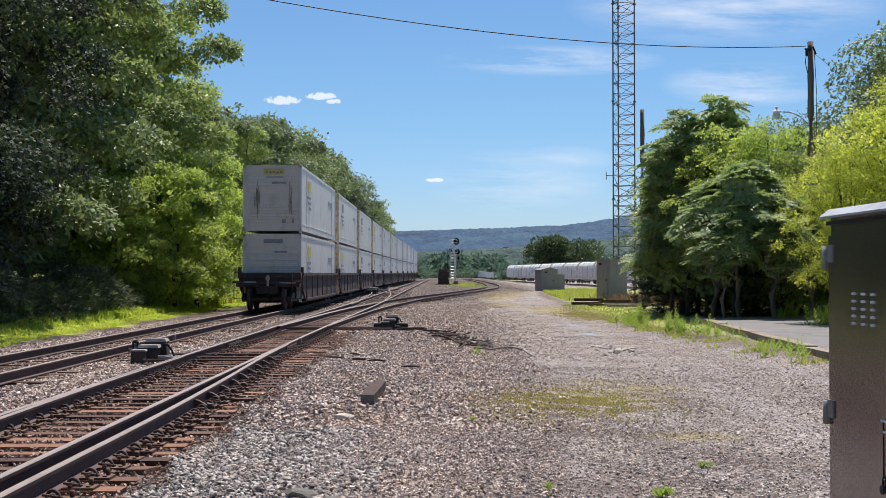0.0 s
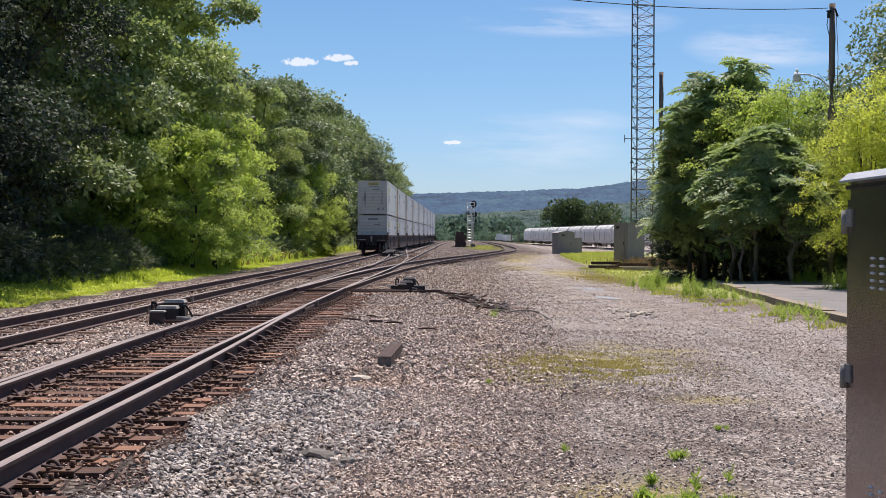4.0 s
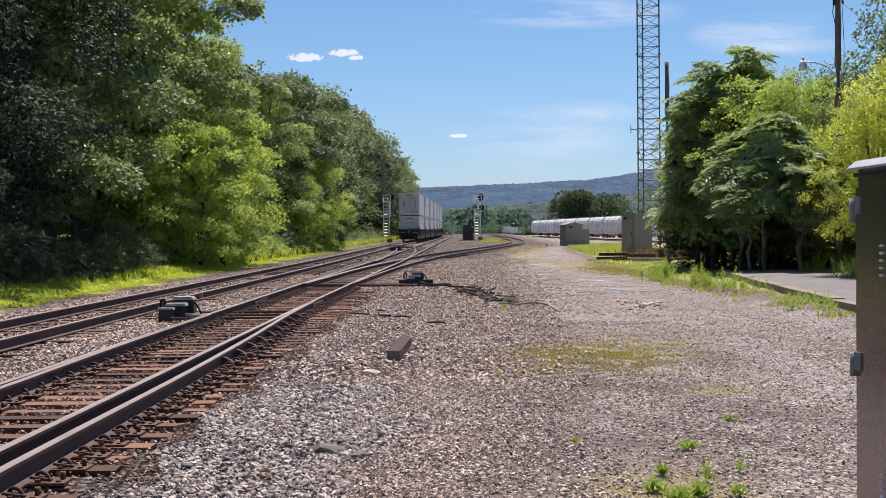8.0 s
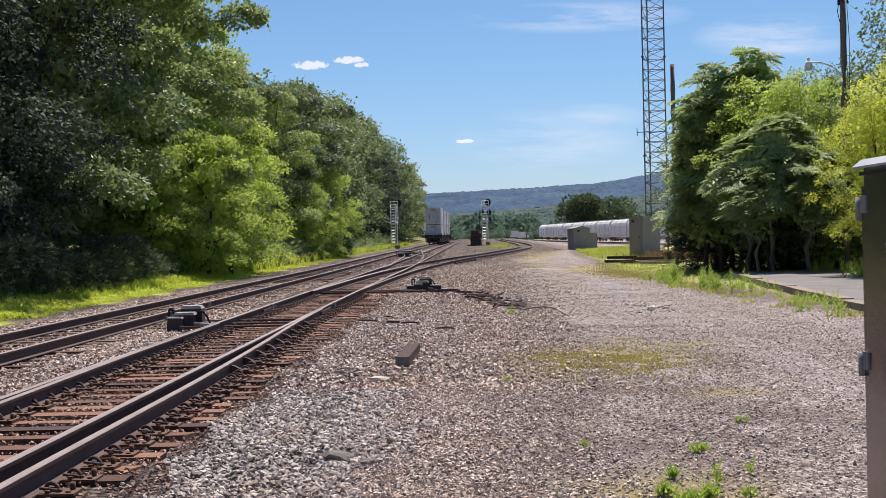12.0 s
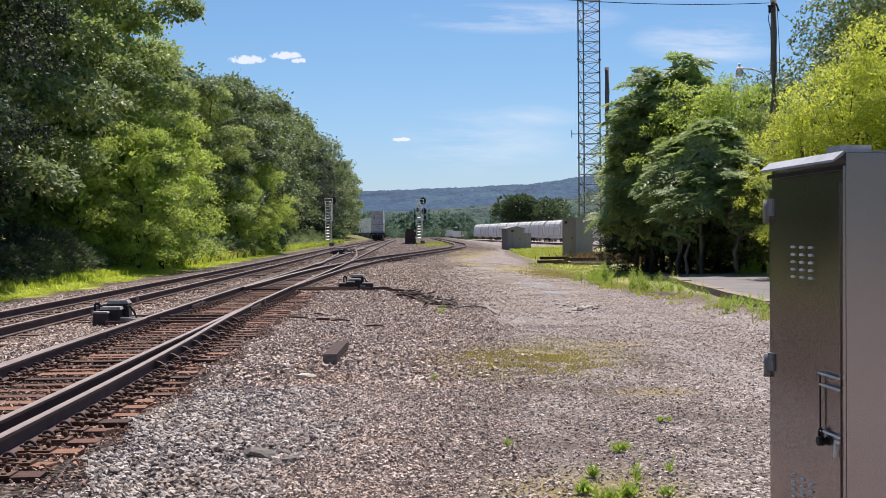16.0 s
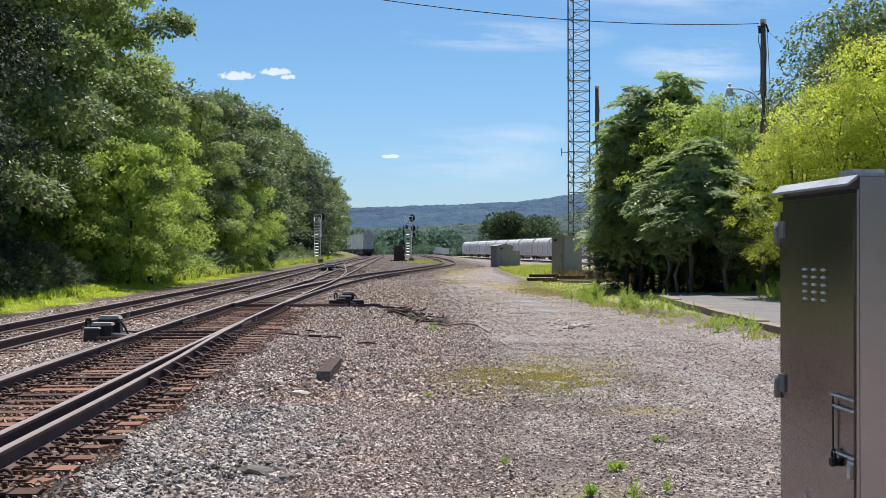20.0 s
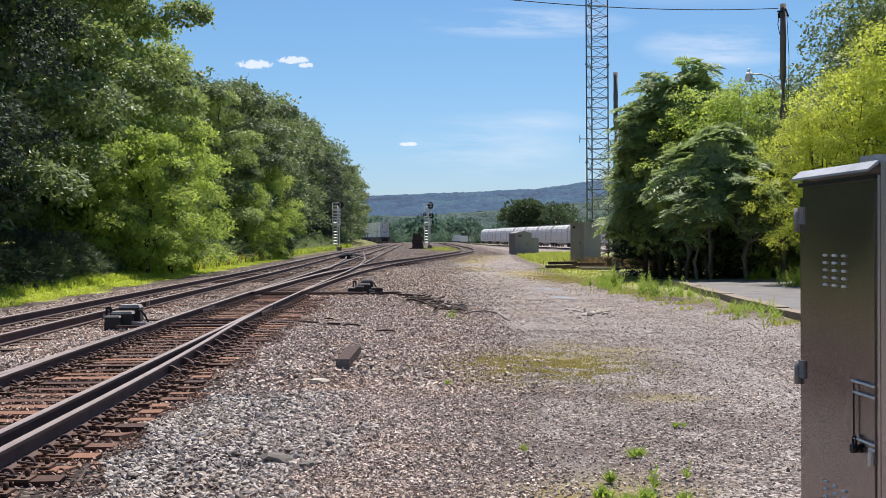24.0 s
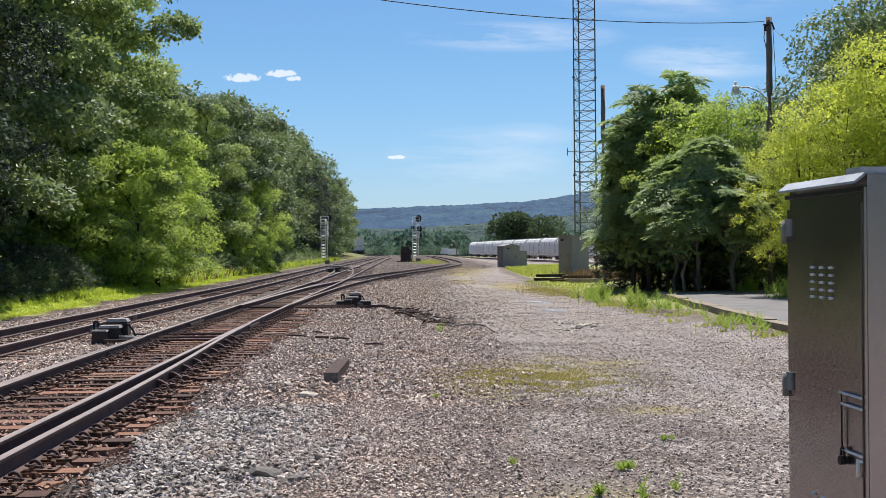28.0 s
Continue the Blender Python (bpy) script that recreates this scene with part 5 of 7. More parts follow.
def tower(x, y, w, h):
    """Three-legged lattice mast."""
    t = thing("lattice_tower", "tall slender grey steel lattice radio tower", "tower", pose(x, y, gz(x, y), 0, 0, 8))
    legs = [(-w / 2, -w * 0.29), (w / 2, -w * 0.29), (0, w * 0.58)]
    for lx, ly in legs:
        bm = bmesh.new()
        cyl(bm, (lx, ly, 0), (lx, ly, h), 0.055, n=6)
        part("leg", bm, TOWERGREY, t)
    bay = 0.78
    for a in range(3):
        (x0, y0), (x1, y1) = legs[a], legs[(a + 1) % 3]
        kinds = []
        for p, q, rise, rr in (((x0, y0), (x1, y1), 0, 0.027), ((x1, y1), (x0, y0), bay, 0.024), ((x0, y0), (x1, y1), bay, 0.024)):
            bm = bmesh.new()
            cyl(bm, (*p, 0), (*q, rise), rr, n=4, caps=False)
            kinds.append(mesh_of("brace", bm, TOWERGREY))
        for k in range(int(h / bay)):
            for me in (kinds[0], kinds[1 + k % 2]):
                ob = new("brace", me)
                ob.parent, ob.matrix_basis = t, pose(0, 0, k * bay)
    for lx, ly in legs:
        for z in (7.5, 15, 22.5, 30):
            bm = bmesh.new()
            cyl(bm, (lx, ly, z - 0.06), (lx, ly, z + 0.06), 0.12, n=8)
            part("flange", bm, TOWERGREY, t)
    bm = bmesh.new()
    cyl(bm, (-w / 2 - 0.55, -w * 0.29, 9.3), (-w / 2, -w * 0.29, 9.3), 0.035, n=6)
    cyl(bm, (-w / 2 - 0.55, -w * 0.29, 9.0), (-w / 2 - 0.55, -w * 0.29, 9.6), 0.03, n=6)
    part("side_antenna", bm, TOWERGREY, t)
    bm = bmesh.new()
    cyl(bm, (0, 0, -0.2), (0, 0, 0.3), 0.9, n=12)
    part("base_slab", bm, CONCRETE, t)


tower(13.78, 92.0, 1.70, 34)

# ---- poles, lamp and cable ----
PX, PY = 13.85, 45.0


def utility_pole(x, y, h, r, label, lamp=False):
    t = thing("utility_pole", label, "utility pole", pose(x, y, gz(x, y)))
    bm = bmesh.new()
    taper(bm, [(0.006 * math.sin(k * 2), 0.004 * math.cos(k), h * k / 8) for k in range(9)], [r * (1.25 - 0.35 * k / 8) for k in range(9)], 14)
    part("pole", bm, POLEWOOD, t)
    if lamp:
        bm = bmesh.new()
        cyl(bm, (-0.18, -0.12, h - 0.55), (-0.18, -0.12, h - 0.35), 0.05, n=8)
        bx(bm, (-0.14, -0.1, h - 0.3), (0.2, 0.08, 0.06))
        cyl(bm, (0.05, -0.15, h - 0.2), (0.16, -0.15, h - 0.5), 0.035, n=8)
        part("insulator", bm, STEELDARK, t, bevel=0.0)
        bm = bmesh.new()
        tube(bm, [(-0.16, -0.12, h - 0.35), (-0.24, -0.14, h - 0.8), (-0.15, -0.13, h - 1.2)], 0.014)
        tube(bm, [(0.1, -0.15, h - 0.4), (0.17, -0.18, h - 2.0), (0.14, -0.16, h - 4.2)], 0.012)
        part("drop_wire", bm, WIRE, t)
        arm = [(-0.1, -0.1, h - 3.15), (-0.45, -0.15, h - 2.83), (-0.85, -0.2, h - 2.68), (-1.30, -0.22, h - 2.66)]
        bm = bmesh.new()
        tube(bm, arm, 0.03, 8)
        part("lamp_arm", bm, SIGNALSILVER, t, "curved pale lamp arm")
        bm = bmesh.new()
        cyl(bm, (-1.36, -0.22, h - 2.84), (-1.36, -0.22, h - 2.60), 0.16, 0.10, n=14)
        cyl(bm, (-1.36, -0.22, h - 2.60), (-1.36, -0.22, h - 2.46), 0.07, 0.04, n=10)
        part("lamp_head", bm, SIGNALSILVER, t, "pale round street lamp head")
        bm = bmesh.new()
        cyl(bm, (-1.36, -0.22, h - 2.95), (-1.36, -0.22, h - 2.84), 0.09, 0.16, n=14)
        part("refractor", bm, VEHICLE, t, "clear lamp refractor")
    return t


utility_pole(PX, PY, 10.6, 0.13, "dark wooden utility pole with a curved-arm street lamp", True)
utility_pole(11.0, 66, 10.9, 0.14, "old dark wooden pole stub behind the trees")
t = thing("overhead_cable", "thin black twisted cable hung from the pole", "cable")
bm = bmesh.new()
taper(bm, [(PX - 0.18 - 33.8 * q, PY - 25 * q, 10.14 - 5.83 * q + 6.21 * q * q) for q in np.linspace(0, 1.15, 42)], [0.015] * 42, 6)
part("strand", bm, WIRE, t)
bm = bmesh.new()
cyl(bm, (PX + 0.1, PY, 9.9), (PX + 9, PY + 6, 5.2), 0.006, n=4)
part("guy_wire", bm, WIRE, t)

# ---- platform with kerb ----
platform = thing("platform", "low asphalt platform with a chipped concrete kerb", "platform", kind="structure")
edge = [(7.30, 17.0), (7.62, 22.5), (7.72, 24.0), (7.93, 28.1), (8.28, 33.8), (8.95, 42.4)]
bm = bmesh.new()
rows = []
for x, y in edge:
    rows.append([bm.verts.new((x + 0.3, y, 0.0)), bm.verts.new((12.6 + 0.02 * y, y + 1, 0.03)), bm.verts.new((x + 0.3, y, -0.35)), bm.verts.new((12.6 + 0.02 * y, y + 1, -0.35))])
for a, b in zip(rows, rows[1:]):
    bm.faces.new((a[0], a[1], b[1], b[0]))
    bm.faces.new((a[2], a[0], b[0], b[2]))
    bm.faces.new((a[1], a[3], b[3], b[1]))
bm.faces.new((rows[-1][0], rows[-1][1], rows[-1][3], rows[-1][2]))
bm.faces.new((rows[0][1], rows[0][0], rows[0][2], rows[0][3]))
part("paving", bm, ASPHALT, platform, "greyed asphalt paving")
rr = random.Random(4)
for (x0, y0), (x1, y1) in zip(edge, edge[1:]):
    n = max(1, round((y1 - y0) / 1.9))
    for k in range(n):
        a, b = k / n, (k + 0.985) / n
        pa, pb = Vector((x0 + (x1 - x0) * a, y0 + (y1 - y0) * a, 0)), Vector((x0 + (x1 - x0) * b, y0 + (y1 - y0) * b, 0))
        d = pb - pa
        bm = bmesh.new()
        bx(bm, (0, 0, -0.17), (0.32, d.length, 0.36))
        part("kerb_stone", bm, CONCRETE, platform, bevel=0.02, m=pose(*((pa + pb) / 2 + Vector((0.15, 0, rr.uniform(-0.015, 0.02)))), rr.uniform(-0.6, 0.6), rr.uniform(-1, 1), -math.degrees(math.atan2(d.x, d.y))))

# ---- loose timber, stones, scrap ----
t = thing("timber_block", "short sawn piece of dark timber lying on ballast", "timber", pose(-1.045, 16.60, gz(-1, 16.6) + 0.0, 0, 0, -1.6))
bm = bmesh.new()
bx(bm, (0, 1.05, 0.075), (0.19, 2.10, 0.155))
for f in bm.faces:
    if abs(f.calc_center_median().y) < 0.01:
        f.material_index = 1
part("block", bm, [DARKWOOD, ENDWOOD], t, bevel=0.012)


def rock(x, y, s, turn, mat, label, name="rock", seed=0):
    r = random.Random(seed)
    bm = bmesh.new()
    bmesh.ops.create_icosphere(bm, subdivisions=2, radius=0.5)
    for v in bm.verts:
        v.co *= r.uniform(0.74, 1.16)
        v.co = Vector((v.co.x * s[0], v.co.y * s[1], v.co.z * s[2]))
    ob = new(name, mesh_of(name, bm, mat))
    ob.matrix_basis = pose(x, y, gz(x, y) + s[2] * 0.35, r.uniform(-6, 6), r.uniform(-6, 6), turn)
    return tagged(ob, label, "stone")


rock(-1.25, 15.05, (0.34, 0.14, 0.10), -32, PALESTONE, "long pale stone lying on grey ballast", seed=1)
rock(-1.15, 9.75, (0.30, 0.20, 0.10), -15, DARKROCK, "flat dark grey rock among the ballast", seed=2)
rock(-0.9, 9.55, (0.14, 0.12, 0.07), 20, DARKROCK, "flat dark grey rock among the ballast", seed=3)


def scrap_pile():
    r = random.Random(9)
    path = [(-0.95, 36.9), (-0.2, 35.4), (0.3, 33.2), (0.55, 31.0), (0.9, 29.0)]
    for k in range(110):
        f = (1 - r.random() ** 1.3 * 0.85) * 3.99
        i = int(f)
        x = path[i][0] + (path[i + 1][0] - path[i][0]) * (f - i) + r.gauss(0, 0.22)
        y = path[i][1] + (path[i + 1][1] - path[i][1]) * (f - i) + r.gauss(0, 0.5)
        L = r.uniform(0.10, 0.42) * (1.7 if k % 9 == 0 else 1)
        bm = bmesh.new()
        v = bx(bm, (0, 0, 0), (L, r.uniform(0.014, 0.045), r.uniform(0.012, 0.035)))
        for q in v:
            q.co += Vector((r.uniform(-0.05, 0.05), r.uniform(-0.02, 0.02), r.uniform(-0.015, 0.015)))
        ob = new("scrap_timber", mesh_of("scrap_timber", bm, (OLDWOOD, TIE, DARKWOOD, OLDWOOD, ENDWOOD, PALEWOOD)[r.randrange(6)], 0.003))
        ob.matrix_basis = pose(x, y, gz(x, y) + r.uniform(0.03, 0.12), r.uniform(-18, 18), max(-24, min(24, r.gauss(0, 11))), r.uniform(-85, 80))
        tagged(ob, "broken dark timber offcut in a scrap heap on ballast", "timber", group="scrap heap")
    for k, (x, y, L, a) in enumerate(((-0.95, 37.2, 0.75, -4), (-0.25, 36.0, 0.7, -10), (0.0, 33.1, 0.62, -14), (0.22, 33.4, 0.4, 4))):
        bm = bmesh.new()
        bx(bm, (0, 0, 0), (L, 0.10, 0.055))
        ob = new("scrap_timber", mesh_of("scrap_timber", bm, OLDWOOD, 0.015))
        ob.matrix_basis = pose(x, y, gz(x, y) + 0.10, 0, r.uniform(-3, 3), a)
        tagged(ob, "long dark timber lying on ballast", "timber", group="scrap heap")
    bm = bmesh.new()
    tube(bm, [(1.0, 28.4, 0.03), (1.3, 28.2, 0.1), (1.6, 28.0, 0.14), (1.85, 27.6, 0.10), (2.0, 27.0, 0.0)], 0.022)
    ob = part("bent_stick", bm, PALEWOOD, None, m=pose(0, 0, -0.27))
    tagged(ob, "bent pale stick lying on the gravel", "stick")
    for x, y, L, a in ((-1.73, 24.75, 0.27, -3), (-1.91, 26.1, 0.24, -10), (-1.33, 24.08, 0.38, 0), (-0.61, 22.7, 0.36, -8), (-2.25, 25.05, 0.40, -16)):
        bm = bmesh.new()
        if a == -3:
            bx(bm, (0, 0, 0), (L, 0.11, 0.045))
        else:
            taper(bm, [(L * (q - 0.5), 0.05 * math.sin(2.6 * q + a), 0.015 * math.sin(3 * q)) for q in np.linspace(0, 1, 7)], [0.012 + 0.010 * math.sin(3.0 * q + 0.1) for q in np.linspace(0, 1, 7)], 6)
        ob = new("splintered_board", mesh_of("splintered_board", bm, OLDWOOD if a != 0 else DARKWOOD, 0.006 if a == -3 else 0.0))
        ob.matrix_basis = pose(x, y, gz(x, y) + 0.06, 0, 2, a)
        tagged(ob, "splintered piece of old wood lying on ballast", "board")


scrap_pile()

for k, (x, y, z, L, a) in enumerate(((8.3, 69.3, 0.1, 1.75, 4), (8.45, 69.6, 0.30, 1.7, -2), (9.0, 67.2, 0.06, 1.9, 24), (10.6, 67.0, 0.08, 3.1, -3), (10.4, 68.2, 0.24, 2.9, 4), (9.8, 65.4, 0.05, 1.7, -16), (12.0, 67.5, 0.07, 1.7, 2))):
    bm = bmesh.new()
    bx(bm, (0, 0, 0), (L, 0.24, 0.17))
    ob = new("timber_beam", mesh_of("timber_beam", bm, TIE if k < 2 else (PALEWOOD if k % 2 else OLDWOOD), 0.02))
    ob.matrix_basis = pose(x, y, gz(x, y) + z, 0, 0, a)
    tagged(ob, "dark old timber beam lying by the grass", "timber", group="timber stack")

# pale and dark stones raked together on the lot
rs = random.Random(12)
for k in range(26):
    sz = rs.uniform(0.07, 0.17)
    rock(4.25 + rs.gauss(0, 0.28), 29.2 + rs.gauss(0, 1.1), (sz * 1.3, sz, sz * 0.55), rs.uniform(0, 180), PALESTONE if k % 3 else DARKROCK, "loose broken stone lying on the gravel lot", seed=40 + k)

# puddle: its bright shine is put into a pale base colour
bm = bmesh.new()
for cx, cy, rx, ry in ((4.62, 42.2, 0.30, 0.5), (4.9, 41.5, 0.16, 0.6), (4.25, 42.9, 0.14, 0.3), (4.44, 36.4, 0.24, 0.40), (4.62, 35.8, 0.18, 0.35), (4.25, 37.0, 0.10, 0.25)):
    n = 22
    ring = [bm.verts.new((cx + rx * math.cos(a) * (1 + 0.25 * math.sin(3 * a + cx)), cy + ry * math.sin(a) * (1 + 0.2 * math.cos(4 * a + cy)), -0.268)) for a in np.linspace(0, math.tau, n, endpoint=False)]
    bm.faces.new(ring)
mt, nt, bs = nodes("puddle water with pale sheen in its colour")
bs.inputs["Base Color"].default_value, bs.inputs["Roughness"].default_value = (0.50, 0.49, 0.48, 1), 0.22
bump(nt, bs, noise_tex(nt, 6, 3), 0.05, 0.01)
tagged(new("puddle", mesh_of("puddle", bm, mt)), "shallow puddle on the gravel lot, its shine put into a pale colour", "puddle", kind="structure")

# ---- hopper cars in the yard ----


def hopper_car():
    t = thing("hopper_car", "grey covered hopper car standing in the yard", "rail car", group="hopper cars")
    L, W, z0, z1 = 16.4, 3.1, 1.15, 4.75
    half = [(W / 2 - 0.22, z0), (W / 2 - 0.02, z0 + 0.5), (W / 2, z0 + 1.5), (W / 2 - 0.06, z0 + 2.2), (W / 2 - 0.2, z0 + 2.8), (W / 2 - 0.55, z0 + 3.3), (0.45, z1)]
    prof = [(-a, b) for a, b in half] + half[::-1]
    bm = bmesh.new()
    turn = pose(0, 0, 0, 0, 0, 90)
    prism(bm, prof, -L / 2, L / 2, turn)
    part("body", bm, HOPPER, t)
    for k in range(4):
        y = -L / 2 + 0.08 + k * (L - 0.16) / 3
        bm = bmesh.new()
        prism(bm, [(a * 1.03, b + 0.03) for a, b in prof], y - 0.06, y + 0.06, turn)
        part("rib", bm, HOPPERRIB, t)
    bm = bmesh.new()
    for y in (-4.4, 0, 4.4):
        v = bx(bm, (0, y, 0.85), (2.6, 3.4, 0.7))
        for q in v:
            if q.co.z < 0.8:
                q.co.x *= 0.35
                q.co.y = y + (q.co.y - y) * 0.35
    part("hopper_chute", bm, HOPPER, t)
    bm = bmesh.new()
    for s in (-1, 1):
        bx(bm, (s * 1.45, 0, 1.1), (0.12, L + 1.2, 0.26))
    part("side_sill", bm, HOPPER, t)
    bm = bmesh.new()
    bx(bm, (0, 0, z1 + 0.12), (0.9, L, 0.06))
    part("running_board", bm, GALV, t)
    for e in (-1, 1):
        bm = bmesh.new()
        bx(bm, (0, e * 6.9, 0.62), (2.1, 2.3, 0.3))
        tr = part("truck", bm, STEELDARK, t)
        for a in (-1, 1):
            w = new("wheelset", WHEELS)
            w.parent, w.matrix_basis = tr, pose(0, e * 6.9 + a * 0.85, 0.457)
    return t


Y_LINE = smooth_line(YARD, 2.0)
Y_S = np.concatenate([[0], np.cumsum(np.hypot(*np.diff(Y_LINE, axis=0).T))])
first = hopper_car()
for k in range(11):
    s = float(np.interp(392, Y_LINE[:, 1], Y_S)) - 8 - k * 17.6
    x, y = np.interp(s, Y_S, Y_LINE[:, 0]), np.interp(s, Y_S, Y_LINE[:, 1])
    x2, y2 = np.interp(s + 3, Y_S, Y_LINE[:, 0]), np.interp(s + 3, Y_S, Y_LINE[:, 1])
    m = pose(x, y, -0.80, 0, 0, -math.degrees(math.atan2(x2 - x, y2 - y)))
    if k == 0:
        first.matrix_basis = m
    else:
        copy_thing(first, m)


def far_vehicle(x, y, turn):
    t = thing("utility_truck", "distant white utility truck standing by the tracks", "truck", pose(x, y, gz(x, y), 0, 0, turn))
    bm = bmesh.new()
    bx(bm, (0, 0, 1.0), (2.1, 5.6, 0.9))
    bx(bm, (0, 1.2, 1.8), (1.9, 2.0, 0.9), taper=0.8)
    part("body", bm, VEHICLE, t, bevel=0.1)
    bm = bmesh.new()
    bx(bm, (0, 1.2, 1.85), (1.94, 1.5, 0.45), taper=0.85)
    part("window", bm, DARKGLASS, t)
    bm = bmesh.new()
    bx(bm, (0, -1.35, 2.1), (2.0, 2.7, 1.4))
    part("box_body", bm, VEHICLE, t, bevel=0.05)
    bm = bmesh.new()
    bx(bm, (0, 0, 0.58), (2.0, 5.2, 0.22))
    part("chassis", bm, SIGNALBLACK, t)
    for sx in (-1, 1):
        for sy in (-1.7, 1.8):
            bm = bmesh.new()
            cyl(bm, (sx * 0.85, sy, 0.42), (sx * 1.08, sy, 0.42), 0.42, n=14)
            part("wheel", bm, SIGNALBLACK, t)


far_vehicle(14.0, 432, 8)
far_vehicle(17.6, 440, -25)
for x in (14.1, 16.0):
    utility_pole(x, 330, 5.0, 0.11, "distant thin dark pole beside the yard")

# ---- foliage ----


def basis(d, up, r):
    """Frames for directions d: along, across, normal."""
    d = d / np.linalg.norm(d, axis=1)[:, None]
    s = np.cross(d, up)
    s /= np.linalg.norm(s, axis=1)[:, None] + 1e-6
    n = np.cross(s, d)
    return d, s, n


def leaves(pos, dirs, up, length, width, r):
    """One four-cornered, slightly folded leaf at each place."""
    d, s, n = basis(dirs, up, r)
    L = length[:, None]
    W = width[:, None]
    a = pos
    b = pos + d * L * 0.45 + s * W * 0.5 - n * L * 0.06
    c = pos + d * L
    e = pos + d * L * 0.45 - s * W * 0.5 - n * L * 0.06
    V = np.stack([a, b, c, e], 1).reshape(-1, 3)
    Q = np.arange(len(V)).reshape(-1, 4)
    return V, Q


def fronds(pos, dirs, r, length, pairs, leaflet, slim=0.36, droop=0.35, facing=None):
    """Pinnate sprays: leaflets in pairs along a drooping stalk."""
    n = len(pos)
    up = (np.tile((0.0, 0.0, 1.0), (n, 1)) if facing is None else facing) + r.normal(0, 0.25, (n, 3))
    d, s, m = basis(dirs, up, r)
    LL = length * r.uniform(0.7, 1.25, n)
    V, Q, off = [], [], 0
    for k in range(pairs):
        f = (k + 0.6) / pairs
        p = pos + d * (LL * f)[:, None]
        p[:, 2] -= droop * LL * f * f
        for sd in (-1, 1):
            ld = d * 0.45 + s * sd * 0.9 + np.array((0, 0, -0.25))
            ln = leaflet * (1.05 - 0.45 * abs(f - 0.45)) * r.uniform(0.8, 1.2, n)
            v, q = leaves(p, ld, m + r.normal(0, 0.15, (n, 3)), ln, ln * slim, r)
            V.append(v)
            Q.append(q + off)
            off += len(v)
    return np.concatenate(V), np.concatenate(Q)


def shell(blobs, n, r, inner=0.55, upper=0.25):
    """Places in the outer shells of the given ellipsoids, with outward directions."""
    b = np.array(blobs)
    vol = b[:, 3] * b[:, 4] + b[:, 4] * b[:, 5]
    i = r.choice(len(b), n, p=vol / vol.sum())
    u = r.normal(0, 1, (n, 3))
    u[:, 2] += upper
    u /= np.linalg.norm(u, axis=1)[:, None]
    rad = r.uniform(inner, 1.05, n) ** 0.6
    return b[i, :3] + u * b[i, 3:] * rad[:, None], u


def girth(f, rad):
    """The crown's radius at the share f of its height: full below the middle, domed on top."""
    return rad * np.clip(0.62 + 1.5 * f, 0, 1) * np.sqrt(np.clip(1.0 - np.clip((f - 0.42) / 0.62, 0, 1) ** 2.2, 0.02, 1))


def crown_boughs(r, h, base, rad, n, size=0.30):
    """Flat domed boughs that ring the crown from base to h, the lower ones jutting out."""
    out = []
    for k in range(n):
        f = ((k + r.uniform(0.0, 1.0)) / n) ** 0.9
        w = float(girth(f, rad)) * r.uniform(0.62, 1.12)
        a = 2.4 * k + r.uniform(-0.7, 0.7)
        s = rad * size * r.uniform(0.6, 1.45)
        out.append((math.cos(a) * w, math.sin(a) * w, base + (h - base) * f - s * 0.2, s * 1.1, s * 1.1, s * 0.56))
    return out


def plumes(r, h, base, rad, n, size):
    """Upright leafy shoots of uneven height that make a sumac's crown, with side shoots below."""
    out = []
    for k in range(n):
        a, w = 2.4 * k + r.uniform(-0.4, 0.4), rad * math.sqrt((k + 0.4) / n) * 0.9
        top = base + (h - base) * (1.0 - 0.42 * (w / rad) ** 1.6) * r.uniform(0.70, 1.0)
        s = rad * size * r.uniform(0.7, 1.2)
        out.append((math.cos(a) * w, math.sin(a) * w, top - s * 0.7, s * 0.8, s * 0.8, s * 0.75))
        low = base + (top - base) * r.uniform(0.1, 0.7)
        out.append((math.cos(a) * w * 1.15, math.sin(a) * w * 1.15, low, s * 0.7, s * 0.7, s * 0.6))
    return out


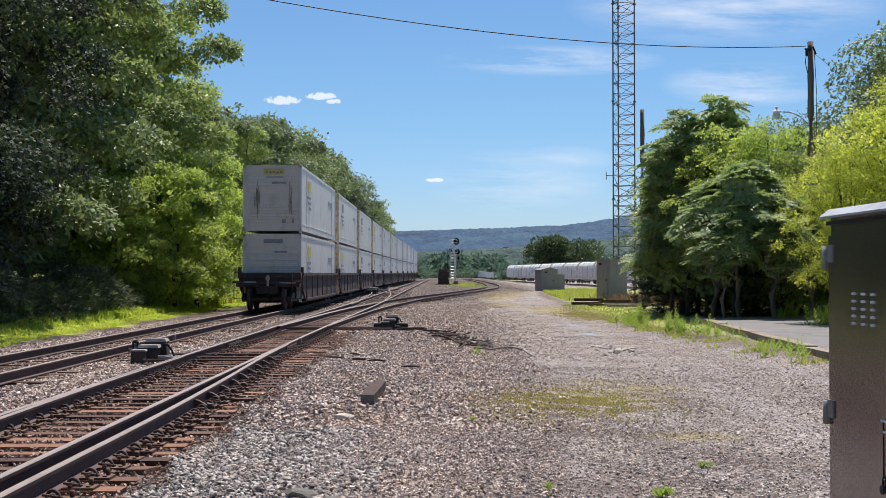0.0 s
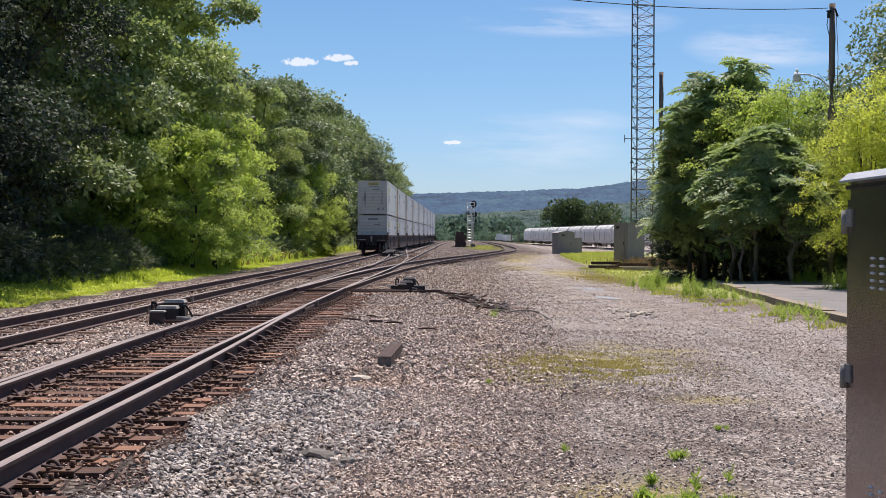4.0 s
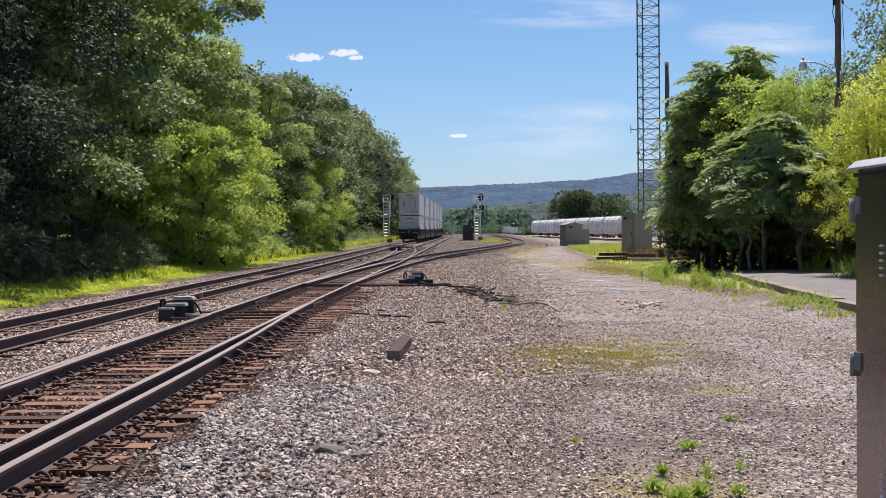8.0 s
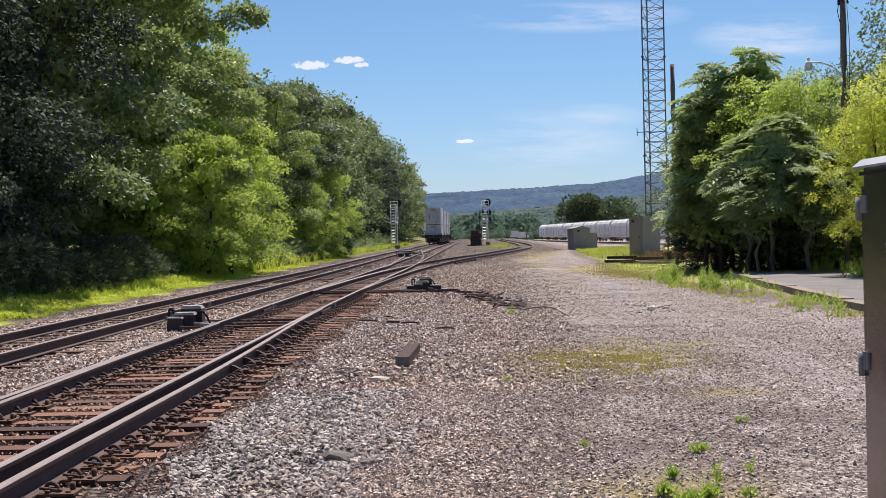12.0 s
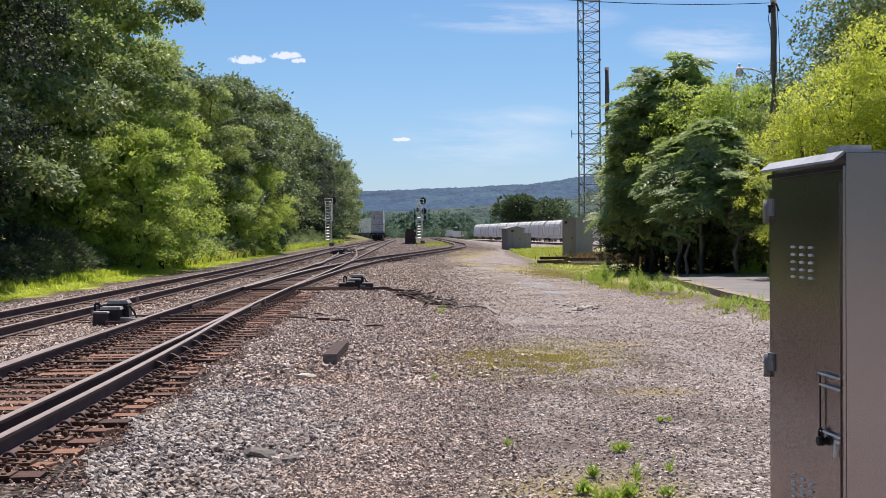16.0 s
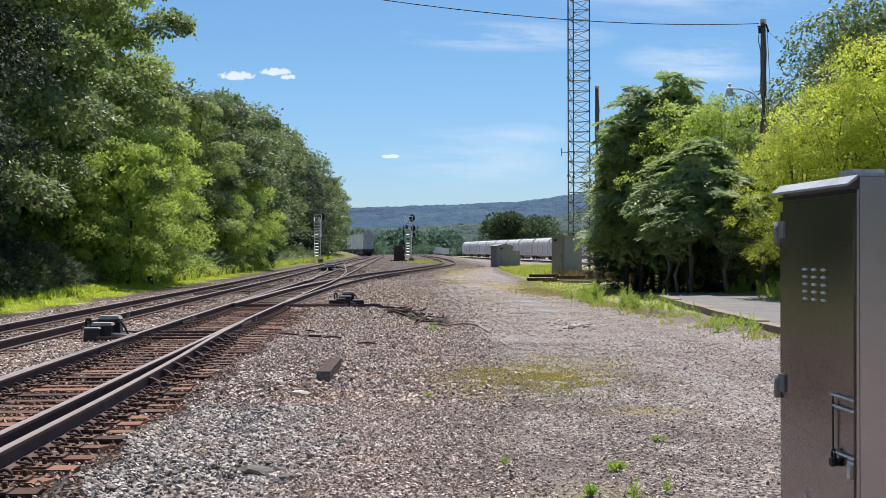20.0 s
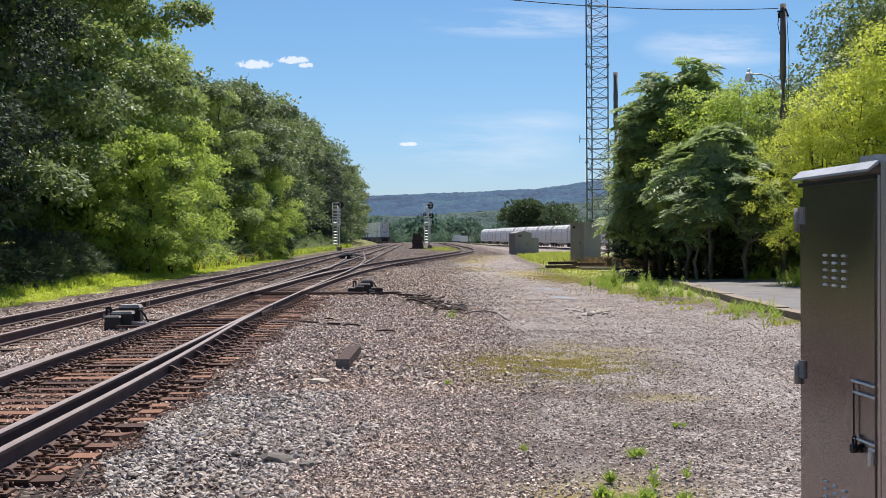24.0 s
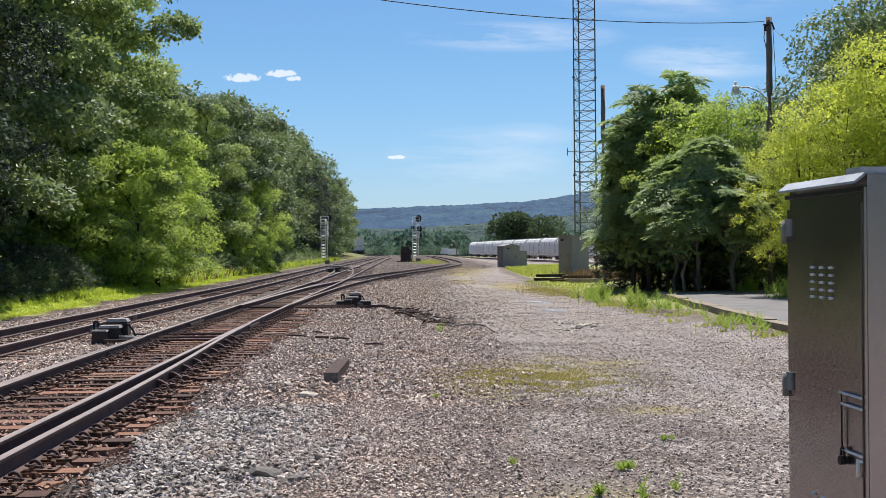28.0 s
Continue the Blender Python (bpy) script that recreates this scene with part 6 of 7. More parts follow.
def sprays_on(boughs, count, r, spread, leaf_count, leaf, slim, droop=0.35):
    """Leaf sprays on the upper and outer side of each bough: the leaves of one spray lie in one tilted plane."""
    b = np.repeat(np.array(boughs), count, 0)
    n = len(b)
    u = r.normal(0, 1, (n, 3))
    u[:, :2] += 0.5 * b[:, :2] / (np.linalg.norm(b[:, :2], axis=1)[:, None] + 0.3)
    u[:, 2] = np.abs(u[:, 2]) * 0.95 - 0.28
    u /= np.linalg.norm(u, axis=1)[:, None]
    c = b[:, :3] + u * b[:, 3:] * r.uniform(0.72, 1.10, n)[:, None]
    nor = u * 0.55 + np.array((0, 0, 0.70)) + r.normal(0, 0.42, (n, 3))
    nor /= np.linalg.norm(nor, axis=1)[:, None]
    e1 = np.cross(nor, np.array((0.31, 0.52, 0.11)))
    e1 /= np.linalg.norm(e1, axis=1)[:, None]
    e2 = np.cross(nor, e1)
    c, nor, e1, e2 = (np.repeat(v, leaf_count, 0) for v in (c, nor, e1, e2))
    m = len(c)
    a = r.uniform(0, math.tau, m)
    q = spread * np.sqrt(r.uniform(0.02, 1, m)) * np.repeat(r.uniform(0.6, 1.35, n), leaf_count)
    d = e1 * np.cos(a)[:, None] + e2 * np.sin(a)[:, None]
    p = c + d * q[:, None] - nor * (droop * q * q / spread)[:, None] + nor * r.normal(0, 0.03, m)[:, None]
    d2 = d * 0.8 + r.normal(0, 0.55, (m, 3)) - np.array((0, 0, 0.25))
    ln = leaf * r.uniform(0.65, 1.3, m)
    return leaves(p, d2, nor + r.normal(0, 0.16, (m, 3)), ln, ln * slim, r)


def wood(bm, r, h, base, rad, blobs, thick=0.2):
    """A tapered, slightly bent trunk and limbs that reach into the clumps."""
    p = Vector((0, 0, -0.3))
    n = 7
    pts = [p]
    for k in range(n):
        pts.append(Vector((r.gauss(0, 0.12) * (k + 1) / 2, r.gauss(0, 0.12) * (k + 1) / 2, (h * 0.78) * (k + 1) / n)))
    taper(bm, pts, [thick * (1.15 - k / n) for k in range(n + 1)], 8)
    for b in blobs[::3]:
        i = min(n - 1, max(1, int(b[2] / (h * 0.78) * n * 0.75)))
        q = pts[i]
        mid = (q + Vector(b[:3])) / 2 + Vector((0, 0, -0.25))
        cyl(bm, q, mid, thick * 0.32, thick * 0.2, n=5, caps=False)
        cyl(bm, mid, Vector(b[:3]), thick * 0.2, thick * 0.06, n=5, caps=False)


def inner_leaves(r, n, h, base, rad, leaf, slim):
    """Shaded leaves that fill the crown's inside."""
    f = r.uniform(0.0, 0.93, n)
    a, q = r.uniform(0, math.tau, n), 0.52 * np.sqrt(r.uniform(0, 1, n))
    w = girth(f, rad) * q
    P = np.stack([np.cos(a) * w, np.sin(a) * w, base + (h - base) * f], 1)
    ln = leaf * r.uniform(0.7, 1.3, n)
    return leaves(P, r.normal(0, 1, (n, 3)), r.normal(0, 1, (n, 3)), ln, ln * slim, r)


def tree(name, seed, h, base, rad, boughs, sprays, mat, label, kind="spray", spread=0.3, count=9, leaf=0.18, slim=0.6, thick=0.2, size=0.30, fill=900, core=0.6):
    """A tree of trunk, limbs and a crown: broad-leaved sprays on domed boughs, or rosettes of long feathered leaves."""
    r, rr, rnd = np.random.default_rng(seed), np.random.default_rng(seed + 99), random.Random(seed)
    blobs = (crown_boughs if kind == "spray" else plumes)(rr, h, base, rad, boughs, size)
    t = thing(name, label, "tree")
    bm = bmesh.new()
    wood(bm, rnd, h, base, rad, blobs, thick)
    part("trunk", bm, GREYBARK if name == "sumac_shrub" else BARK, t)
    if kind == "spray":
        V, Q = sprays_on(blobs, sprays, r, spread, count, leaf, slim)
    else:
        # long arching leaves that ring each shoot's tip
        P, U = shell(blobs, sprays, r, inner=0.75, upper=0.9)
        ring = 9
        ax = U * 0.5 + np.array((0, 0, 0.85)) + r.normal(0, 0.16, U.shape)
        ax[:, :2] += 0.35 * P[:, :2] / (np.linalg.norm(P[:, :2], axis=1)[:, None] + 0.3)
        ax /= np.linalg.norm(ax, axis=1)[:, None]
        e1 = np.cross(ax, np.array((0.31, 0.2, 0.1)))
        e1 /= np.linalg.norm(e1, axis=1)[:, None]
        e2 = np.cross(ax, e1)
        ax, e1, e2 = (np.repeat(v, ring, 0) for v in (ax, e1, e2))
        a = np.tile(np.linspace(0, math.tau, ring + 1)[:-1], sprays) + r.normal(0, 0.22, sprays * ring)
        d = e1 * np.cos(a)[:, None] + e2 * np.sin(a)[:, None] + ax * r.uniform(0.15, 0.65, len(a))[:, None]
        V, Q = fronds(np.repeat(P, ring, 0), d, r, spread, count, leaf, slim, 0.38, ax)
    v2, q2 = inner_leaves(r, fill, h, base, rad, core, 0.7)
    V, Q = np.concatenate([V, v2]), np.concatenate([Q, q2 + len(V)])
    c = new("crown", np_mesh("crown", V, Q, mat))
    c.parent = t
    return t


def plant(ob, x, y, turn, s=1.0):
    m = pose(x, y, gz(x, y), 0, 0, turn) @ Matrix.Diagonal((s, s, s, 1))
    c = copy_thing(ob, m)
    c.matrix_basis = m
    return c


rt = random.Random(21)
# woods along the main track
WOODLABEL = "tall leafy green tree in the wood beside the track"
KINDS = [tree("broadleaf_tree", 31 + k, h, b, rad, n, 135, LEAF_WOOD, WOODLABEL, spread=0.44, count=13, leaf=0.18, slim=0.62, thick=0.24, size=0.36, fill=2000, core=0.4)
         for k, (h, b, rad, n) in enumerate(((14.0, 1.0, 3.4, 17), (13.0, 0.8, 3.1, 16), (14.6, 1.2, 3.6, 18)))]
MIDKINDS = [tree("broadleaf_tree", 131 + k, h, b, rad, n, 115, LEAF_DARK, WOODLABEL, spread=0.46, count=12, leaf=0.215, slim=0.62, thick=0.24, size=0.41, fill=1800, core=0.4)
            for k, (h, b, rad, n) in enumerate(((14.0, 1.0, 3.4, 14), (13.2, 0.8, 3.1, 13), (14.6, 1.2, 3.6, 15)))]
FARKINDS = [tree("broadleaf_tree", 31 + k, h, b, rad, n, 52, LEAF_DARK, WOODLABEL, spread=0.55, count=8, leaf=0.38, slim=0.65, thick=0.24, size=0.54, fill=1400, core=0.6)
            for k, (h, b, rad, n) in enumerate(((15.5, 1.0, 3.7, 18), (14.5, 0.8, 3.4, 16), (16.0, 1.2, 3.9, 20)))]
# Near trees: their shade comes from the leaf colour.
NEARKINDS = [tree("maple_tree", 36 + k, h, b, rad, n, 76, LEAF_SHADED, "tall tree at the near end of the wood, shade put into its leaf colour", spread=0.36, count=14, leaf=0.13, slim=0.75, thick=0.26, size=0.40, fill=5000, core=0.3)
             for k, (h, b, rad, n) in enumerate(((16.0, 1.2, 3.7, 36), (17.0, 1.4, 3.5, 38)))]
LIGHTKIND = tree("young_tree", 41, 8.0, 0.4, 2.3, 30, 42, LEAF_MID, "bright green young tree at the wood's edge", spread=0.34, count=13, leaf=0.145, slim=0.6, thick=0.12, size=0.40, fill=600, core=0.4)
for k, (x, y, s) in enumerate(((-17.4, 27.0, 1.10), (-17.0, 33.5, 1.13), (-16.7, 40.0, 1.10), (-17.1, 46.2, 1.12))):
    plant(NEARKINDS[k % 2] if k < 3 else MIDKINDS[2], x, y, 70 * k, s if k < 3 else 1.3)
# Shade-coloured trees stand in for the dark hollow behind the signal.
for x, y, s in ((-17.6, 183.0, 0.95), (-16.6, 191.0, 0.92), (-15.6, 200.0, 0.86)):
    plant(NEARKINDS[0], x, y, 40, s)
for k, (x, y) in enumerate(((-22, 31), (-22, 40), (-22, 50), (-22.5, 60))):
    plant(FARKINDS[k % 3], x, y, 70 * k, 1.3)
# tall bright trees that stand forward, then hollows and shoulders along the wood
for k, (x, y, s) in enumerate(((-18.2, 52.0, 1.32), (-18.0, 58.0, 1.28), (-16.8, 64.0, 1.28), (-17.4, 69.5, 1.16), (-16.4, 93.5, 0.98))):
    plant(KINDS[k % 3], x, y, 100 + 80 * k, s)
spots = []
y = 75.5
while y < 330:
    out = float(np.interp(y, [75, 80, 87, 93, 99, 112, 124, 133, 141, 150, 160, 168, 197, 212, 330], [-0.6, -2.6, -3.0, -1.2, 0.9, 1.1, 0.2, -2.4, -2.4, 0.0, -0.6, -3.0, -2.6, -1.2, -1.4]))
    spots.append((-17.0 + out + rt.uniform(-0.5, 0.5), y + rt.uniform(-0.9, 0.9), 0))
    spots.append((-22.2 + rt.uniform(-0.6, 0.6), y + 2.4, 1))
    y += 5.6 + 0.016 * (y - 70)
for k, (x, y, row) in enumerate(spots):
    ob = MIDKINDS[rt.randrange(3)] if y < 118 and row == 0 else FARKINDS[rt.randrange(3)]
    tall = float(np.interp(y, [70, 88, 100, 123, 172, 254, 330], [12.4, 13.2, 14.2, 15.8, 17.4, 17.4, 17.0])) / 15.0
    plant(ob, x, y, rt.uniform(0, 360), rt.uniform(0.90, 1.08) * tall * (1.08 if ob in MIDKINDS else 0.97) * (1 + 0.05 * row))
for x, y, s in ((-13.0, 58.0, 0.88), (-12.8, 62.3, 1.02), (-13.0, 67.0, 0.82), (-15.2, 55.0, 0.75), (-14.0, 98.0, 0.75), (-13.9, 107.0, 1.0), (-14.0, 116.0, 0.9), (-16.4, 150.0, 0.7)):
    plant(LIGHTKIND, x, y, rt.uniform(0, 360), s)
for k, ob in enumerate((*KINDS, *MIDKINDS, *FARKINDS, *NEARKINDS, LIGHTKIND)):
    ob.matrix_basis = pose(-27.0 - 1.5 * (k % 3), 48 + 6.0 * k, 1.0, 0, 0, 50 * k)

# unseen trees added behind the camera to darken the cabinet's reflections
for x, y in ((-16, -14), (-12, -24), (-5, -29), (3, -31), (11, -30), (18, -26), (24, -16)):
    plant(FARKINDS[rt.randrange(3)], x, y, rt.uniform(0, 360), 0.9)

# trees over the platform
SUMAC = tree("sumac_tree", 51, 8.3, 1.2, 1.75, 16, 88, LEAF_SUMAC, "dark green tree with long feathered leaves by the platform", kind="rosette", spread=0.72, count=7, leaf=0.27, slim=0.42, thick=0.10, size=0.36, fill=1100, core=0.28)
SMALLSUMAC = tree("sumac_shrub", 54, 6.2, 2.3, 1.5, 11, 50, LEAF_SUMAC, "light green leaning sumac with feathered leaves over the platform", kind="rosette", spread=0.78, count=7, leaf=0.30, slim=0.40, thick=0.13, size=0.34, fill=300, core=0.26)
OLIVE = tree("olive_tree", 55, 8.4, 2.6, 2.3, 40, 26, LEAF_MID, "olive-green leafy tree among the sumacs", spread=0.30, count=12, leaf=0.125, slim=0.5, thick=0.11, size=0.30, fill=700, core=0.22)
BRIGHT = tree("bright_tree", 52, 8.6, 2.2, 2.5, 70, 26, LEAF_LIGHT, "bright yellow-green leafy tree beside the platform", spread=0.28, count=13, leaf=0.105, slim=0.5, thick=0.11, size=0.27, fill=900, core=0.22)
DEEP = tree("shade_tree", 53, 9.5, 1.0, 2.8, 80, 22, LEAF_DARK, "dark green shady tree behind the platform", spread=0.34, count=11, leaf=0.135, slim=0.6, thick=0.16, size=0.28, fill=800, core=0.5)
for ob, rowsx in ((SUMAC, ((10.5, 51.6, 1.10), (12.0, 51.6, 1.16), (11.4, 53.7, 1.08), (11.1, 50.5, 0.76), (10.6, 53.5, 0.98), (10.0, 52.5, 0.95))),
                  (SMALLSUMAC, ((10.0, 42.7, 0.66), (11.75, 42.6, 0.78), (10.9, 44.2, 0.98), (12.2, 44.4, 0.90), (10.3, 45.5, 0.90))),
                  (OLIVE, ((11.9, 48.6, 0.92), (13.5, 48.2, 0.93))),
                  (BRIGHT, ((12.9, 38.2, 0.68), (14.2, 37.6, 0.84), (15.6, 36.4, 0.98), (17.4, 36.0, 1.1))),
                  # Those at (14.8, 47.5) and (12.6, 51.5) are added to shade the hollow.
                  (DEEP, ((11.5, 57, 0.85), (14, 54, 0.72), (18.4, 50, 0.74), (18.5, 44, 1.1), (18.0, 42, 1.16), (20, 38, 1.1), (13.0, 63, 0.8), (18, 60, 1.0), (14.8, 47.5, 0.70), (12.6, 51.5, 0.72), (17.7, 45.0, 1.12)))):
    for x, y, s in rowsx:
        plant(ob, x, y, rt.uniform(0, 360), s)
    ob.matrix_basis = pose(26 + rt.uniform(0, 4), 44 + rt.uniform(0, 10), 0)

# ---- undergrowth ----


def bush(name, seed, n, blobs, mat, label, length, pairs, leaflet, slim=0.5):
    r = np.random.default_rng(seed)
    P, U = shell(blobs, n, r, inner=0.3, upper=0.6)
    U = U + r.normal(0, 0.3, U.shape)
    V, Q = fronds(P, U, r, length, pairs, leaflet, slim, 0.2)
    return tagged(new(name, np_mesh(name, V, Q, mat)), label, "bushes", kind="stuff")


rb = np.random.default_rng(5)
edge_blobs = [((-16.2 if 40 < y < 66 else -13.2) - rb.uniform(0, 2.2), y, gz(-13, y) + 0.5, 1.1, 1.2, rb.uniform(0.6, 1.5)) for y in np.arange(50, 200, 0.75)]
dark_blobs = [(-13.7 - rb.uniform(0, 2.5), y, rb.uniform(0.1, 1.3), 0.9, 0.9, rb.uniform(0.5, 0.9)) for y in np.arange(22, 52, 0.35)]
bush("thicket", 63, 11000, dark_blobs, LEAF_SHADED, "leafy thicket under the near trees, shade put into its leaf colour", 0.30, 4, 0.10)
bush("undergrowth", 61, 8000, edge_blobs, LEAF_DARK, "dense green undergrowth along the wood's edge", 0.40, 4, 0.15)
shrub_blobs = [(-14.0 - rb.uniform(0, 1.5), y, 0.25 + rb.uniform(0, 0.5), 0.55, 0.6, rb.uniform(0.4, 0.7)) for y in np.arange(43, 57, 0.5)]
bush("edge_shrubs", 64, 2400, shrub_blobs, LEAF_DARK, "blue-green shrubs between the turf and the wood", 0.26, 4, 0.10)
# Brush in the shade colour makes the hollow under the platform trees black.
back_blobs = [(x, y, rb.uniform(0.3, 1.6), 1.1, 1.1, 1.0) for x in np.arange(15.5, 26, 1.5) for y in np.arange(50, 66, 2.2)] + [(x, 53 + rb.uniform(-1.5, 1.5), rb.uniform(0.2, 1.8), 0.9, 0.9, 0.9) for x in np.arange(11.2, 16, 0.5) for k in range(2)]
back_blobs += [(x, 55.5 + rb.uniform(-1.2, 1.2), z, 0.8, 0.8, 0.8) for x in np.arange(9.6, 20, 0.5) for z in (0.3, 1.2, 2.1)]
bush("brush", 62, 14000, back_blobs, LEAF_SHADED, "brush under the platform trees, shade put into its leaf colour", 0.45, 4, 0.18)


def blades(name, n, place, hmin, hmax, mat, label, seed, w=0.012):
    """Grass: bent blades of two quads each."""
    r = np.random.default_rng(seed)
    x, y = place(r, n)
    n = len(x)
    z = ground_z(x, y)
    h = r.uniform(hmin, hmax, n)
    a = r.uniform(0, math.tau, n)
    lean = r.normal(0, 0.35, (n, 2)) * h[:, None]
    ww = w * (0.7 + 0.6 * r.random(n)) * (1 + y / 45)
    c, s = np.cos(a) * ww, np.sin(a) * ww
    p0 = np.stack([x, y, z - 0.01], -1)
    p1 = p0 + np.stack([lean[:, 0] * 0.35, lean[:, 1] * 0.35, h * 0.6], -1)
    p2 = p0 + np.stack([lean[:, 0], lean[:, 1], h], -1)
    sd = np.stack([c, s, 0 * c], -1)
    V = np.stack([p0 - sd, p0 + sd, p1 + sd * 0.8, p1 - sd * 0.8, p2 + sd * 0.15, p2 - sd * 0.15], 1).reshape(-1, 3)
    i = np.arange(n)[:, None] * 6
    Q = np.concatenate([i + np.array([[0, 1, 2, 3]]), i + np.array([[3, 2, 4, 5]])])
    return tagged(new(name, np_mesh(name, V, Q, mat)), label, "grass", kind="stuff")


def verge_left(r, n):
    y = 24 + 90 * r.random(n) ** 1.6
    x = -11.7 - np.abs(r.normal(0, 1.9, n)) - 0.3 * fbm(np.zeros(n), y, 0.8, 3)
    return x, y


def verge_tall(r, n):
    y = r.uniform(40, 230, n)
    return np.where(y < 66, -14.6, -12.6) - np.abs(r.normal(0, 0.6, n)), y


def verge_right(r, n):
    y = r.uniform(23, 70, n)
    e = np.interp(y, [20, 24, 30, 36, 45, 60, 75], [7.4, 7.3, 7.3, 7.2, 6.4, 6.3, 7.6])
    x = e + r.normal(0, 0.35, n) + (y > 42) * r.uniform(0, 3.5, n)
    k = (fbm(x, y, 1.7, 2) > np.where(y < 37, 0.22, 0.0))
    return x[k], y[k]


def hut_grass(r, n):
    y = r.uniform(78, 135, n)
    return np.interp(y, [78, 90, 110, 135], [8.2, 8.4, 9.2, 11.5]) + r.uniform(0, 7, n), y


blades("verge_grass", 26000, verge_left, 0.02, 0.09, GRASS, "bright sunlit grass verge below the trees", 71)
blades("tall_grass", 12000, verge_tall, 0.2, 0.6, GRASS, "tall pale grass at the wood's edge", 72)
blades("turf_weeds", 7000, lambda r, n: (-12.7 - np.abs(r.normal(0, 0.8, n)), r.normal(56, 8, n)), 0.05, 0.24, GRASS, "lime-green sunlit weeds on the turf", 78)
blades("foot_weeds", 900, lambda r, n: (-12.6 - np.abs(r.normal(0, 0.8, n)), r.uniform(66, 100, n)), 0.2, 0.7, DRYGRASS, "dry brown weeds at the foot of the wood", 79)
blades("kerb_grass", 7000, verge_right, 0.03, 0.12, HUTGRASS, "yellow-green grass along the kerb", 73)
blades("hut_grass", 7000, hut_grass, 0.06, 0.26, HUTGRASS, "bright grass round the huts", 74)


def isle(r, n):
    y = r.uniform(150, 215, n)
    return 3.5 + r.normal(0, 1.3, n), y


blades("isle_grass", 900, isle, 0.05, 0.18, HUTGRASS, "grass strip below the signal", 75)


def dry(r, n):
    return 12.5 + r.normal(0, 1.2, n), 73 + r.normal(0, 3, n)


blades("bank_grass", 1500, lambda r, n: (6.2 + r.normal(0, 0.6, n), r.normal(52, 3.0, n)), 0.02, 0.07, LOTMOSS, "low brown grass at the lot's edge", 80)
blades("dry_grass", 1800, dry, 0.2, 0.7, DRYGRASS, "dry brown grass behind the hut", 76)


def patch(cx, cy, rx, ry):
    def f(r, n):
        x, y = cx + rx * r.normal(0, 0.5, n), cy + ry * r.normal(0, 0.5, n)
        k = fbm(x, y, 4, cx) > -0.1
        return x[k], y[k]
    return f


blades("lot_grass", 11000, patch(1.75, 17.3, 1.35, 2.0), 0.02, 0.055, LOTMOSS, "thin olive grass on the gravel lot", 77, 0.006)


def weed(x, y, h, n, seed, mat, spread=0.2, label="green weed growing out of the gravel"):
    """A weed: several stems with leaves up each."""
    r = np.random.default_rng(seed)
    V, Q, off = [], [], 0
    for k in range(n):
        a, l = r.uniform(0, math.tau), r.uniform(0, 0.5)
        base = np.array([r.normal(0, spread), r.normal(0, spread), 0.0])
        hh = h * r.uniform(0.6, 1.1)
        m = max(8, int(hh / 0.022))
        f = np.linspace(0.05, 1, m)
        P = base + np.stack([np.cos(a) * l * hh * f * f, np.sin(a) * l * hh * f * f, hh * f], -1)
        ang = np.arange(m) * 2.4 + a
        D = np.stack([np.cos(ang), np.sin(ang), np.full(m, 1.0)], -1)
        ln = (0.10 * (1.15 - f) + 0.025) * min(2.2, 0.6 + 2.0 * h)
        v, q = leaves(P, D, np.tile((0.0, 0.0, 1.0), (m, 1)), ln * 0.85, ln * 0.26, r)
        V.append(v)
        Q.append(q + off)
        off += len(v)
        sv, sq = leaves(base[None], (P[-1] - base)[None], np.array([[1.0, 0.3, 0]]), np.array([hh]), np.array([0.012]), r)
        V.append(sv)
        Q.append(sq + off)
        off += len(sv)
    ob = new("weed", np_mesh("weed", np.concatenate(V), np.concatenate(Q), mat))
    ob.matrix_basis = pose(x, y, gz(x, y))
    return tagged(ob, label, "weed")


rw = random.Random(8)
for k, (x, y, h, n, sp) in enumerate(((1.42, 8.15, 0.13, 16, 0.13), (1.60, 8.35, 0.12, 14, 0.12), (1.30, 8.45, 0.10, 12, 0.12), (1.72, 8.75, 0.22, 2, 0.02), (1.44, 9.0, 0.10, 8, 0.08), (1.86, 8.35, 0.08, 5, 0.05),
                                      (1.84, 10.05, 0.08, 10, 0.16), (0.9, 10.2, 0.07, 2, 0.03), (2.05, 9.1, 0.13, 2, 0.02), (2.55, 11.6, 0.05, 5, 0.1), (0.35, 14.8, 0.07, 3, 0.06), (0.75, 26.8, 0.22, 5, 0.15))):
    weed(x, y, h, n, 200 + k, WEED, sp * 0.28)
def weed_row(name, spots, mat, label):
    """Many weeds in one drift."""
    V, Q, off = [], [], 0
    for k, (x, y, h, n) in enumerate(spots):
        ob = weed(x, y, h, n, 300 + k, mat, 0.16)
        me = ob.data
        v = np.zeros(len(me.vertices) * 3, np.float32)
        me.vertices.foreach_get("co", v)
        q = np.zeros(len(me.loops), np.int32)
        me.loops.foreach_get("vertex_index", q)
        V.append(v.reshape(-1, 3) + np.array(ob.matrix_basis.translation))
        Q.append(q.reshape(-1, 4) + off)
        off += len(me.vertices)
        bpy.data.objects.remove(ob)
        bpy.data.meshes.remove(me)
    return tagged(new(name, np_mesh(name, np.concatenate(V), np.concatenate(Q), mat)), label, "weeds", kind="stuff")


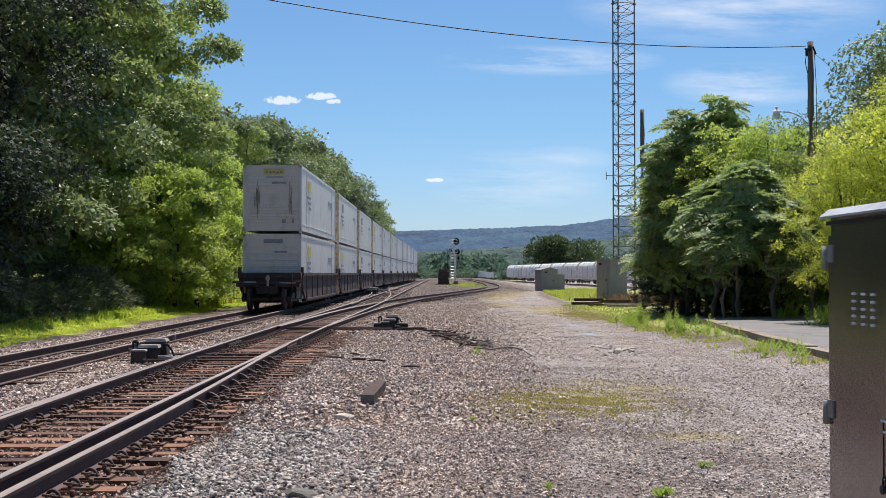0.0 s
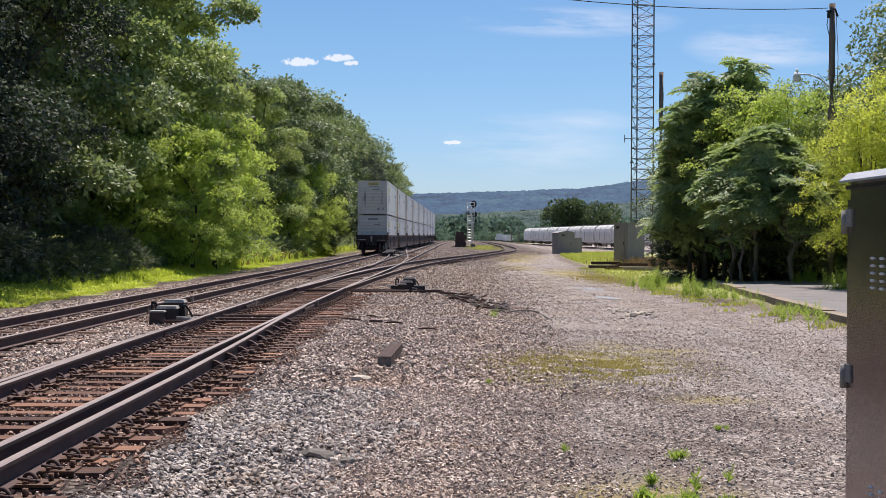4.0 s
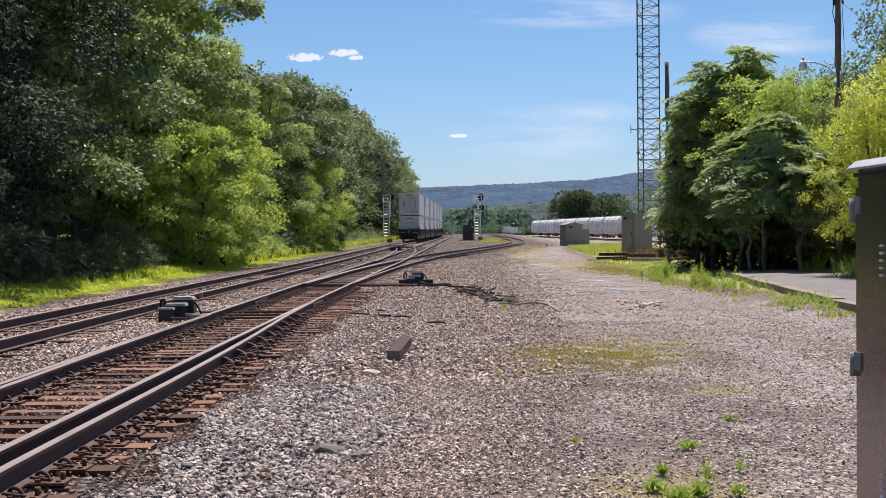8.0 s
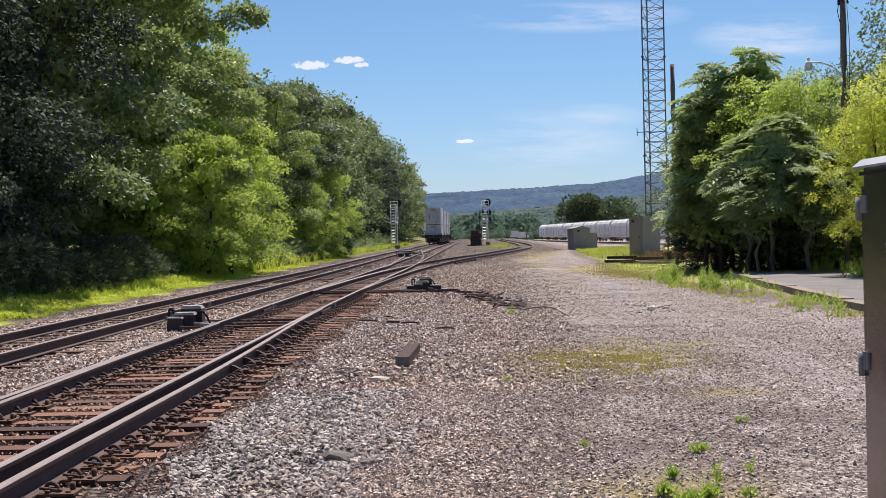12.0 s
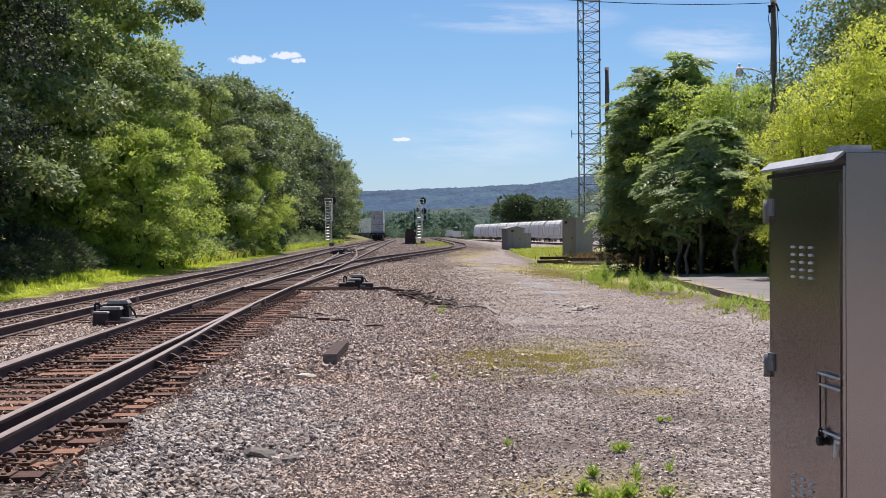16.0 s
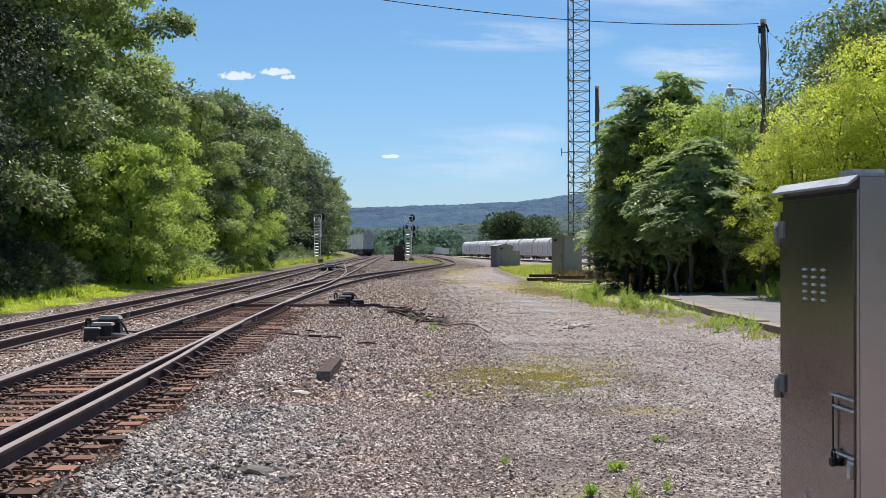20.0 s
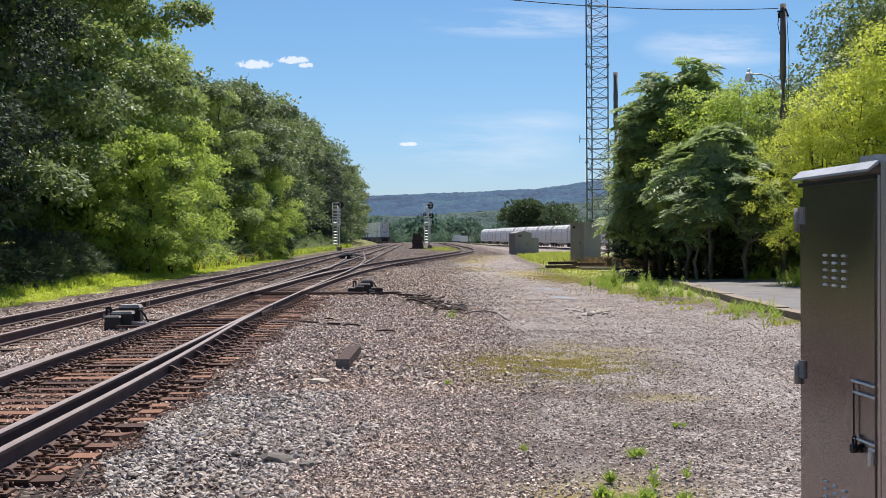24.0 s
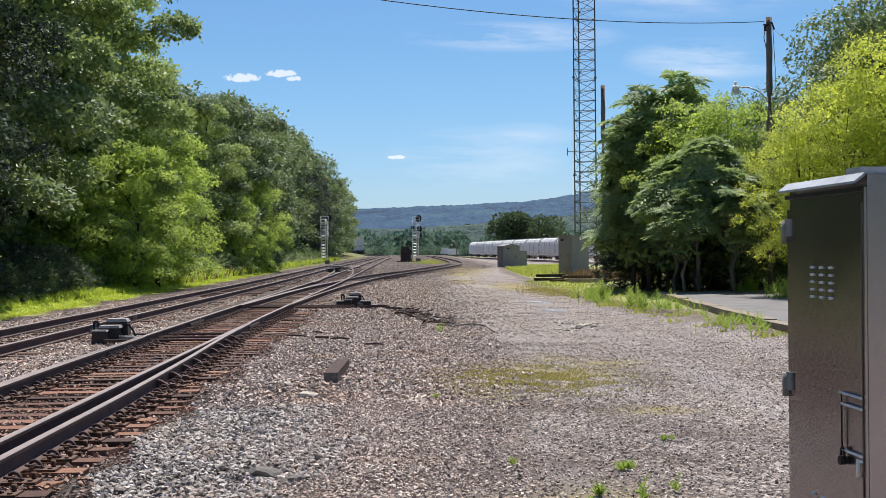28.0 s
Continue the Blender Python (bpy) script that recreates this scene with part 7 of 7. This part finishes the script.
drift = []
for k in range(40):
    y = rw.choice((36, 37.5, 38.5, 39.5, 41, 42.5)) + rw.gauss(0, 0.5) if k >= 30 else rw.choice((24.5, 25.6, 27, 28.2, 30.5, 33.5, 34.5, 36, 37.5, 39, 41, 43)) + rw.gauss(0, 0.45)
    x = float(np.interp(y, [23, 28, 34, 38, 44], [7.35, 7.5, 7.7, 7.0, 6.3])) + rw.gauss(0, 0.25)
    drift.append((x, y, rw.uniform(0.2, 0.5) * (1.6 if 34 < y < 43 else 0.95), rw.randint(2, 4)))
weed_row("kerb_weeds", drift, WEED, "clumps of tall green weeds along the kerb")
weed_row("shade_weeds", [(rw.uniform(11.4, 13.0), rw.uniform(32, 44), rw.uniform(0.3, 0.9), 8) for k in range(18)], WEED, "green weeds at the platform's back")
weed_row("wood_edge_weeds", [(rw.uniform(-15.6, -13.6), rw.uniform(26, 64), rw.uniform(0.4, 1.0), 9) for k in range(60)], LEAF_DARK, "leafy weeds at the foot of the wood")

# ---- far woods and hills ----


def far_woods(name, n, place, hr, seed, mat, label, quads=420, leaf=0.9):
    r = np.random.default_rng(seed)
    V, Q, off = [], [], 0
    for k in range(n):
        x, y, z = place(r)
        h = r.uniform(*hr)
        blobs = [(x + r.normal(0, h * 0.17), y + r.normal(0, h * 0.16), z + h * r.uniform(0.3, 0.76), h * 0.30, h * 0.30, h * 0.25) for _ in range(7)]
        P, U = shell(blobs, quads, r, 0.7, 0.5)
        ln = leaf * r.uniform(0.6, 1.3, quads) * h / 12
        v, q = leaves(P, U + r.normal(0, 0.8, U.shape), r.normal(0, 1, U.shape), ln, ln * 0.7, r)
        V.append(v)
        Q.append(q + off)
        off += len(v)
    return tagged(new(name, np_mesh(name, np.concatenate(V), np.concatenate(Q), mat)), label, "woods", kind="stuff")


far_woods("yard_trees", 7, lambda r: (lambda a: ((37.5, 49.5)[a] + r.normal(0, 1.0), (430, 420)[a] + r.normal(0, 4), -0.5))(r.integers(2)), (12, 16), 81, YARDLEAF, "dark rounded trees beyond the hopper cars", 1500, 0.75)
# Valley trees and bushes share the leaf colour that has haze in it.
far_woods("valley_woods", 170, lambda r: (r.uniform(-70, 130), r.uniform(480, 800), -6.0), (8, 18), 82, HAZELEAF, "green woods in the valley, haze put into the leaf colour", 800, 1.25)
far_woods("track_bushes", 70, lambda r: (r.uniform(-60, 60), r.uniform(440, 500), -1.5), (3, 6), 83, HAZELEAF, "low green bushes beyond the tracks", 260, 1.0)


def hill(name, y0, depth, knots, seed, mat, label, bumpy):
    """A wooded ridge: rising slope with a lumpy canopy."""
    xs, vs = np.arange(knots[0][0], knots[-1][0], 5.0), np.linspace(0, 1, 110)
    X, T = np.meshgrid(xs, vs)
    crest = np.interp(X, [k[0] for k in knots], [k[1] for k in knots])
    Y = y0 + depth * T
    r = np.random.default_rng(seed)
    Z = -10 + (crest + 10) * np.sin(T * math.pi / 2 * 1.15) ** 1.25
    Z = Z + bumpy * (r.random(X.shape) - 0.3) + 2.5 * fbm(X, Y, 0.012, seed) * T
    X = X + r.uniform(-2, 2, X.shape)
    idx = np.arange(X.size).reshape(X.shape)
    Q = np.stack([idx[:-1, :-1], idx[:-1, 1:], idx[1:, 1:], idx[1:, :-1]], -1).reshape(-1, 4)
    return tagged(new(name, np_mesh(name, np.stack([X, Y, Z], -1).reshape(-1, 3), Q, mat, smooth=True)), label, "hill", kind="structure")


# No haze hangs here: the hills carry it in their colour.
hill("hill", 1300, 900, [(-900, 66), (-500, 65), (-250, 66), (0, 70), (200, 79), (330, 97), (420, 106), (600, 113), (1300, 121)], 3, HILLSIDE, "wooded ridge on the horizon, haze put into its blue-green colour", 6)
hill("foothill", 820, 330, [(-600, 24), (-100, 20), (0, 17), (80, 24), (160, 30), (240, 34), (800, 40)], 5, FOOTHILL, "green wooded slope below the ridge, haze put into its colour", 5)

motions()
